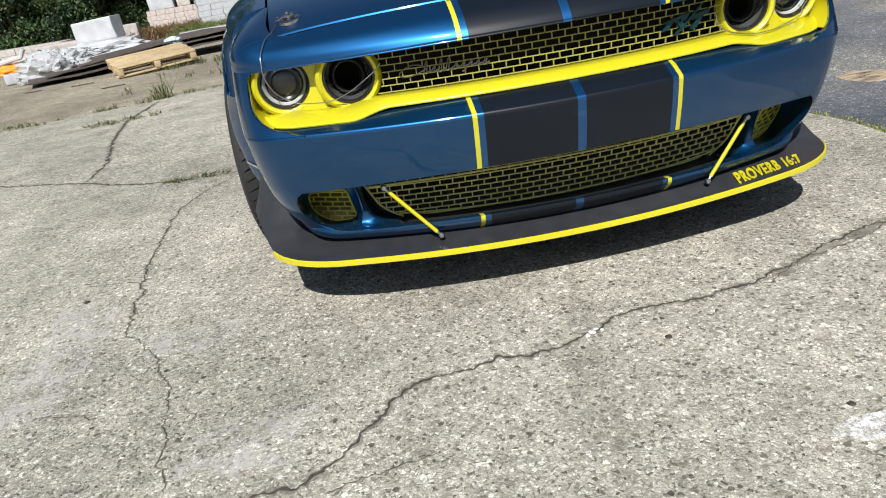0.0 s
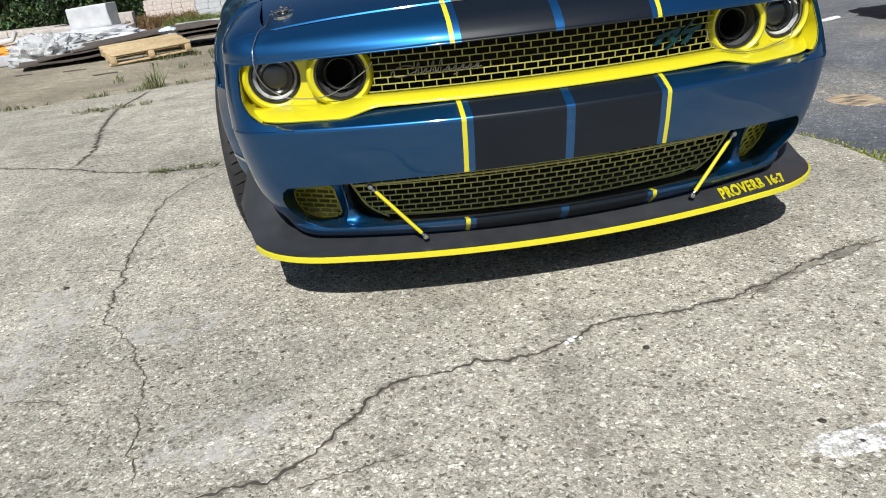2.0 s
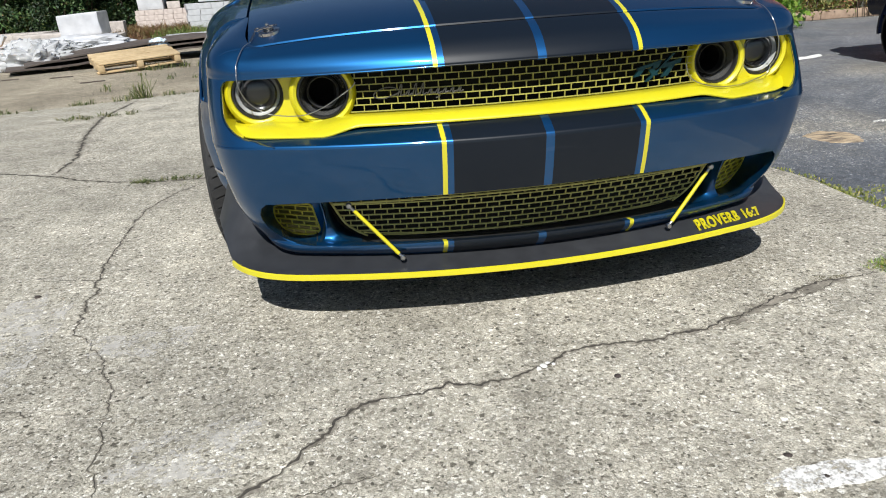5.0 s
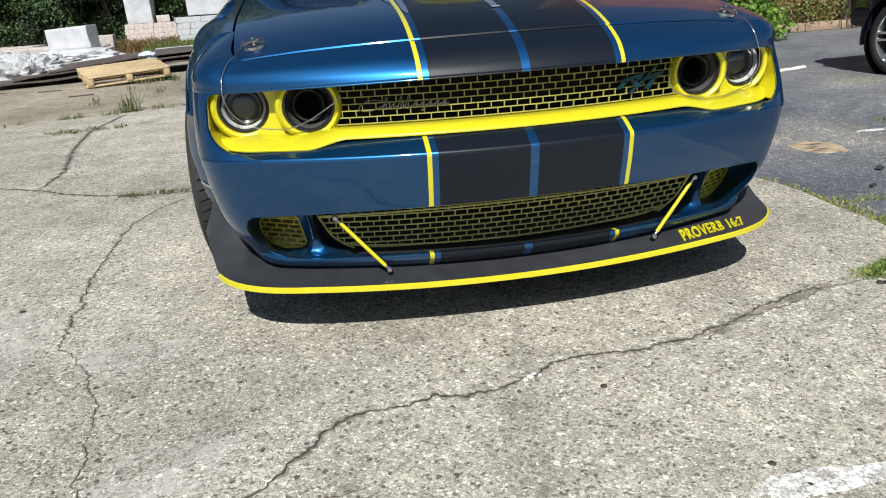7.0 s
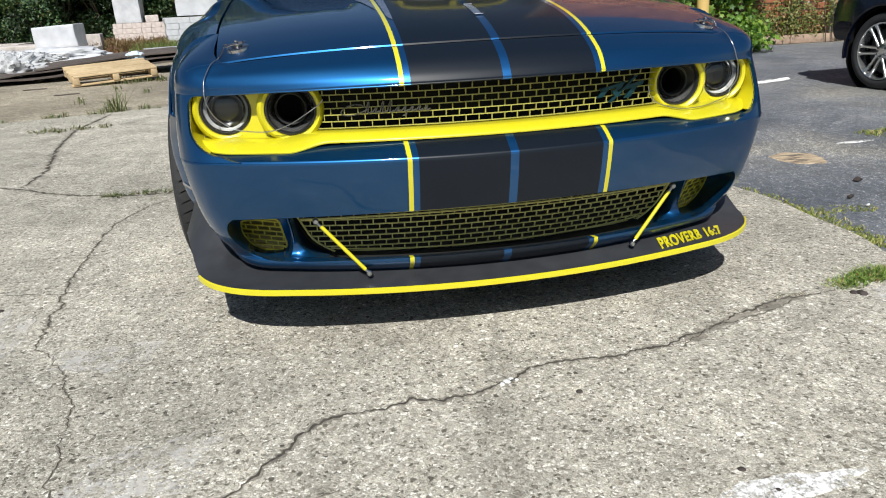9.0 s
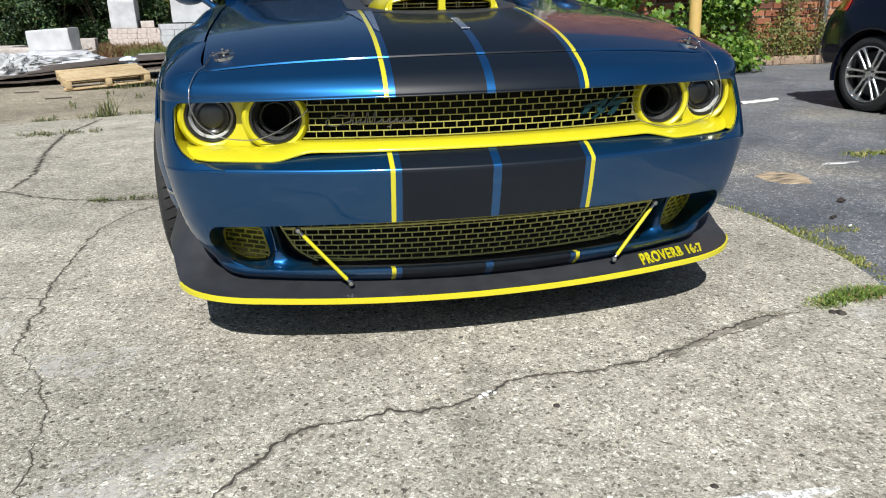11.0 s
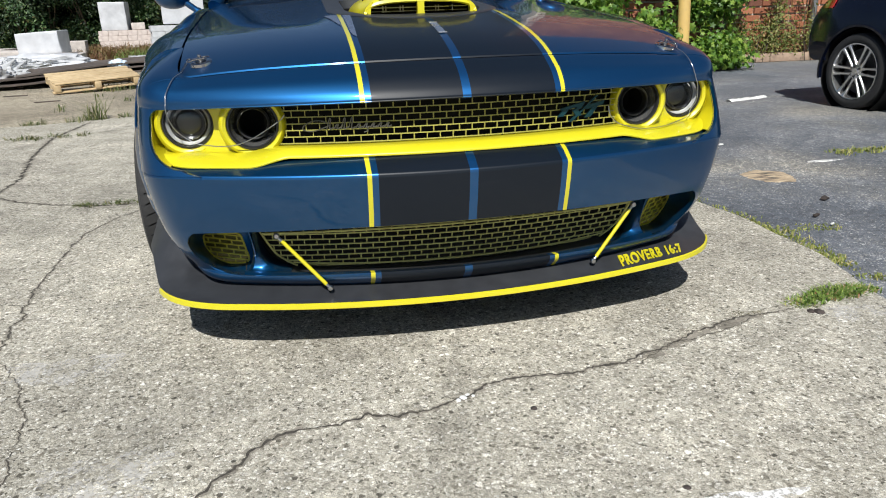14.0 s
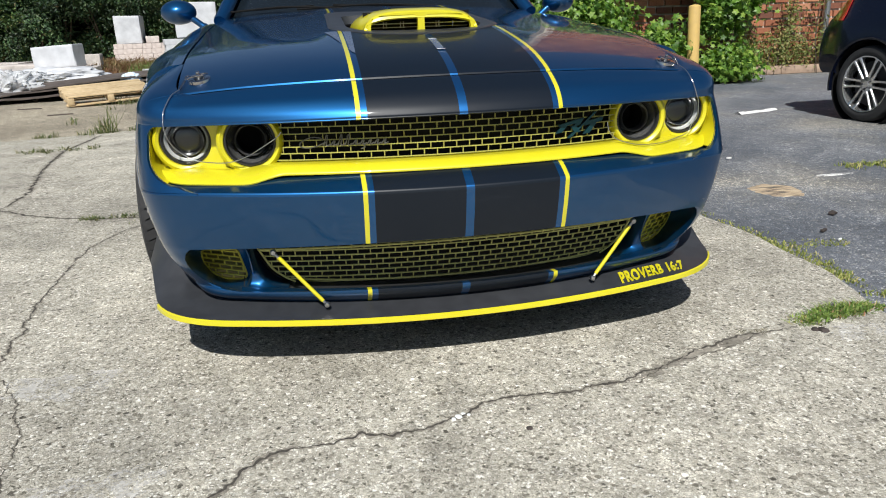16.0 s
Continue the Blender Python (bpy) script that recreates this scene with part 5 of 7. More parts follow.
# film left over at the stripes' ends before the scoop
for name, poly in (("film_corner", [(-0.330, 0.526), (-0.287, 0.508), (-0.287, 0.290)]), ("film_corner", [(-0.268, 0.500), (-0.241, 0.489), (-0.254, 0.135), (-0.262, 0.150), (-0.268, 0.185)]), ("tape_strip", [(-0.0115, 0.268), (0.0115, 0.268), (0.0115, 0.118), (-0.0115, 0.118)])):
    b = bmesh.new()
    b.faces.new([b.verts.new((x, y, 0)) for x, y in poly])
    bmesh.ops.triangulate(b, faces=b.faces[:])
    bmesh.ops.subdivide_edges(b, edges=b.edges[:], cuts=5, use_grid_fill=True)
    for v in b.verts:
        v.co.z = hood_z(v.co.x, v.co.y) + 0.0022
    part(name, b, M["film_tape"], car, "dull bluish film left on the stripe")
for y in (0.266, 0.121):
    part("tape_end", box((0, y, hood_z(0, y) + 0.0035), (0.026, 0.010, 0.002), 0.0008), M["bright_ring"], car)

# splitter rods
for s in (1, -1):
    a, b = Vector((s * 0.536, -0.098, 0.368)), Vector((s * 0.401, -0.122, 0.206))
    d = (b - a).normalized()
    rod = part("splitter_rod", tube([a + d * 0.02, b - d * 0.016], 0.0058, 12), M["yellow"], car, "yellow splitter support rod with chrome ends")
    for q, sign in ((a, 1), (b, -1)):
        part("rod_end", tube([q, q + d * sign * 0.024], 0.0045, 8), M["steel"], rod)
        part("rod_bolt", revolve([(0.0, 0.007), (0.006, 0.007), (0.0085, 0.004), (0.0085, -0.004), (0.006, -0.007), (0.0, -0.007)], Matrix.Translation(q) @ pose(0, 0, 0, 90, 0, 0), 12), M["steel"], rod)

# badges on the grille as plain strokes
gy = lambda x, z: bow(x, -0.108 - 0.1 * (z - 0.61)) - 0.004
strokes = [[(-0.372, 0.668), (-0.382, 0.675), (-0.405, 0.676), (-0.428, 0.667), (-0.436, 0.655), (-0.424, 0.648), (-0.400, 0.649), (-0.375, 0.658), (-0.362, 0.664)]]
for k in range(9):
    x = -0.366 + 0.0195 * k
    tall = 0.027 if k in (0, 2, 3) else 0.012
    strokes.append([(x - 0.006, 0.653), (x + 0.003, 0.653 + tall), (x + 0.006, 0.653 + tall * 0.9), (x + 0.002, 0.653), (x + 0.013, 0.657)])
strokes.append([(-0.262, 0.652), (-0.262, 0.644), (-0.272, 0.641)])
script = new("script_badge")
script.parent = car
tagged(script, "dull chrome script badge")
for line in strokes:
    part("stroke", tube([(p[0], gy(p[0], p[2]), p[2]) for p in crom([(a, 0, b) for a, b in line], 5)], 0.0018, 6), M["badge_grey"], script)


def slab_badge(poly):
    bm = bmesh.new()
    f = [bm.verts.new((x, gy(x, z) - 0.006, z)) for x, z in poly]
    b = [bm.verts.new((x, gy(x, z) + 0.003, z)) for x, z in poly]
    bm.faces.new(f)
    bm.faces.new(b)
    for i in range(len(poly)):
        j = (i + 1) % len(poly)
        bm.faces.new((f[i], f[j], b[j], b[i]))
    return bm


mark = new("grille_badge")
mark.parent = car
tagged(mark, "dark teal slanted badge")
for poly in ([(0.292, 0.672), (0.372, 0.688), (0.366, 0.678), (0.300, 0.664)], [(0.298, 0.664), (0.320, 0.668), (0.304, 0.650), (0.286, 0.648)],
             [(0.352, 0.684), (0.374, 0.688), (0.362, 0.668), (0.342, 0.664)], [(0.332, 0.666), (0.348, 0.668), (0.366, 0.648), (0.346, 0.646)],
             [(0.408, 0.702), (0.416, 0.702), (0.334, 0.632), (0.324, 0.632)],
             [(0.378, 0.676), (0.440, 0.686), (0.436, 0.674), (0.376, 0.664)], [(0.398, 0.668), (0.418, 0.671), (0.396, 0.642), (0.376, 0.640)]):
    part("badge_piece", slab_badge(poly), M["badge_teal"], mark, smooth=0)

# writing laid on the splitter's upper side
plate = BVHTree.FromPolygons([v.co.copy() for v in splitter.data.vertices], [p.vertices[:] for p in splitter.data.polygons])


def plate_z(x, y):
    spot = plate.ray_cast(Vector((x, y, 0.6)), Vector((0, 0, -1)))[0]
    return spot.z if spot else 0.19


words = lettering("PROVERB 16:7", 0.085, Matrix.Identity(4), M["yellow"], car, "verse_lettering", "bold yellow letters")
bold = bmesh.new()
bold.from_mesh(words.data)
for k in (1, 2):
    twin = bmesh.new()
    twin.from_mesh(words.data)
    bmesh.ops.translate(twin, vec=(0.0019 * k, 0, 0.0004 * k), verts=twin.verts[:])
    extra = bpy.data.meshes.new("temp")
    twin.to_mesh(extra)
    twin.free()
    bold.from_mesh(extra)
    bpy.data.meshes.remove(extra)
bold.to_mesh(words.data)
bold.free()
wide = max(v.co.x for v in words.data.vertices)
tall = max(v.co.y for v in words.data.vertices)
for vert in words.data.vertices:
    u, v = vert.co.x / wide, vert.co.y / tall
    x, y = 0.498 + 0.241 * u + (0.011 + 0.008 * u) * v, -0.138 + 0.061 * u + 0.063 * v
    vert.co = (x - 0.007, y, plate_z(x, y) + 0.0014 + vert.co.z)


# ---------------------------------------------------------------- ground
def big_sheet(name, x0, x1, y0, y1, z, mat):
    bm = bmesh.new()
    vs = [bm.verts.new(p) for p in ((x0, y0, z), (x1, y0, z), (x1, y1, z), (x0, y1, z))]
    bm.faces.new(vs)
    return part(name, bm, mat, smooth=0)


tagged(big_sheet("ground", -900, 900, -900, 900, -0.030, M["asphalt"]), "worn dark grey asphalt lot", "ground", kind="structure")


def ribbon(bm, pts, wide, z, seed=1, step=0.009, amp=0.006, ragged=0.7):
    """A ragged strip along a line, its two edges wandering apart."""
    rng = random.Random(seed)
    line, out = [Vector((x, y)) for x, y in pts], []
    for a, b in zip(line, line[1:]):
        n = max(1, int((b - a).length / step))
        out += [a.lerp(b, i / n) for i in range(n)]
    out.append(line[-1])
    rows, drift = [], 0.0
    for i, p in enumerate(out):
        d = (out[min(i + 3, len(out) - 1)] - out[max(i - 3, 0)]).normalized()
        side = Vector((-d.y, d.x))
        drift = rng.uniform(-0.3, 0.3) * amp + amp * (1.6 * noise.noise((i * 0.11, seed, 1)) + 1.1 * noise.noise((i * 0.37, seed, 2)))
        k = i / (len(out) - 1)
        w = wide * min(1.0, 0.15 + 10 * k, 0.15 + 10 * (1 - k)) * (0.85 + 1.0 * noise.noise((i * 0.13, seed, 0)) + 0.35 * noise.noise((i * 0.6, seed, 5)))
        l, r = w * 0.5 * (1 + rng.uniform(-ragged, ragged)), w * 0.5 * (1 + rng.uniform(-ragged, ragged))
        c = p + side * drift
        rows.append([(*(c + side * l), z), (*(c - side * r), z)])
    grid_into(bm, rows)


front_crack = [(-1.10, -0.82), (-0.82, -0.805), (-0.70, -0.69), (-0.613, -0.57), (-0.554, -0.527), (-0.352, -0.503), (-0.225, -0.511), (-0.077, -0.466), (-0.014, -0.421), (0.04, -0.405), (0.25, -0.412), (0.394, -0.392), (0.468, -0.366), (0.567, -0.322), (0.644, -0.282), (0.761, -0.247), (0.864, -0.202), (0.956, -0.207), (1.08, -0.185)]
side_crack_near = [(-1.119, -0.741), (-1.171, -0.45), (-1.188, -0.309), (-1.284, -0.076), (-1.34, 0.01)]
side_crack = [(-1.32, -0.02), (-1.408, 0.108), (-1.43, 0.405), (-1.471, 0.686), (-1.483, 1.158), (-1.479, 1.403), (-1.40, 1.65), (-1.247, 1.884)]
joint_crack = [(-4.2, 3.2), (-2.853, 2.694), (-2.225, 2.357), (-2.009, 2.175), (-1.822, 2.06), (-1.551, 1.956), (-1.1, 1.93)]
far_crack = [(-2.225, 2.357), (-2.225, 2.834), (-2.418, 3.675), (-2.541, 4.577), (-2.47, 5.6)]
fine_cracks = [[(-1.525, -0.312), (-1.43, -0.34), (-1.352, -0.381)], [(-1.669, 0.585), (-1.55, 0.545), (-1.432, 0.51)], [(-0.775, -0.841), (-0.66, -0.815), (-0.54, -0.805)], [(0.385, -0.405), (0.439, -0.396), (0.50, -0.366), (0.567, -0.332), (0.644, -0.308), (0.735, -0.288), (0.806, -0.264), (0.922, -0.220)]]
CRACKS = [(front_crack, 0.0125), (side_crack_near, 0.0045), (side_crack, 0.0085), (joint_crack, 0.020), (far_crack, 0.030)] + [(c, 0.0045) for c in fine_cracks]
outline = [(-7.5, -9.0), (1.45, -9.0)] + [(interp(y, [(-0.2, 1.42), (0.05, 1.475), (0.28, 1.528), (0.74, 1.545), (1.1, 1.50), (2.0, 1.52)]) + 0.008 * math.sin(y * 9.1) + 0.004 * math.sin(y * 31), y) for y in np.linspace(-8.5, 6.9, 160)] + [(x, 5.84 + 0.38 * (x + 2.16) * 0.9 + 0.02 * math.sin(x * 5)) for x in np.linspace(1.45, -7.5, 50)]
pavement = tagged(part("pavement", prism(outline, -0.12, 0.0, "z"), M["concrete"], smooth=0), "cracked exposed-aggregate concrete slab", "pavement", kind="structure")
for k, (p, w) in enumerate(CRACKS):
    bm = bmesh.new()
    ribbon(bm, p, w * 1.35 + 0.002, 0.0010, k + 3, 0.009, 0.010, 0.95)
    tagged(part("crack_edge", bm, M["crackedge"], pavement, smooth=0), kind="stuff")
    # flat dark ribbon: the crack's dirt and inner shade in one colour
    bm = bmesh.new()
    ribbon(bm, p, w * 0.6, 0.0018, k + 3, 0.009, 0.010, 0.75)
    tagged(part("crack_dirt", bm, M["crackfill"], pavement, smooth=0), kind="stuff")
bm = bmesh.new()
ribbon(bm, [(0.40, -0.398), (0.47, -0.376), (0.567, -0.326), (0.66, -0.290), (0.77, -0.262), (0.86, -0.222), (0.95, -0.208)], 0.034, 0.0006, 31, 0.01, 0.010, 0.85)
tagged(part("crack_edge", bm, M["crackedge"], pavement, smooth=0), kind="stuff")
far_line = lambda x: 5.84 + 0.342 * (x + 2.16)
far_out = [(x, far_line(x) + 0.03 + 0.015 * math.sin(x * 4)) for x in np.linspace(-16, 1.45, 40)] + [(1.5, 30), (-16, 30)]
tagged(part("far_pavement", prism(far_out, -0.12, -0.006, "z"), M["concrete_far"], smooth=0), "brownish dusty concrete yard", "pavement", kind="structure")


# ---------------------------------------------------------------- yard on the far side: pallet, boards, wrapped stacks
def along(deg):
    return Matrix.Rotation(radians(deg), 4, 'Z')


def wooden_pallet(at, m):
    """Deck boards over three stringers, with bottom boards."""
    p = thing("wooden_pallet", "light pine pallet lying askew on dusty concrete", "pallet", at)
    p.matrix_basis = Matrix.Translation(at) @ m
    rng = random.Random(2)
    for i in range(7):
        part("deck_board", box((0.57 + rng.uniform(-0.012, 0.012), 0.05 + i * 0.118, 0.128 + rng.uniform(0, 0.004)), (1.14 + rng.uniform(-0.02, 0.02), 0.106 - 0.016 * (i % 2), 0.020), 0.003, Matrix.Rotation(rng.uniform(-0.008, 0.008), 4, 'Z')), M["pine"], p)
    for x in (0.045, 0.57, 1.095):
        part("stringer", box((x, 0.41, 0.070), (0.085, 0.84, 0.092), 0.004), M["pine"], p)
    for y in (0.05, 0.41, 0.78):
        part("bottom_board", box((0.57, y, 0.012), (1.18 if y < 0.1 else 1.14, 0.10, 0.020), 0.003), M["pine"], p)
    return p


wooden_pallet((-3.72, 8.78, 0.005), along(23.4) @ Matrix.Rotation(radians(7), 4, 'X') @ Matrix.Rotation(radians(-2.5), 4, 'Y'))

boards = thing("board_stack", "stack of dark weathered sheets sagging over debris", "boards", (-3.5, 11.2, 0))
boards.rotation_euler = (0, 0, radians(20))
rng = random.Random(7)
for i in range(3):
    rows = []
    dx, dy, tw = rng.uniform(-0.30, 0.30) + 0.30 * i, rng.uniform(-0.18, 0.18), rng.uniform(-0.05, 0.05)
    for j in range(9):
        y = -0.75 + 1.5 * j / 8
        rows.append([(dx + x, y + dy + tw * x, 0.13 + 0.070 * i + 0.05 * math.sin(1.1 * x + 0.6 + 0.5 * i) + 0.06 * (x / 2.4) * (i / 2) + 0.030 * noise.noise(Vector((x * 1.7, y * 2.3, i))) + rng.uniform(-0.003, 0.003)) for x in np.linspace(-2.1, 2.5, 15)])
    part("sheet", shell(rows, 0.020, (0, 0, 1)), M["greywood"], boards, smooth=25)
for x in (-1.4, 0.3, 1.8):
    part("bearer", box((x, 0, -0.01), (0.09, 1.3, 0.09), 0.005), M["greywood"], boards)


def crumpled(name, label, category, at, size, mat, seed, rough=0.35, freq=2.4):
    """A heap of folded film: a flattened ball pushed about by noise."""
    bm = bmesh.new()
    bmesh.ops.create_icosphere(bm, subdivisions=5, radius=1.0)
    for v in bm.verts:
        d = noise.fractal(v.co * freq + Vector((seed, 0, 0)), 0.9, 2.1, 4) * rough + abs(noise.noise(v.co * freq * 2.3 + Vector((0, seed, 0)))) * rough * 0.8 + abs(noise.noise(v.co * freq * 5.5 + Vector((seed, seed, 0)))) * rough * 0.14
        v.co *= 1.0 + d
        v.co.z = max(v.co.z, -0.25)
        v.co.x *= size[0]
        v.co.y *= size[1]
        v.co.z = (v.co.z + 0.25) * size[2]
    ob = part(name, bm, mat, smooth=60)
    ob.location = at
    return tagged(ob, label, category)


crumpled("plastic_film", "crumpled heap of clear plastic film on concrete", "plastic film", (-5.25, 10.75, 0), (0.48, 0.34, 0.30), M["plastic_film"], 3.0, 0.45)
crumpled("plastic_film", "crumpled clear plastic draped over boards", "plastic film", (-5.45, 12.2, 0.20), (0.50, 0.35, 0.12), M["plastic_film"], 9.0, 0.45)
crumpled("plastic_bag", "pale blue plastic bag lying on dark sheets", "bag", (-3.25, 10.62, 0.24), (0.14, 0.10, 0.085), M["bluefilm"], 5.0, 0.3)
crumpled("wrap_sheet", "torn white wrapping draped beside a block", "wrapping", (-5.35, 13.9, 0.1), (0.95, 0.4, 0.20), M["whitewrap"], 12.0, 0.28, 1.5)


def wrapped_block(at, size, deg, mat, label, seed=0, tilt=0.0):
    """A strapped cube of goods under white wrap: rounded, slightly creased, on its own."""
    b = box((0, 0, size[2] / 2), size, 0.016, segs=2)
    bmesh.ops.subdivide_edges(b, edges=[e for e in b.edges if e.calc_length() > 0.2], cuts=7, use_grid_fill=True)
    for v in b.verts:
        v.co += Vector((noise.noise(v.co * 3 + Vector((seed, 0, 0))), noise.noise(v.co * 3 + Vector((0, seed, 5))), 0.4 * noise.noise(v.co * 2.2 + Vector((seed, 9, 0))))) * 0.020
        v.co += Vector((0, 1, 0)) * 0.008 * noise.noise(v.co * 11 + Vector((seed, 3, 3)))
    ob = part("wrapped_block", b, mat, smooth=50)
    ob.matrix_basis = Matrix.Translation(at) @ along(deg) @ Matrix.Rotation(radians(tilt), 4, 'Y')
    return tagged(ob, label, "block")


def stone_stack(at, nx, ny, nz, size, deg, mat, label):
    """A pallet load of pale blocks, laid in courses."""
    p = thing("block_stack", label, "stack", at, group="stacks of pale blocks")
    p.rotation_euler = (0, 0, radians(deg))
    first = None
    rng = random.Random(nx * 31 + nz)
    for k in range(nz):
        for j in range(ny):
            for i in range(nx):
                if 0 < i < nx - 1 and 0 < j < ny - 1 and k < nz - 1:
                    continue
                if first is None:
                    first = part("stone", box((0, 0, 0), (size[0] * 0.985, size[1] * 0.985, size[2] * 0.975), 0.006, segs=1), mat, p, smooth=0)
                    o = first
                else:
                    o = new("stone", first.data)
                    o.parent = p
                o.location = ((i - (nx - 1) / 2) * size[0] + (k % 2) * 0.03, (j - (ny - 1) / 2) * size[1], (k + 0.5) * size[2])
                o.rotation_euler = (0, 0, rng.uniform(-0.035, 0.035))
    return p


stone_stack((-6.05, 14.95, 0), 5, 3, 2, (0.45, 0.40, 0.155), 8, M["offwhite"], "low course of grey-white stone blocks in the yard")
wrapped_block((-5.63, 15.05, 0.305), (0.86, 0.62, 0.47), -4, M["whitewrap"], "white-wrapped block leaning on pale stone", 2, -3.5)
wrapped_block((-5.85, 18.1, 0), (0.55, 0.5, 0.50), 6, M["offwhite"], "small grey-white block among weeds", 6)
wrapped_block((-7.15, 14.4, 0), (1.5, 0.8, 0.27), 14, M["whitewrap"], "flat white-wrapped slab on the ground", 11)
wrapped_block((-6.95, 16.6, 0), (1.3, 0.9, 0.36), 4, M["offwhite"], "flat weathered pale block", 14)
stone_stack((-5.45, 24.3, 0), 8, 3, 4, (0.30, 0.34, 0.165), 3, M["pinkstone"], "stack of pale pinkish stone blocks before the trees")
wrapped_block((-6.10, 24.2, 0.665), (0.80, 0.80, 0.88), 2, M["whitewrap"], "white-wrapped cube standing on a stone stack", 21)
wrapped_block((-5.45, 24.3, 0.665), (0.42, 0.5, 0.22), 12, M["offwhite"], "small pale block on a stone stack", 23)
stone_stack((-3.70, 20.3, 0), 4, 3, 5, (0.34, 0.36, 0.16), 12, M["whitewrap"], "stack of white stone blocks among weeds")
wrapped_block((-3.42, 20.4, 0.83), (1.15, 0.9, 0.95), 6, M["whitewrap"], "tall white-wrapped load on a stack of blocks", 41)
stone_stack((-3.65, 17.2, 0), 5, 2, 1, (0.30, 0.30, 0.13), 18, M["whitewrap"], "single course of white stone blocks on the ground")
stone_stack((-9.3, 19.5, 0), 7, 3, 2, (0.40, 0.36, 0.16), 0, M["offwhite"], "long low stack of grey stone blocks")

honey = thing("hollow_bricks", "row of white hollow bricks with dark cores", "bricks", (-5.95, 12.75, 0.10))
honey.rotation_euler = (0, 0, radians(12))
proto = None
for i in range(9):
    for k in range(2):
        if proto is None:
            proto = part("hollow_brick", cut(box((0, 0, 0), (0.105, 0.2, 0.085), 0.004, segs=1), [prism(rounded([(-0.034, -0.026), (0.034, -0.026), (0.034, 0.026), (-0.034, 0.026)], 0.01), -0.3, 0.3)]), M["whitewrap"], honey, smooth=0)
            o = proto
        else:
            o = new("hollow_brick", proto.data)
            o.parent = honey
        o.location = (i * 0.112 - 0.45 + 0.05 * k, 0.0, 0.045 + k * 0.089)
wrapped_block((-5.95, 12.78, 0.0), (1.15, 0.45, 0.10), 12, M["offwhite"], "pale slab under hollow bricks", 31)
wrapped_block((-6.10, 11.20, 0), (0.26, 0.24, 0.17), 20, M["whitewrap"], "small white box on dusty concrete", 33)
crumpled("orange_tub", "crushed orange plastic sheet by the stacks", "plastic sheet", (-7.30, 14.0, 0), (0.55, 0.3, 0.17), M["orange"], 17.0, 0.25, 1.3)
part_bm = tube([(-7.65, 13.8, 0.0), (-7.5, 13.8, 0.22), (-6.95, 13.9, 0.30), (-6.85, 13.9, 0.45)], 0.05, 8)
tagged(part("white_pipe", part_bm, M["whitewrap"]), "bent white plastic pipe on rubbish", "pipe")
crumpled("rag", "yellow-green plastic rag on the ground", "rag", (-6.3, 12.6, 0), (0.35, 0.2, 0.06), M["yellow_bar"], 19.0, 0.4)
for k, (x, y, l, d) in enumerate([(-3.55, 7.85, 0.30, 22), (-5.0, 9.05, 0.22, 5), (-4.25, 8.85, 0.30, 12)]):
    b = box((0, 0, 0.008), (l, 0.026, 0.014), 0.004)
    bmesh.ops.subdivide_edges(b, edges=[e for e in b.edges if e.calc_length() > 0.1], cuts=6)
    for v in b.verts:
        v.co.y += 0.014 * noise.noise(Vector((v.co.x * 14, k, 0)))
    ob = part("wood_scrap", b, M["greywood"])
    ob.location, ob.rotation_euler = (x, y, -0.006), (0, 0, radians(d))
    tagged(ob, "dark splintered wood scrap on concrete", "wood scrap", "wood scraps")


# ---------------------------------------------------------------- plants
def blades_into(bm, at, n, height, spread, rng, lean=0.5, width=0.006):
    for _ in range(n):
        a, r = rng.uniform(0, 6.28), spread * math.sqrt(rng.random())
        p = Vector((at[0] + r * math.cos(a), at[1] + r * math.sin(a), at[2]))
        h = height * rng.uniform(0.45, 1.15)
        la, lm = rng.uniform(0, 6.28), rng.uniform(0.1, lean) * h
        d = Vector((math.cos(la) * lm, math.sin(la) * lm, 0))
        side = Vector((-math.sin(la), math.cos(la), 0)) * width * rng.uniform(0.6, 1.3)
        mid, tip = p + d * 0.35 + Vector((0, 0, h * 0.62)), p + d + Vector((0, 0, h * rng.uniform(0.75, 1.0)))
        v = [bm.verts.new(q) for q in (p - side, p + side, mid + side * 0.8, mid - side * 0.8, tip)]
        bm.faces.new((v[0], v[1], v[2], v[3]))
        bm.faces.new((v[3], v[2], v[4]))


def weed_patch(name, spots, label, mat=None, seed=1, width=0.006, category="weeds", lean=0.9):
    rng = random.Random(seed)
    bm = bmesh.new()
    for x, y, z, n, h, s in spots:
        blades_into(bm, (x, y, z), n, h, s, rng, lean, width)
    return tagged(part(name, bm, mat or M["grass"], smooth=0, recalc=False), label, category, kind="stuff")


rng = random.Random(12)
spots = []
for x in np.linspace(-6.5, -1.3, 75):
    y = far_line(x) + rng.uniform(-0.05, 0.05)
    k = rng.random()
    spots.append((x, y, -0.02, int(3 + 22 * k ** 3), 0.02 + 0.04 * k ** 3, 0.05))
spots += [(-2.49, 5.77, -0.01, 60, 0.20, 0.10), (-2.40, 5.75, -0.01, 12, 0.36, 0.05), (-2.60, 5.70, -0.01, 40, 0.09, 0.14), (-3.0, 5.60, -0.01, 40, 0.07, 0.12), (-3.85, 5.45, -0.01, 60, 0.06, 0.18), (-2.2, 5.85, -0.01, 36, 0.07, 0.10)]
weed_patch("weeds", spots, "thin green weeds growing in the slab joint", M["jointweed"], seed=3, width=0.0045, lean=1.7)
spots = [(-2.57 + rng.uniform(-0.35, 0.3), 4.62 + rng.uniform(-0.12, 0.15), -0.01, 12, 0.05, 0.05) for _ in range(18)]
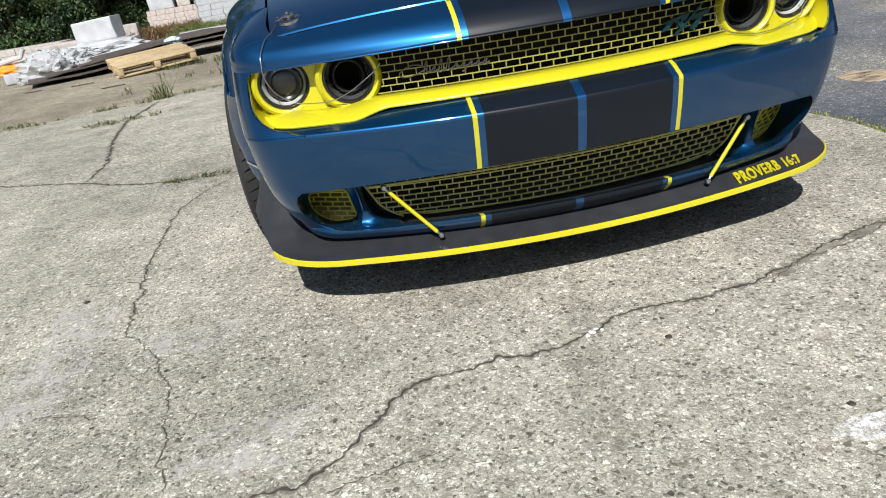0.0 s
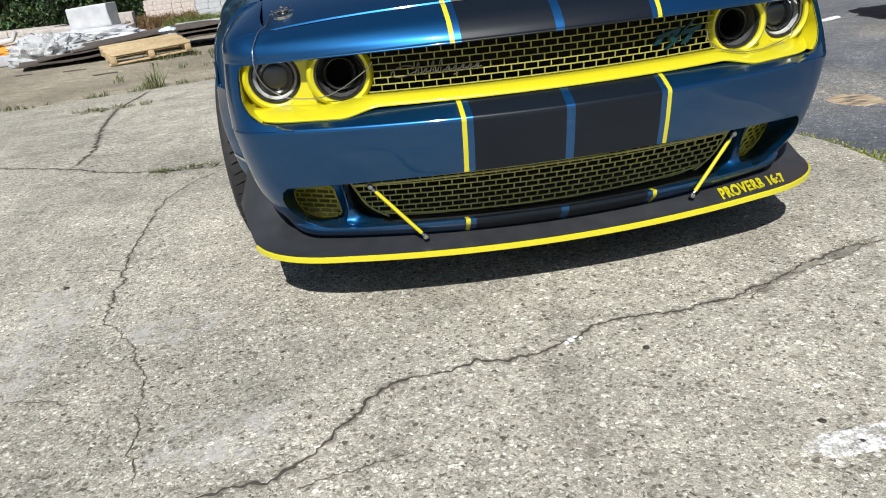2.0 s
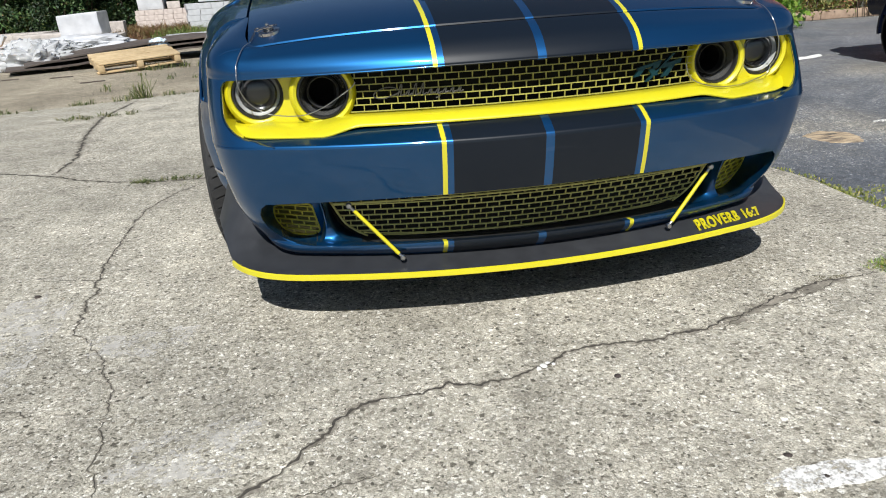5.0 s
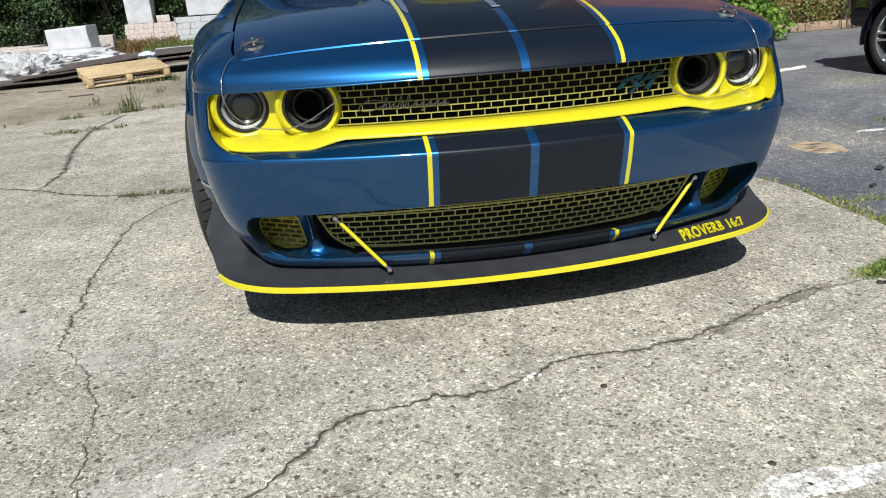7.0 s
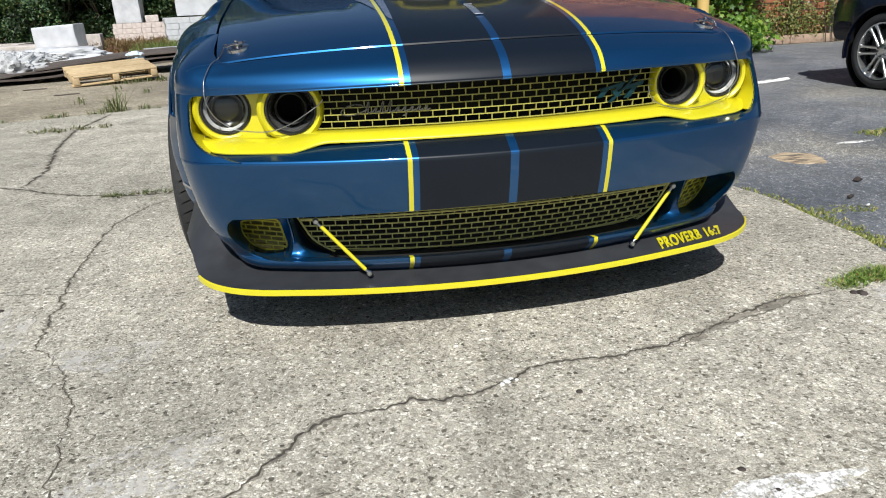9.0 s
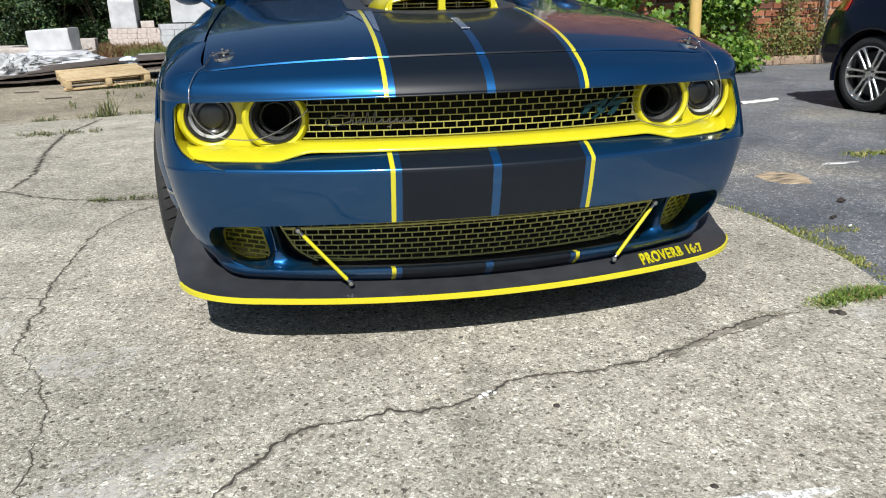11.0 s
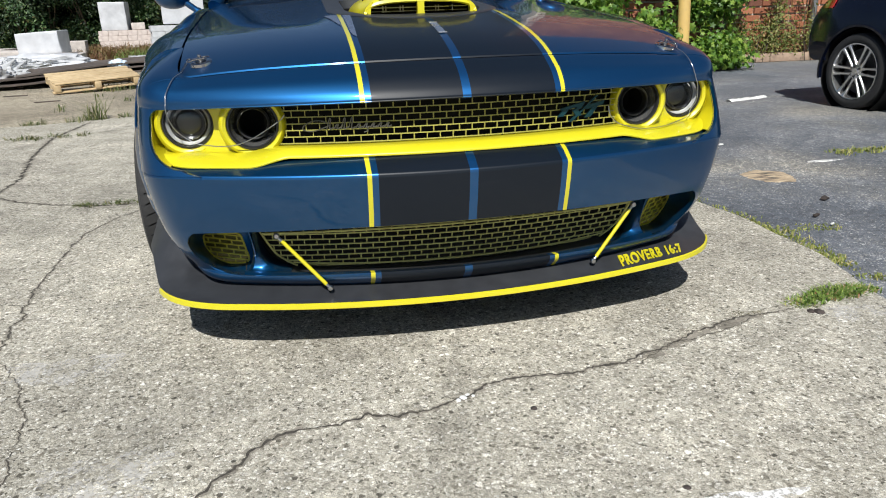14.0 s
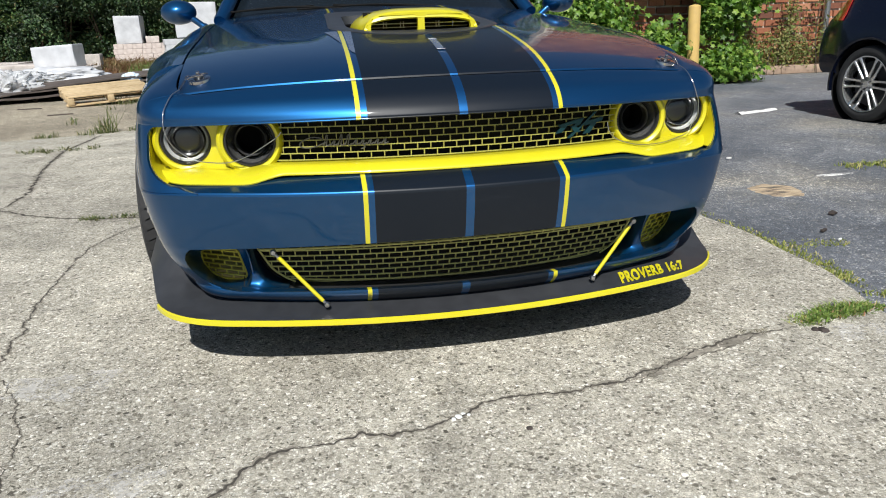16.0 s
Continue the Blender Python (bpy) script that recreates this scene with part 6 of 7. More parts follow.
spots += [(-1.50 + rng.uniform(-0.22, 0.18), 1.975 + rng.uniform(-0.025, 0.035), -0.012, 12, 0.032, 0.03) for _ in range(18)]
spots += [(-1.36 + rng.uniform(-0.05, 0.05), 1.86 + rng.uniform(-0.04, 0.04), -0.012, 8, 0.02, 0.02) for _ in range(4)]
weed_patch("weeds", spots, "low weeds rooted in a concrete crack", M["jointweed"], seed=5, width=0.004, lean=2.0)
spots = [(-2.9 + rng.uniform(-0.5, 0.8), 9.2 + rng.uniform(-0.4, 0.6), -0.01, 16, 0.10, 0.10) for _ in range(26)]
spots += [(rng.uniform(-3.2, -1.6), rng.uniform(6.5, 9.0), -0.01, 8, 0.07, 0.06) for _ in range(14)]
weed_patch("weeds", spots, "scattered weeds round the pallet", M["jointweed"], seed=8, width=0.006)
spots = []
for y in np.linspace(0.25, 6.2, 420):
    k = 0.5 + 0.5 * math.sin(y * 3.1) * math.sin(y * 1.3 + 1)
    spots.append((interp(y, [(0.25, 1.545), (0.74, 1.57), (1.1, 1.53), (2.0, 1.55)]) + rng.uniform(-0.03, 0.06) + 0.05 * k * rng.random(), y, -0.030, int(3 + 13 * k), 0.008 + 0.010 * k, 0.035))
for x, y, rx, ry, n in ((1.60, 0.215, 0.03, 0.06, 12), (1.60, 0.03, 0.025, 0.03, 6)):
    spots += [(x + rng.gauss(0, rx * 0.6), y + rng.gauss(0, ry * 0.6), -0.030, 14, 0.016, 0.035) for _ in range(n)]
spots += [(1.80 + rng.uniform(-0.14, 0.12), 0.64 + rng.uniform(-0.05, 0.05), -0.031, 9, 0.013, 0.03) for _ in range(24)]
weed_patch("grass_strip", spots, "low yellowish grass along the slab edge", M["edgegrass"], 9, lean=1.5, width=0.0030, category="grass")
spots = [(1.09 + 0.36 * k + rng.uniform(-0.02, 0.02), -0.165 + 0.065 * k + rng.uniform(-0.035, 0.045) * math.sin(math.pi * min(max(k, 0.1), 0.9)), -0.012, 30, 0.020 + 0.018 * math.sin(math.pi * k), 0.034) for k in np.linspace(0, 1, 46)]
weed_patch("grass_tuft", spots, "fresh green grass tuft in the slab crack", M["freshgrass"], 21, 0.0026, "grass", 1.8)
spots = [(0.905 + rng.uniform(-0.06, 0.06), -0.190 + rng.uniform(-0.012, 0.012), -0.004, 22, 0.006, 0.016) for _ in range(26)]
weed_patch("dry_moss", spots, "dry brownish moss in the crack", M["moss"], 22, 0.003, "moss", 2.2)
spots = [(3.35 + rng.uniform(-0.25, 0.35), 2.05 + rng.uniform(-0.06, 0.06), -0.03, 16, 0.026, 0.06) for _ in range(22)]
weed_patch("grass_tuft", spots, "sparse grass growing through asphalt", M["edgegrass"], 24, 0.004, "grass", 1.8)
spots = [(rng.uniform(-6.6, -4.2), rng.uniform(17.6, 22.5), -0.01, 60, rng.uniform(0.14, 0.40), 0.32) for _ in range(150)]
weed_patch("tall_weeds", spots, "low reddish-brown weeds in the yard", M["redweed"], 31, 0.009, lean=1.3)
spots = [(rng.uniform(-4.9, -2.4), rng.uniform(17.2, 21.5), -0.01, 60, rng.uniform(0.12, 0.34), 0.32) for _ in range(130)]
weed_patch("tall_weeds", spots, "low green and tan weeds in the yard", M["drygrass"], 32, 0.009, lean=1.3)


def star_leaf(bm, p, nrm, size, rng, lobes=5):
    """A lobed leaf lying across nrm, slightly cupped."""
    nrm = nrm.normalized()
    a = nrm.cross(Vector((rng.uniform(-1, 1), rng.uniform(-1, 1), rng.uniform(-1, 1))))
    if a.length < 1e-3:
        a = nrm.orthogonal()
    a.normalize()
    b = nrm.cross(a)
    c = bm.verts.new(p + nrm * size * 0.10)
    ring = []
    for k in range(lobes * 2):
        t = 2 * math.pi * k / (lobes * 2)
        r = size * (1.0 if k % 2 == 0 else 0.52)
        ring.append(bm.verts.new(p + (a * math.cos(t) + b * math.sin(t)) * r - nrm * size * 0.12 * (k % 2 == 0)))
    for k in range(len(ring)):
        bm.faces.new((c, ring[k], ring[(k + 1) % len(ring)]))


def small_leaf(bm, p, nrm, size, rng):
    nrm = nrm.normalized()
    a = nrm.cross(Vector((rng.uniform(-1, 1), rng.uniform(-1, 1), rng.uniform(-1, 1))))
    if a.length < 1e-3:
        a = nrm.orthogonal()
    a.normalize()
    b = nrm.cross(a)
    v = [bm.verts.new(q) for q in (p - a * size, p + b * size * 0.45 + nrm * size * 0.1, p + a * size, p - b * size * 0.45 + nrm * size * 0.1)]
    bm.faces.new(v)


def crown(blobs, n, size, rng, leaf, facing=0.35, hollow=0.45, sunny=Vector((0, -0.6, 0.8))):
    """Leaves thrown round the outside of overlapping blobs, in sprays, with gaps."""
    bm = bmesh.new()
    total = sum(r[0] * r[1] * r[2] for _, r in blobs) ** 1.0
    for c, r in blobs:
        k = int(n * r[0] * r[1] * r[2] / total)
        sprays = max(6, k // 14)
        for _ in range(sprays):
            d = Vector((rng.gauss(0, 1), rng.gauss(0, 1), rng.gauss(0, 1))).normalized()
            rad = hollow + (1 - hollow) * rng.random() ** 0.6
            q = Vector(c) + Vector((d.x * r[0], d.y * r[1], d.z * r[2])) * rad * rng.uniform(0.85, 1.12)
            for _ in range(14):
                p = q + Vector((rng.gauss(0, 1), rng.gauss(0, 1), rng.gauss(0, 1))) * size * 2.2
                if p.z < 0.01:
                    continue
                nn = d * 0.5 + sunny * facing + Vector((rng.uniform(-1, 1), rng.uniform(-1, 1), rng.uniform(-1, 1))) * 0.75
                leaf(bm, p, nn, size * rng.uniform(0.6, 1.25), rng)
    return bm


def bush(at, blobs, n, size, label, seed, leaf=star_leaf, mat=None):
    b = thing("bush", label, "bush", at, group="bushes by the brick wall")
    rng = random.Random(seed)
    stems = bmesh.new()
    for k in range(7):
        c, r = blobs[k % len(blobs)]
        end = Vector(c) + Vector((rng.uniform(-0.5, 0.5) * r[0], rng.uniform(-0.5, 0.5) * r[1], rng.uniform(0, 0.7) * r[2]))
        foot = Vector((c[0] * 0.5 + rng.uniform(-0.1, 0.1), c[1] * 0.5 + rng.uniform(-0.1, 0.1), -0.03))
        tube_into(stems, crom([foot, foot.lerp(end, 0.5) + Vector((rng.uniform(-0.1, 0.1), rng.uniform(-0.1, 0.1), 0.08)), end], 4), 0.009, 5)
    part("stem", stems, M["bark"], b)
    part("leaves", crown(blobs, n, size, rng, leaf), mat or M["leaf"], b, smooth=0, recalc=False)
    return b


# last two blobs: unseen upper growth, added to shade the wall behind
bush((4.0, 8.9, 0), [((-0.25, 0, 0.95), (0.70, 0.42, 0.55)), ((0.35, 0.1, 0.9), (0.40, 0.35, 0.42)), ((-0.95, 0.1, 0.95), (0.6, 0.4, 0.65)), ((-0.55, 0.1, 1.5), (0.55, 0.35, 0.4)), ((-1.5, 0.2, 1.2), (0.45, 0.4, 0.6)), ((0.1, 0.1, 2.05), (0.7, 0.35, 0.4)), ((0.9, 0.15, 2.0), (0.5, 0.3, 0.35))], 9500, 0.056, "lush green bush with lobed leaves by the brick wall", 41)
bush((4.78, 8.0, 0), [((0.0, 0, 0.52), (0.34, 0.26, 0.22)), ((-0.25, 0.05, 0.36), (0.30, 0.25, 0.24)), ((0.12, 0.05, 0.22), (0.24, 0.2, 0.2))], 2400, 0.057, "bright green bush with lobed leaves beside a bollard", 42)
# here too the last two blobs are added above view as wall shade
bush((6.25, 8.85, 0), [((0.10, 0, 1.22), (0.38, 0.30, 0.34)), ((0.48, 0.1, 1.38), (0.34, 0.28, 0.34)), ((-0.12, 0.1, 0.86), (0.24, 0.24, 0.26)), ((0.28, 0.15, 0.82), (0.20, 0.2, 0.2)), ((-0.05, 0.15, 1.80), (0.5, 0.3, 0.3)), ((-0.7, 0.1, 1.95), (0.5, 0.3, 0.3))], 5000, 0.056, "tall green bush with lobed leaves against bricks", 43)
bush((6.02, 8.2, 0), [((0, 0, 0.24), (0.32, 0.22, 0.20)), ((0.26, 0.06, 0.16), (0.22, 0.18, 0.15)), ((-0.2, 0.05, 0.15), (0.2, 0.18, 0.14))], 2000, 0.052, "low bush spreading over the asphalt edge", 44)
bush((7.2, 9.30, 0), [((-0.25, 0, 0.45), (0.16, 0.12, 0.38)), ((0.02, 0.02, 0.30), (0.20, 0.12, 0.26)), ((0.38, 0.04, 0.36), (0.17, 0.11, 0.32)), ((0.66, 0.05, 0.58), (0.15, 0.11, 0.50)), ((0.95, 0.05, 0.34), (0.18, 0.11, 0.30)), ((0.70, 0.05, 1.10), (0.09, 0.08, 0.22))], 2900, 0.033, "thin yellowish weeds climbing the brick wall", 45, small_leaf, M["wallweed"])
bush((8.6, 9.25, 0), [((0, 0, 0.40), (0.22, 0.12, 0.38)), ((-0.25, 0, 1.0), (0.08, 0.08, 0.4)), ((0.45, 0, 0.3), (0.25, 0.12, 0.3))], 1100, 0.035, "thin weeds at the foot of the wall", 46, small_leaf, M["wallweed"])


def tree(at, height, seed, proto=None):
    """Tapered trunk with limbs and a ragged crown that comes down low."""
    if proto is not None:
        return copy_thing(proto, Matrix.Translation(at) @ along(seed * 67) @ Matrix.Diagonal((1, 1, 1, 1)))
    t = thing("tree", "dense dark green tree at the edge of the yard", "tree", at, group="trees behind the yard")
    rng = random.Random(seed)
    bm = bmesh.new()
    tube_into(bm, crom([(0, 0, -0.2), (0.08, 0.05, height * 0.3), (-0.05, 0.1, height * 0.65), (0, 0, height * 0.92)], 4), [0.24 - 0.2 * k / 12 for k in range(13)], 8)
    for k in range(9):
        a, z = rng.uniform(0, 6.28), height * (0.15 + 0.07 * k)
        l = height * rng.uniform(0.16, 0.3)
        tube_into(bm, crom([(0, 0, z), (math.cos(a) * l * 0.5, math.sin(a) * l * 0.5, z + l * 0.2), (math.cos(a) * l, math.sin(a) * l, z + l * 0.3)], 3), [0.08, 0.07, 0.06, 0.05, 0.04, 0.03, 0.02], 6)
    part("trunk", bm, M["bark"], t)
    blobs = []
    for k in range(24):
        a, zz = rng.uniform(0, 6.28), height * rng.uniform(0.07, 0.92)
        rr = height * 0.24 * (1.05 - abs(zz / height - 0.45))
        blobs.append(((math.cos(a) * rr, math.sin(a) * rr, zz), (height * rng.uniform(0.08, 0.17), height * rng.uniform(0.08, 0.17), height * rng.uniform(0.05, 0.11))))
    part("crown", crown(blobs, 16000, 0.080, rng, small_leaf, 0.2, 0.5), M["treeleaf"], t, smooth=0, recalc=False)
    return t


def thicket(at, seed, proto=None):
    """Low growth before the trees, leafy to the ground."""
    if proto is not None:
        return copy_thing(proto, Matrix.Translation(at) @ along(seed * 83))
    t = thing("shrub", "dense dark green shrub under the trees", "shrub", at, group="shrubs under the trees")
    rng = random.Random(seed)
    bm = bmesh.new()
    for k in range(6):
        a = rng.uniform(0, 6.28)
        tube_into(bm, crom([(0, 0, -0.1), (0.4 * math.cos(a), 0.4 * math.sin(a), 0.8), (0.9 * math.cos(a), 0.9 * math.sin(a), 1.9)], 3), [0.06, 0.05, 0.045, 0.04, 0.03, 0.02, 0.015], 6)
    part("stem", bm, M["bark"], t)
    blobs = [((rng.uniform(-1.1, 1.1), rng.uniform(-0.9, 0.7), rng.uniform(0.25, 2.8)), (rng.uniform(0.32, 0.68), rng.uniform(0.32, 0.65), rng.uniform(0.25, 0.50))) for _ in range(20)]
    part("leaves", crown(blobs, 16500, 0.066, rng, small_leaf, 0.45, 0.45), M["treeleaf"], t, smooth=0, recalc=False)
    return t


t1, t2, t3 = tree((-11.5, 29.5, 0), 8.5, 1), tree((-8.0, 30.5, 0), 9.5, 2), tree((-14.5, 28.0, 0), 7.5, 3)
rng = random.Random(77)
k = 0
for x in np.arange(-40, 4, 2.5):
    for row in range(3):
        k += 1
        if row == 0 and min(abs(x + 11.5), abs(x + 8.0), abs(x + 14.5)) < 1.0:
            continue
        tree((x + rng.uniform(-0.7, 0.7), 29.5 + 3.4 * row + rng.uniform(-1, 1), 0), 0, k, (t1, t2, t3)[k % 3])
s1, s2 = thicket((-10.0, 27.3, 0), 1), thicket((-12.2, 27.0, 0), 2)
for k, x in enumerate(np.arange(-34, 3, 1.55)):
    if min(abs(x + 10.0), abs(x + 12.2)) > 0.7:
        thicket((x, 27.2 + rng.uniform(-0.5, 0.5), 0), k + 3, (s1, s2)[k % 2])
    thicket((x + 0.7, 28.9 + rng.uniform(-0.5, 0.5), 0.3), k + 60, (s2, s1)[k % 2])
for k, (x, y) in enumerate([(9.0, 15.0), (13.0, 16.5), (5.5, 17.5)]):
    tree((x, y, 0), 0, k + 5, (t2, t1, t3)[k % 3])

# ---------------------------------------------------------------- brick building, bollards, kerb on the right
WALL_Y = 9.62
wall = tagged(part("wall_back", box((8.5, WALL_Y + 0.18, 3.30), (9.6, 0.30, 6.7)), M["mortar"], smooth=0), "red brick wall with pale mortar joints", "wall", kind="structure")
bricks_bm = bmesh.new()
proto = None
COURSE, LONG = 0.128, 0.295
for r in range(52):
    for c in range(33):
        x = 3.72 + c * LONG + (r % 2) * LONG / 2 + LONG / 2
        z = r * COURSE + COURSE / 2
        if x > 13.2:
            continue
        if r < 12 and 4.6 < x < 9.6:
            if proto is None:
                proto = part("brick", box((0, 0, 0), (LONG - 0.030, 0.10, COURSE - 0.028), 0.004, segs=1), M["brick"], wall, smooth=0)
                o = proto
            else:
                o = new("brick", proto.data)
                o.parent = wall
            o.location = (x, WALL_Y + 0.035 + 0.004 * math.sin(r * 5.1 + c * 3.3), z)
        else:
            box_into(bricks_bm, (x, WALL_Y + 0.035, z), (LONG - 0.030, 0.10, COURSE - 0.028))
brick_rest = part("brickwork", bricks_bm, random_tone("red_brick_joined", [(0.0, (0.12, 0.050, 0.035)), (0.3, (0.24, 0.085, 0.045)), (0.7, (0.36, 0.135, 0.068)), (1.0, (0.44, 0.215, 0.125))], island=True), wall, smooth=0)
tagged(brick_rest, kind="stuff")


def bollard(at, h, r, lean=0.0):
    b = thing("bollard", "faded yellow round steel bollard by the bushes", "bollard", at, group="yellow bollards")
    b.rotation_euler = (0, radians(lean), 0)
    part("post", revolve([(r, -0.05), (r, h - 0.02), (r * 0.97, h), (r * 0.90, h + 0.004)], None, 32), M["bollard"], b)
    part("cap", revolve([(r * 0.93, h + 0.001), (r * 0.6, h + 0.016), (0.0, h + 0.022)], None, 32), M["bollard"], b)
    return b


bollard((5.15, 7.68, -0.03), 1.145, 0.084, -2.5)
bollard((3.93, 8.60, -0.03), 0.93, 0.085)
for k in range(5):
    ob = part("kerb_timber", box((0, 0, 0), (1.25, 0.16, 0.145), 0.015), simple("pinkish_kerb", (0.40, 0.29, 0.21), (0.26, 0.18, 0.13), rough=0.9, scale=14, bumps=0.3) if k == 0 else bpy.data.materials["pinkish_kerb"])
    ob.location, ob.rotation_euler = (7.1 + 1.27 * k, 9.33 + 0.01 * (k % 2), 0.045), (0, 0, radians(-0.6 + 0.5 * (k % 3)))
    tagged(ob, "weathered pinkish kerb block at the lot's edge", "kerb", "kerb blocks", "structure")
tagged(part("drain_pipe", tube([(8.66, 9.50, -0.03), (8.66, 9.50, 3.6)], 0.06, 12), M["steel"]), "grey metal downpipe on the brick wall", "pipe")


# ---------------------------------------------------------------- dark parked hatchback on the right
suv = thing("parked_car", "dark navy parked hatchback with silver twin-spoke wheels", "car", (0, 0, 0))
SX, SY, WR = 4.70, 3.84, 0.347                # rear wheel's middle, the flank's plane, tyre radius
LEN0, LEN1 = 3.94, 8.35


def suv_section(x):
    """Half-ring of the body from the near sill over the roof to the far sill, at a station along its length."""
    t = (x - LEN0) / (LEN1 - LEN0)
    pull = 0.16 * (1 - sstep(0.0, 0.10, t)) + 0.22 * sstep(0.90, 1.0, t)
    low = 0.24 + 0.30 * (1 - sstep(0.0, 0.30, t))
    belt = interp(t, [(0.0, 0.88), (0.06, 0.96), (0.5, 0.94), (0.72, 0.90), (0.90, 0.80), (1.0, 0.60)])
    roof = interp(t, [(0.0, 0.93), (0.03, 1.12), (0.10, 1.42), (0.18, 1.52), (0.45, 1.56), (0.58, 1.46), (0.72, 0.96), (0.9, 0.86), (1.0, 0.66)])
    y0, y1 = SY + pull, SY + 1.78 - pull
    tuck = min(0.24, max(0.03, (roof - belt) * 0.42))
    half = [(y0 + 0.06, low), (y0 + 0.015, low + 0.08), (y0, 0.50), (y0 - 0.01, 0.66), (y0 + 0.02, belt - 0.06), (y0 + 0.06, belt), (y0 + 0.06 + tuck * 0.6, belt + (roof - belt) * 0.6), (y0 + 0.06 + tuck, roof - 0.04), (y0 + 0.2 + tuck, roof)]
    mirrored = [(y0 + y1 - y, z) for y, z in half[::-1]]
    return [(x, y, z) for y, z in half + mirrored]


stations = [LEN0, LEN0 + 0.015, LEN0 + 0.06, LEN0 + 0.15] + list(np.linspace(LEN0 + 0.30, LEN1 - 0.2, 36)) + [LEN1 - 0.06, LEN1]
cols = [suv_section(x) for x in stations]
bm = bmesh.new()
vs = grid_into(bm, cols, closed=True)
bm.faces.new(vs[0])
bm.faces.new(vs[-1])
arches = []
for ax in (SX, SX + 2.62):
    arches.append(revolve([(0.0, -0.4), (0.405, -0.4), (0.405, 0.30), (0.0, 0.30)], Matrix.Translation((ax, SY, WR)) @ pose(0, 0, 0, -90, 0, 0), 48))
    arches.append(revolve([(0.0, -0.4), (0.405, -0.4), (0.405, 0.30), (0.0, 0.30)], Matrix.Translation((ax, SY + 1.78, WR)) @ pose(0, 0, 0, 90, 0, 0), 48))
part("body", cut(bm, arches), M["suv"], suv, smooth=35)
for ax in (SX, SX + 2.62):
    ring = []
    for k in range(33):
        a = radians(-12 + 204 * k / 32)
        c, q = math.cos(a), math.sin(a)
        ring.append([(ax + c * 0.400, SY + 0.02, WR + q * 0.400), (ax + c * 0.404, SY - 0.014, WR + q * 0.404), (ax + c * 0.424, SY - 0.014, WR + q * 0.424), (ax + c * 0.436, SY + 0.02, WR + q * 0.436)])
    part("arch_trim", shell(ring, 0.004), M["suv"], suv)
    for side in (0, 1):
        w = car_wheel(suv, (ax, SY + 0.115 if side == 0 else SY + 1.665, WR), 1, WR, 0.235, 0.262, M["alloy"], 6, tread=False, parallel=0.030)
        w.rotation_euler = (radians(90 if side == 0 else -90), 0, 0)
part("rear_bumper", shell([[(SX - 0.40 + dx * 0.3, SY + 0.005, z)] + [(LEN0 - 0.035 + 0.16 * abs(k) ** 4 + dx, SY + 0.89 + 0.87 * k, z) for k in np.linspace(-1, 1, 25)] + [(SX - 0.40 + dx * 0.3, SY + 1.775, z)] for z, dx in ((0.60, 0.075), (0.57, 0.045), (0.53, 0.032), (0.49, 0.036), (0.455, 0.055), (0.43, 0.10))], 0.02, (-1, 0, 0)), M["suv"], suv)
for side in (0, 1):
    yy = SY + 0.02 if side == 0 else SY + 1.62
    sg = 1 if side == 0 else -1
    lamp = []
    for x in np.linspace(LEN0 + 0.085, LEN0 + 0.36, 8):
        ring = suv_section(x)[:9]
        row = []
        for z in (0.92, 0.98, 1.05, 1.12, 1.16):
            y = interp(z, [(q[2], q[1]) for q in ring]) - 0.008
            row.append((x, y if side == 0 else 2 * SY + 1.78 - y, z))
        lamp.append(row)
    part("tail_lamp", shell(lamp, 0.006, (0, -sg, 0)), M["redlamp"], suv)
    win = [[(SX + 0.1 + x, yy + sg * (0.05 + 0.20 * t - 0.012), 1.0 + 0.40 * t) for x in np.linspace(0.15 + 0.2 * t, 2.35 - 0.55 * t, 9)] for t in (0.0, 0.5, 1.0)]
    part("side_window", shell(win, 0.006, (0, -sg, 0)), M["glass"], suv)
    part("door_handle", tube(crom([(SX + 0.55, yy - sg * 0.012, 0.84), (SX + 0.62, yy - sg * 0.035, 0.845), (SX + 0.72, yy - sg * 0.012, 0.845)], 4), 0.010, 8), M["suv"], suv)
part("reflector", tube(crom([(LEN0 + 0.27, SY + 0.030, 0.585), (LEN0 + 0.245, SY + 0.033, 0.54), (LEN0 + 0.25, SY + 0.034, 0.49)], 4), 0.010, 8), M["dim_ring"], suv)
suv.matrix_basis = Matrix.Translation((4.70, 3.84, -0.03)) @ along(-85.5) @ Matrix.Translation((-SX, -SY, 0))
for ax in (SX, SX + 2.62):
    for yy, d in ((SY + 0.012, 1), (SY + 1.768, -1)):
        lining = revolve([(0.402, 0.0), (0.408, 0.24), (0.30, 0.262), (0.0, 0.264)], Matrix.Translation((ax, yy, WR)) @ pose(0, 0, 0, -90 * d, 0, 0), 40)
        part("wheel_liner", lining, M["void"], suv)
part("underbody", box((6.2, SY + 0.89, 0.30), (3.7, 1.3, 0.10), 0.03), M["void"], suv)


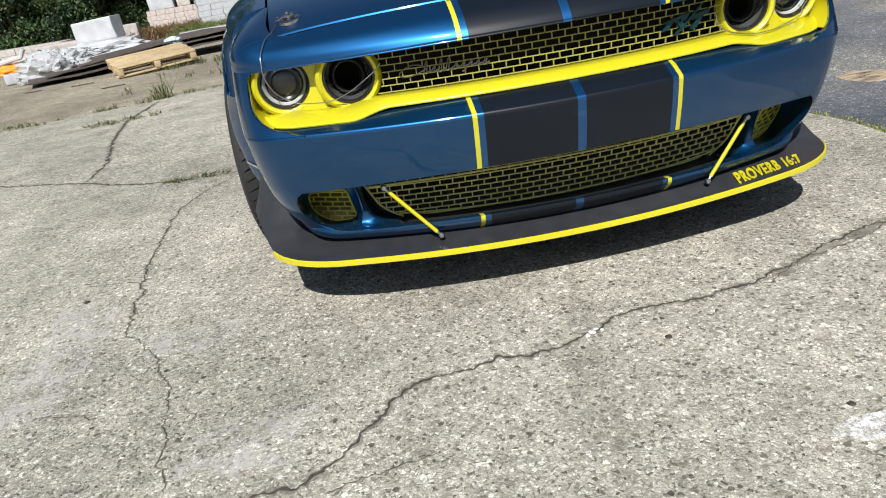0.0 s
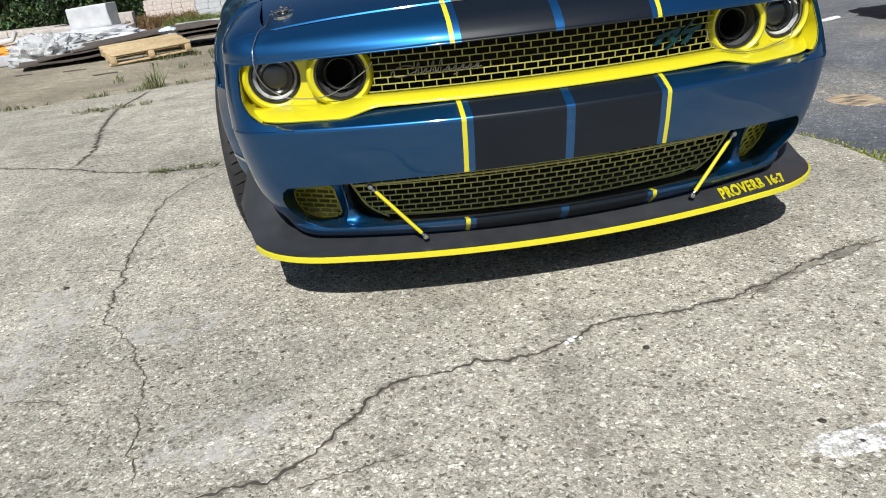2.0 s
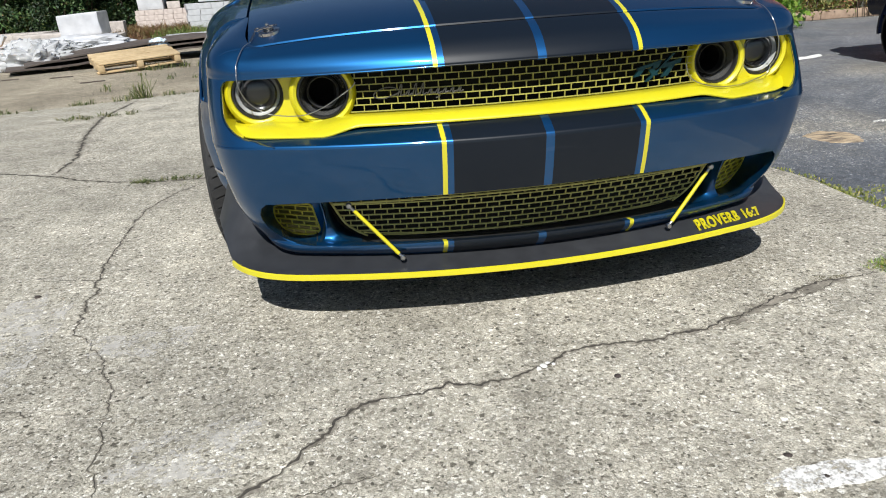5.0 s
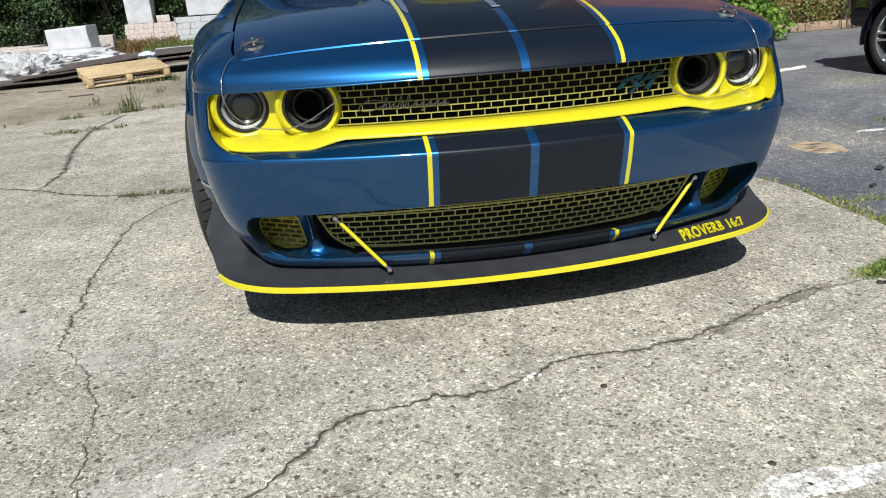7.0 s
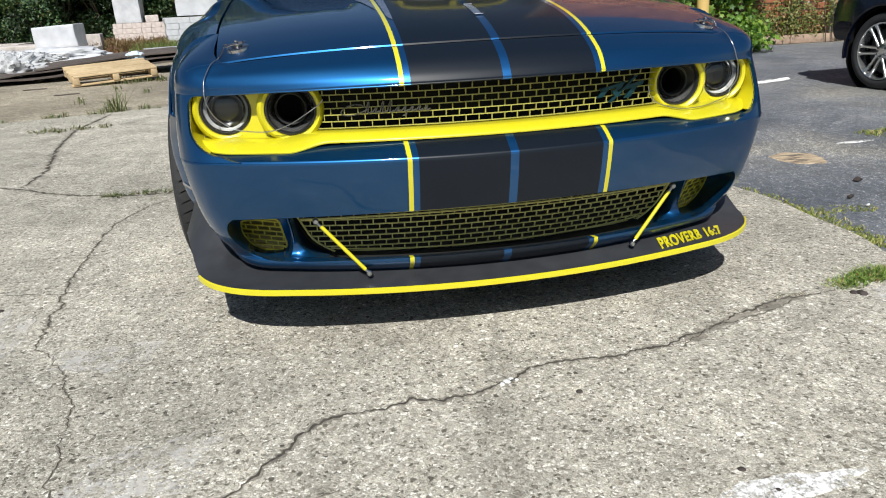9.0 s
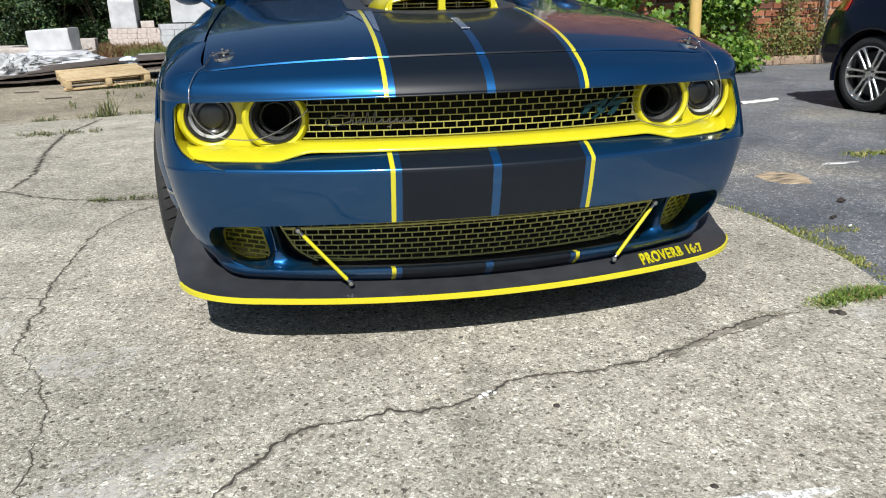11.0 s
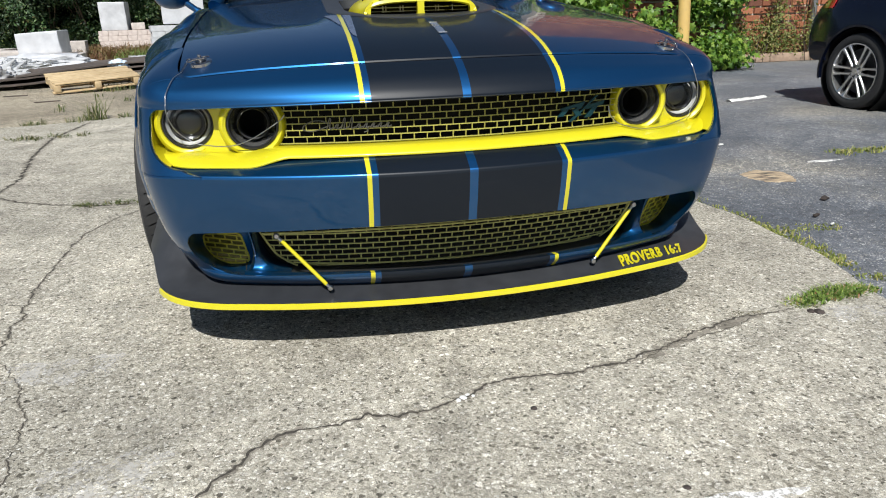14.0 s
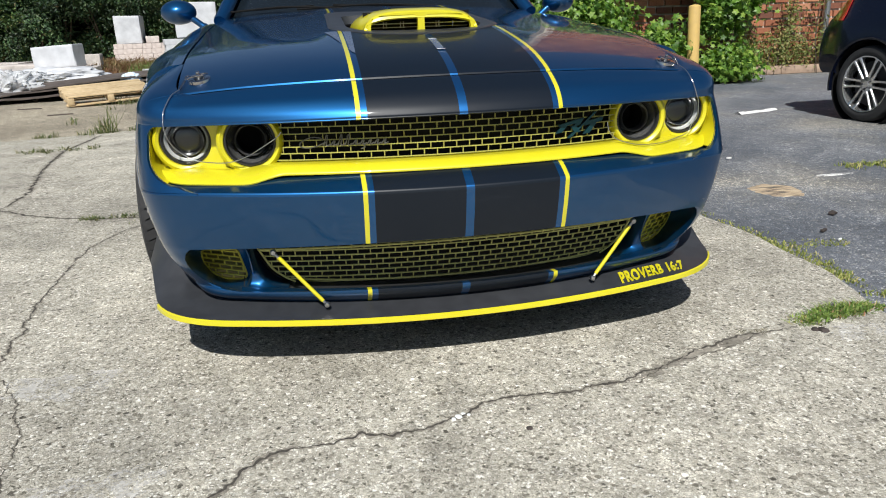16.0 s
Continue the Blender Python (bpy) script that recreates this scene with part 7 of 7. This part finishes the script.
# ---------------------------------------------------------------- small marks and litter on the ground
def blot(name, label, category, at, rx, ry, mat, seed, z=0.0, n=40, rag=0.25, kind=""):
    """A thin, ragged patch lying on the ground."""
    bm = bmesh.new()
    c = bm.verts.new((at[0], at[1], z + 0.004))
    ring, low = [], []
    for k in range(n):
        a = 2 * math.pi * k / n
        r = 1 + rag * noise.noise(Vector((math.cos(a) * 1.7, math.sin(a) * 1.7, seed))) + 0.5 * rag * noise.noise(Vector((math.cos(a) * 6, math.sin(a) * 6, seed + 4)))
        ring.append(bm.verts.new((at[0] + rx * r * math.cos(a), at[1] + ry * r * math.sin(a), z + 0.003)))
        low.append(bm.verts.new((at[0] + rx * r * 1.02 * math.cos(a), at[1] + ry * r * 1.02 * math.sin(a), z - 0.001)))
    for k in range(n):
        j = (k + 1) % n
        bm.faces.new((c, ring[k], ring[j]))
        bm.faces.new((ring[k], low[k], low[j], ring[j]))
    return tagged(part(name, bm, mat, smooth=0), label, category, kind=kind)


def worn_paint(name="worn_white_paint", tone=(0.78, 0.77, 0.74), lo=0.77, hi=0.97, most=1.0):
    m, nt, p = nodes_of(name)
    n1, n2 = noise_tex(nt, 90, 5, 0.7), noise_tex(nt, 14, 4, 0.6)
    setp(p, Roughness=0.8)
    p.inputs["Base Color"].default_value = rgb(tone)
    f = maths(nt, 'MULTIPLY_ADD', n1.outputs["Fac"], 0.9, maths(nt, 'MULTIPLY', n2.outputs["Fac"], 0.9))
    mask = ramp(nt, f, [(lo, 0.0), (hi, most)]).outputs[0]
    t = nt.nodes.new("ShaderNodeBsdfTransparent")
    mx = nt.nodes.new("ShaderNodeMixShader")
    nt.links.new(mask, mx.inputs[0])
    nt.links.new(t.outputs[0], mx.inputs[1])
    nt.links.new(p.outputs[0], mx.inputs[2])
    nt.links.new(mx.outputs[0], nt.nodes["Material Output"].inputs[0])
    return m


M["wornpaint"] = worn_paint()
M["scuff"] = worn_paint("pale_scuff", (0.74, 0.72, 0.68), 0.84, 1.16, 0.42)
mark = blot("paint_mark", "worn white paint mark on the concrete", "paint mark", (0.335, -1.002), 0.150, 0.032, M["wornpaint"], 2.0, 0.0, 60, 0.35, "structure")


def streaked_sand():
    """Tan silt washed into thin streaks, with dark asphalt showing between them and at the ragged rim."""
    m, nt, p = nodes_of("dry_sand")
    tc, mp = nt.nodes.new("ShaderNodeTexCoord"), nt.nodes.new("ShaderNodeMapping")
    mp.inputs["Rotation"].default_value = (0, 0, radians(-28))
    mp.inputs["Scale"].default_value = (7, 34, 1)
    nt.links.new(tc.outputs["Object"], mp.inputs[0])
    streak = noise_tex(nt, 1.0, 5, 0.65)
    nt.links.new(mp.outputs[0], streak.inputs["Vector"])
    grain = noise_tex(nt, 260, 3, 0.6)
    c = ramp(nt, streak.outputs["Fac"], [(0.38, (0.10, 0.09, 0.08)), (0.46, (0.34, 0.265, 0.185)), (0.55, (0.50, 0.39, 0.26)), (0.70, (0.58, 0.49, 0.36))]).outputs[0]
    c = mixc(nt, 1.0, c, ramp(nt, grain.outputs["Fac"], [(0.3, 0.7), (0.7, 1.25)]).outputs[0], 'MULTIPLY')
    nt.links.new(c, p.inputs["Base Color"])
    setp(p, Roughness=0.95, Specular_IOR_Level=0.2)
    bump(nt, p, grain.outputs["Fac"], 0.5, 0.004)
    return m


sand = streaked_sand()
blot("sand_patch", "round patch of dry tan dirt on asphalt", "dirt", (2.26, 1.60), 0.135, 0.15, sand, 3.0, -0.03, 90, 0.22, "structure")
blot("paint_mark", "pale scuff on worn asphalt", "paint mark", (2.86, 1.87), 0.13, 0.020, M["wornpaint"], 5.0, -0.03, 50, 0.5, "structure")
for x, y, rx, ry, k in ((-1.17, -0.035, 0.14, 0.085, 7.0), (-1.58, 0.02, 0.13, 0.36, 8.0), (1.22, -0.27, 0.10, 0.06, 9.0), (-0.95, -0.62, 0.16, 0.10, 13.0)):
    blot("scuff", "faint pale scuff worn into the concrete", "scuff", (x, y), rx, ry, M["scuff"], k, -0.001, 60, 0.6, "structure")
litter_mat = simple("white_litter", (0.78, 0.78, 0.76), (0.6, 0.6, 0.58), rough=0.6, scale=30, bumps=0.3)
bm = bmesh.new()
rows = []
rng = random.Random(5)
for k in range(15):
    t = k / 14
    c = Vector((4.02 + 0.58 * t, 4.74 + 0.20 * t, -0.026))
    w = 0.045 * (0.5 + 0.8 * math.sin(math.pi * min(t * 0.8 + 0.15, 1))) * rng.uniform(0.75, 1.2)
    rows.append([c + Vector((0.3 * w, -w, 0)), c + Vector((0, -w * 0.3, 0.012 + rng.uniform(0, 0.012))), c + Vector((0, w * 0.3, 0.010 + rng.uniform(0, 0.012))), c + Vector((-0.3 * w, w, 0))])
grid_into(bm, rows)
tagged(part("litter_strip", bm, litter_mat), "crushed white strip of litter on asphalt", "litter")
chips = [(-0.098, -0.470, 0.010, litter_mat), (-0.080, -0.458, 0.007, litter_mat), (-0.112, -0.480, 0.007, litter_mat), (-0.070, -0.466, 0.005, litter_mat)]
dark = simple("dark_stone", (0.06, 0.045, 0.04), (0.03, 0.025, 0.02), rough=0.8, scale=60)
chips += [(0.065, -0.561, 0.009, dark), (1.112, -0.226, 0.012, dark), (1.135, -0.236, 0.018, dark), (-1.62, 0.42, 0.012, dark), (0.27, -0.93, 0.008, dark), (0.30, -1.005, 0.007, dark)]
lit = random.Random(9)
for k, (x, y, r, mat) in enumerate(chips):
    b = bmesh.new()
    bmesh.ops.create_icosphere(b, subdivisions=2, radius=r)
    for v in b.verts:
        v.co *= 1 + 0.5 * noise.noise(v.co * 70 + Vector((k, 0, 0)))
        v.co.z = max(v.co.z * 0.5, -0.002)
    o = part("pebble", b, mat, smooth=40)
    o.location = (x, y, 0.001)
    tagged(o, "white mortar crumb by the crack" if mat is litter_mat else "small dark stone on the concrete", "stone", "loose stones")
for x, y, l, d, mat, lab in ((2.194, 1.044, 0.075, 35, dark, "dark oily scrap on asphalt"), (1.939, 0.783, 0.045, 30, dark, "dark oily scrap on asphalt"), (1.908, 0.639, 0.022, 20, litter_mat, "torn white paper scrap on asphalt"), (2.55, 2.55, 0.04, 10, litter_mat, "torn white paper scrap on asphalt"), (6.9, 8.6, 0.07, 20, litter_mat, "torn white paper scrap on asphalt"), (6.3, 8.35, 0.12, 5, dark, "dark rag by the kerb")):
    b = box((0, 0, 0.006), (l, l * 0.35, 0.010), 0.003)
    bmesh.ops.subdivide_edges(b, edges=b.edges[:], cuts=2)
    for v in b.verts:
        v.co += Vector((noise.noise(v.co * 40), noise.noise(v.co * 40 + Vector((3, 0, 0))), noise.noise(v.co * 30 + Vector((0, 7, 0))))) * l * 0.12
    o = part("scrap", b, mat, smooth=30)
    o.location, o.rotation_euler = (x, y, -0.026), (0, 0, radians(d))
    tagged(o, lab, "litter", "scraps on the asphalt")
# loose pale pebbles and grit scattered on the slab
bm = bmesh.new()
for k in range(900):
    x, y = lit.uniform(-2.2, 1.45), lit.uniform(-1.25, 1.6)
    r = 0.0016 + 0.0026 * lit.random() ** 3
    box_into(bm, (0, 0, 0), (r * 2, r * 1.5, r), Matrix.Translation((x, y, r * 0.3)) @ Matrix.Rotation(lit.uniform(0, 6), 4, 'Z') @ Matrix.Rotation(lit.uniform(-0.4, 0.4), 4, 'X'))
tagged(part("grit", bm, random_tone("grit_tone", [(0.0, (0.08, 0.07, 0.06)), (0.4, (0.35, 0.31, 0.25)), (1.0, (0.72, 0.70, 0.64))], island=True), smooth=0), "loose grit on the concrete", "grit", kind="stuff")
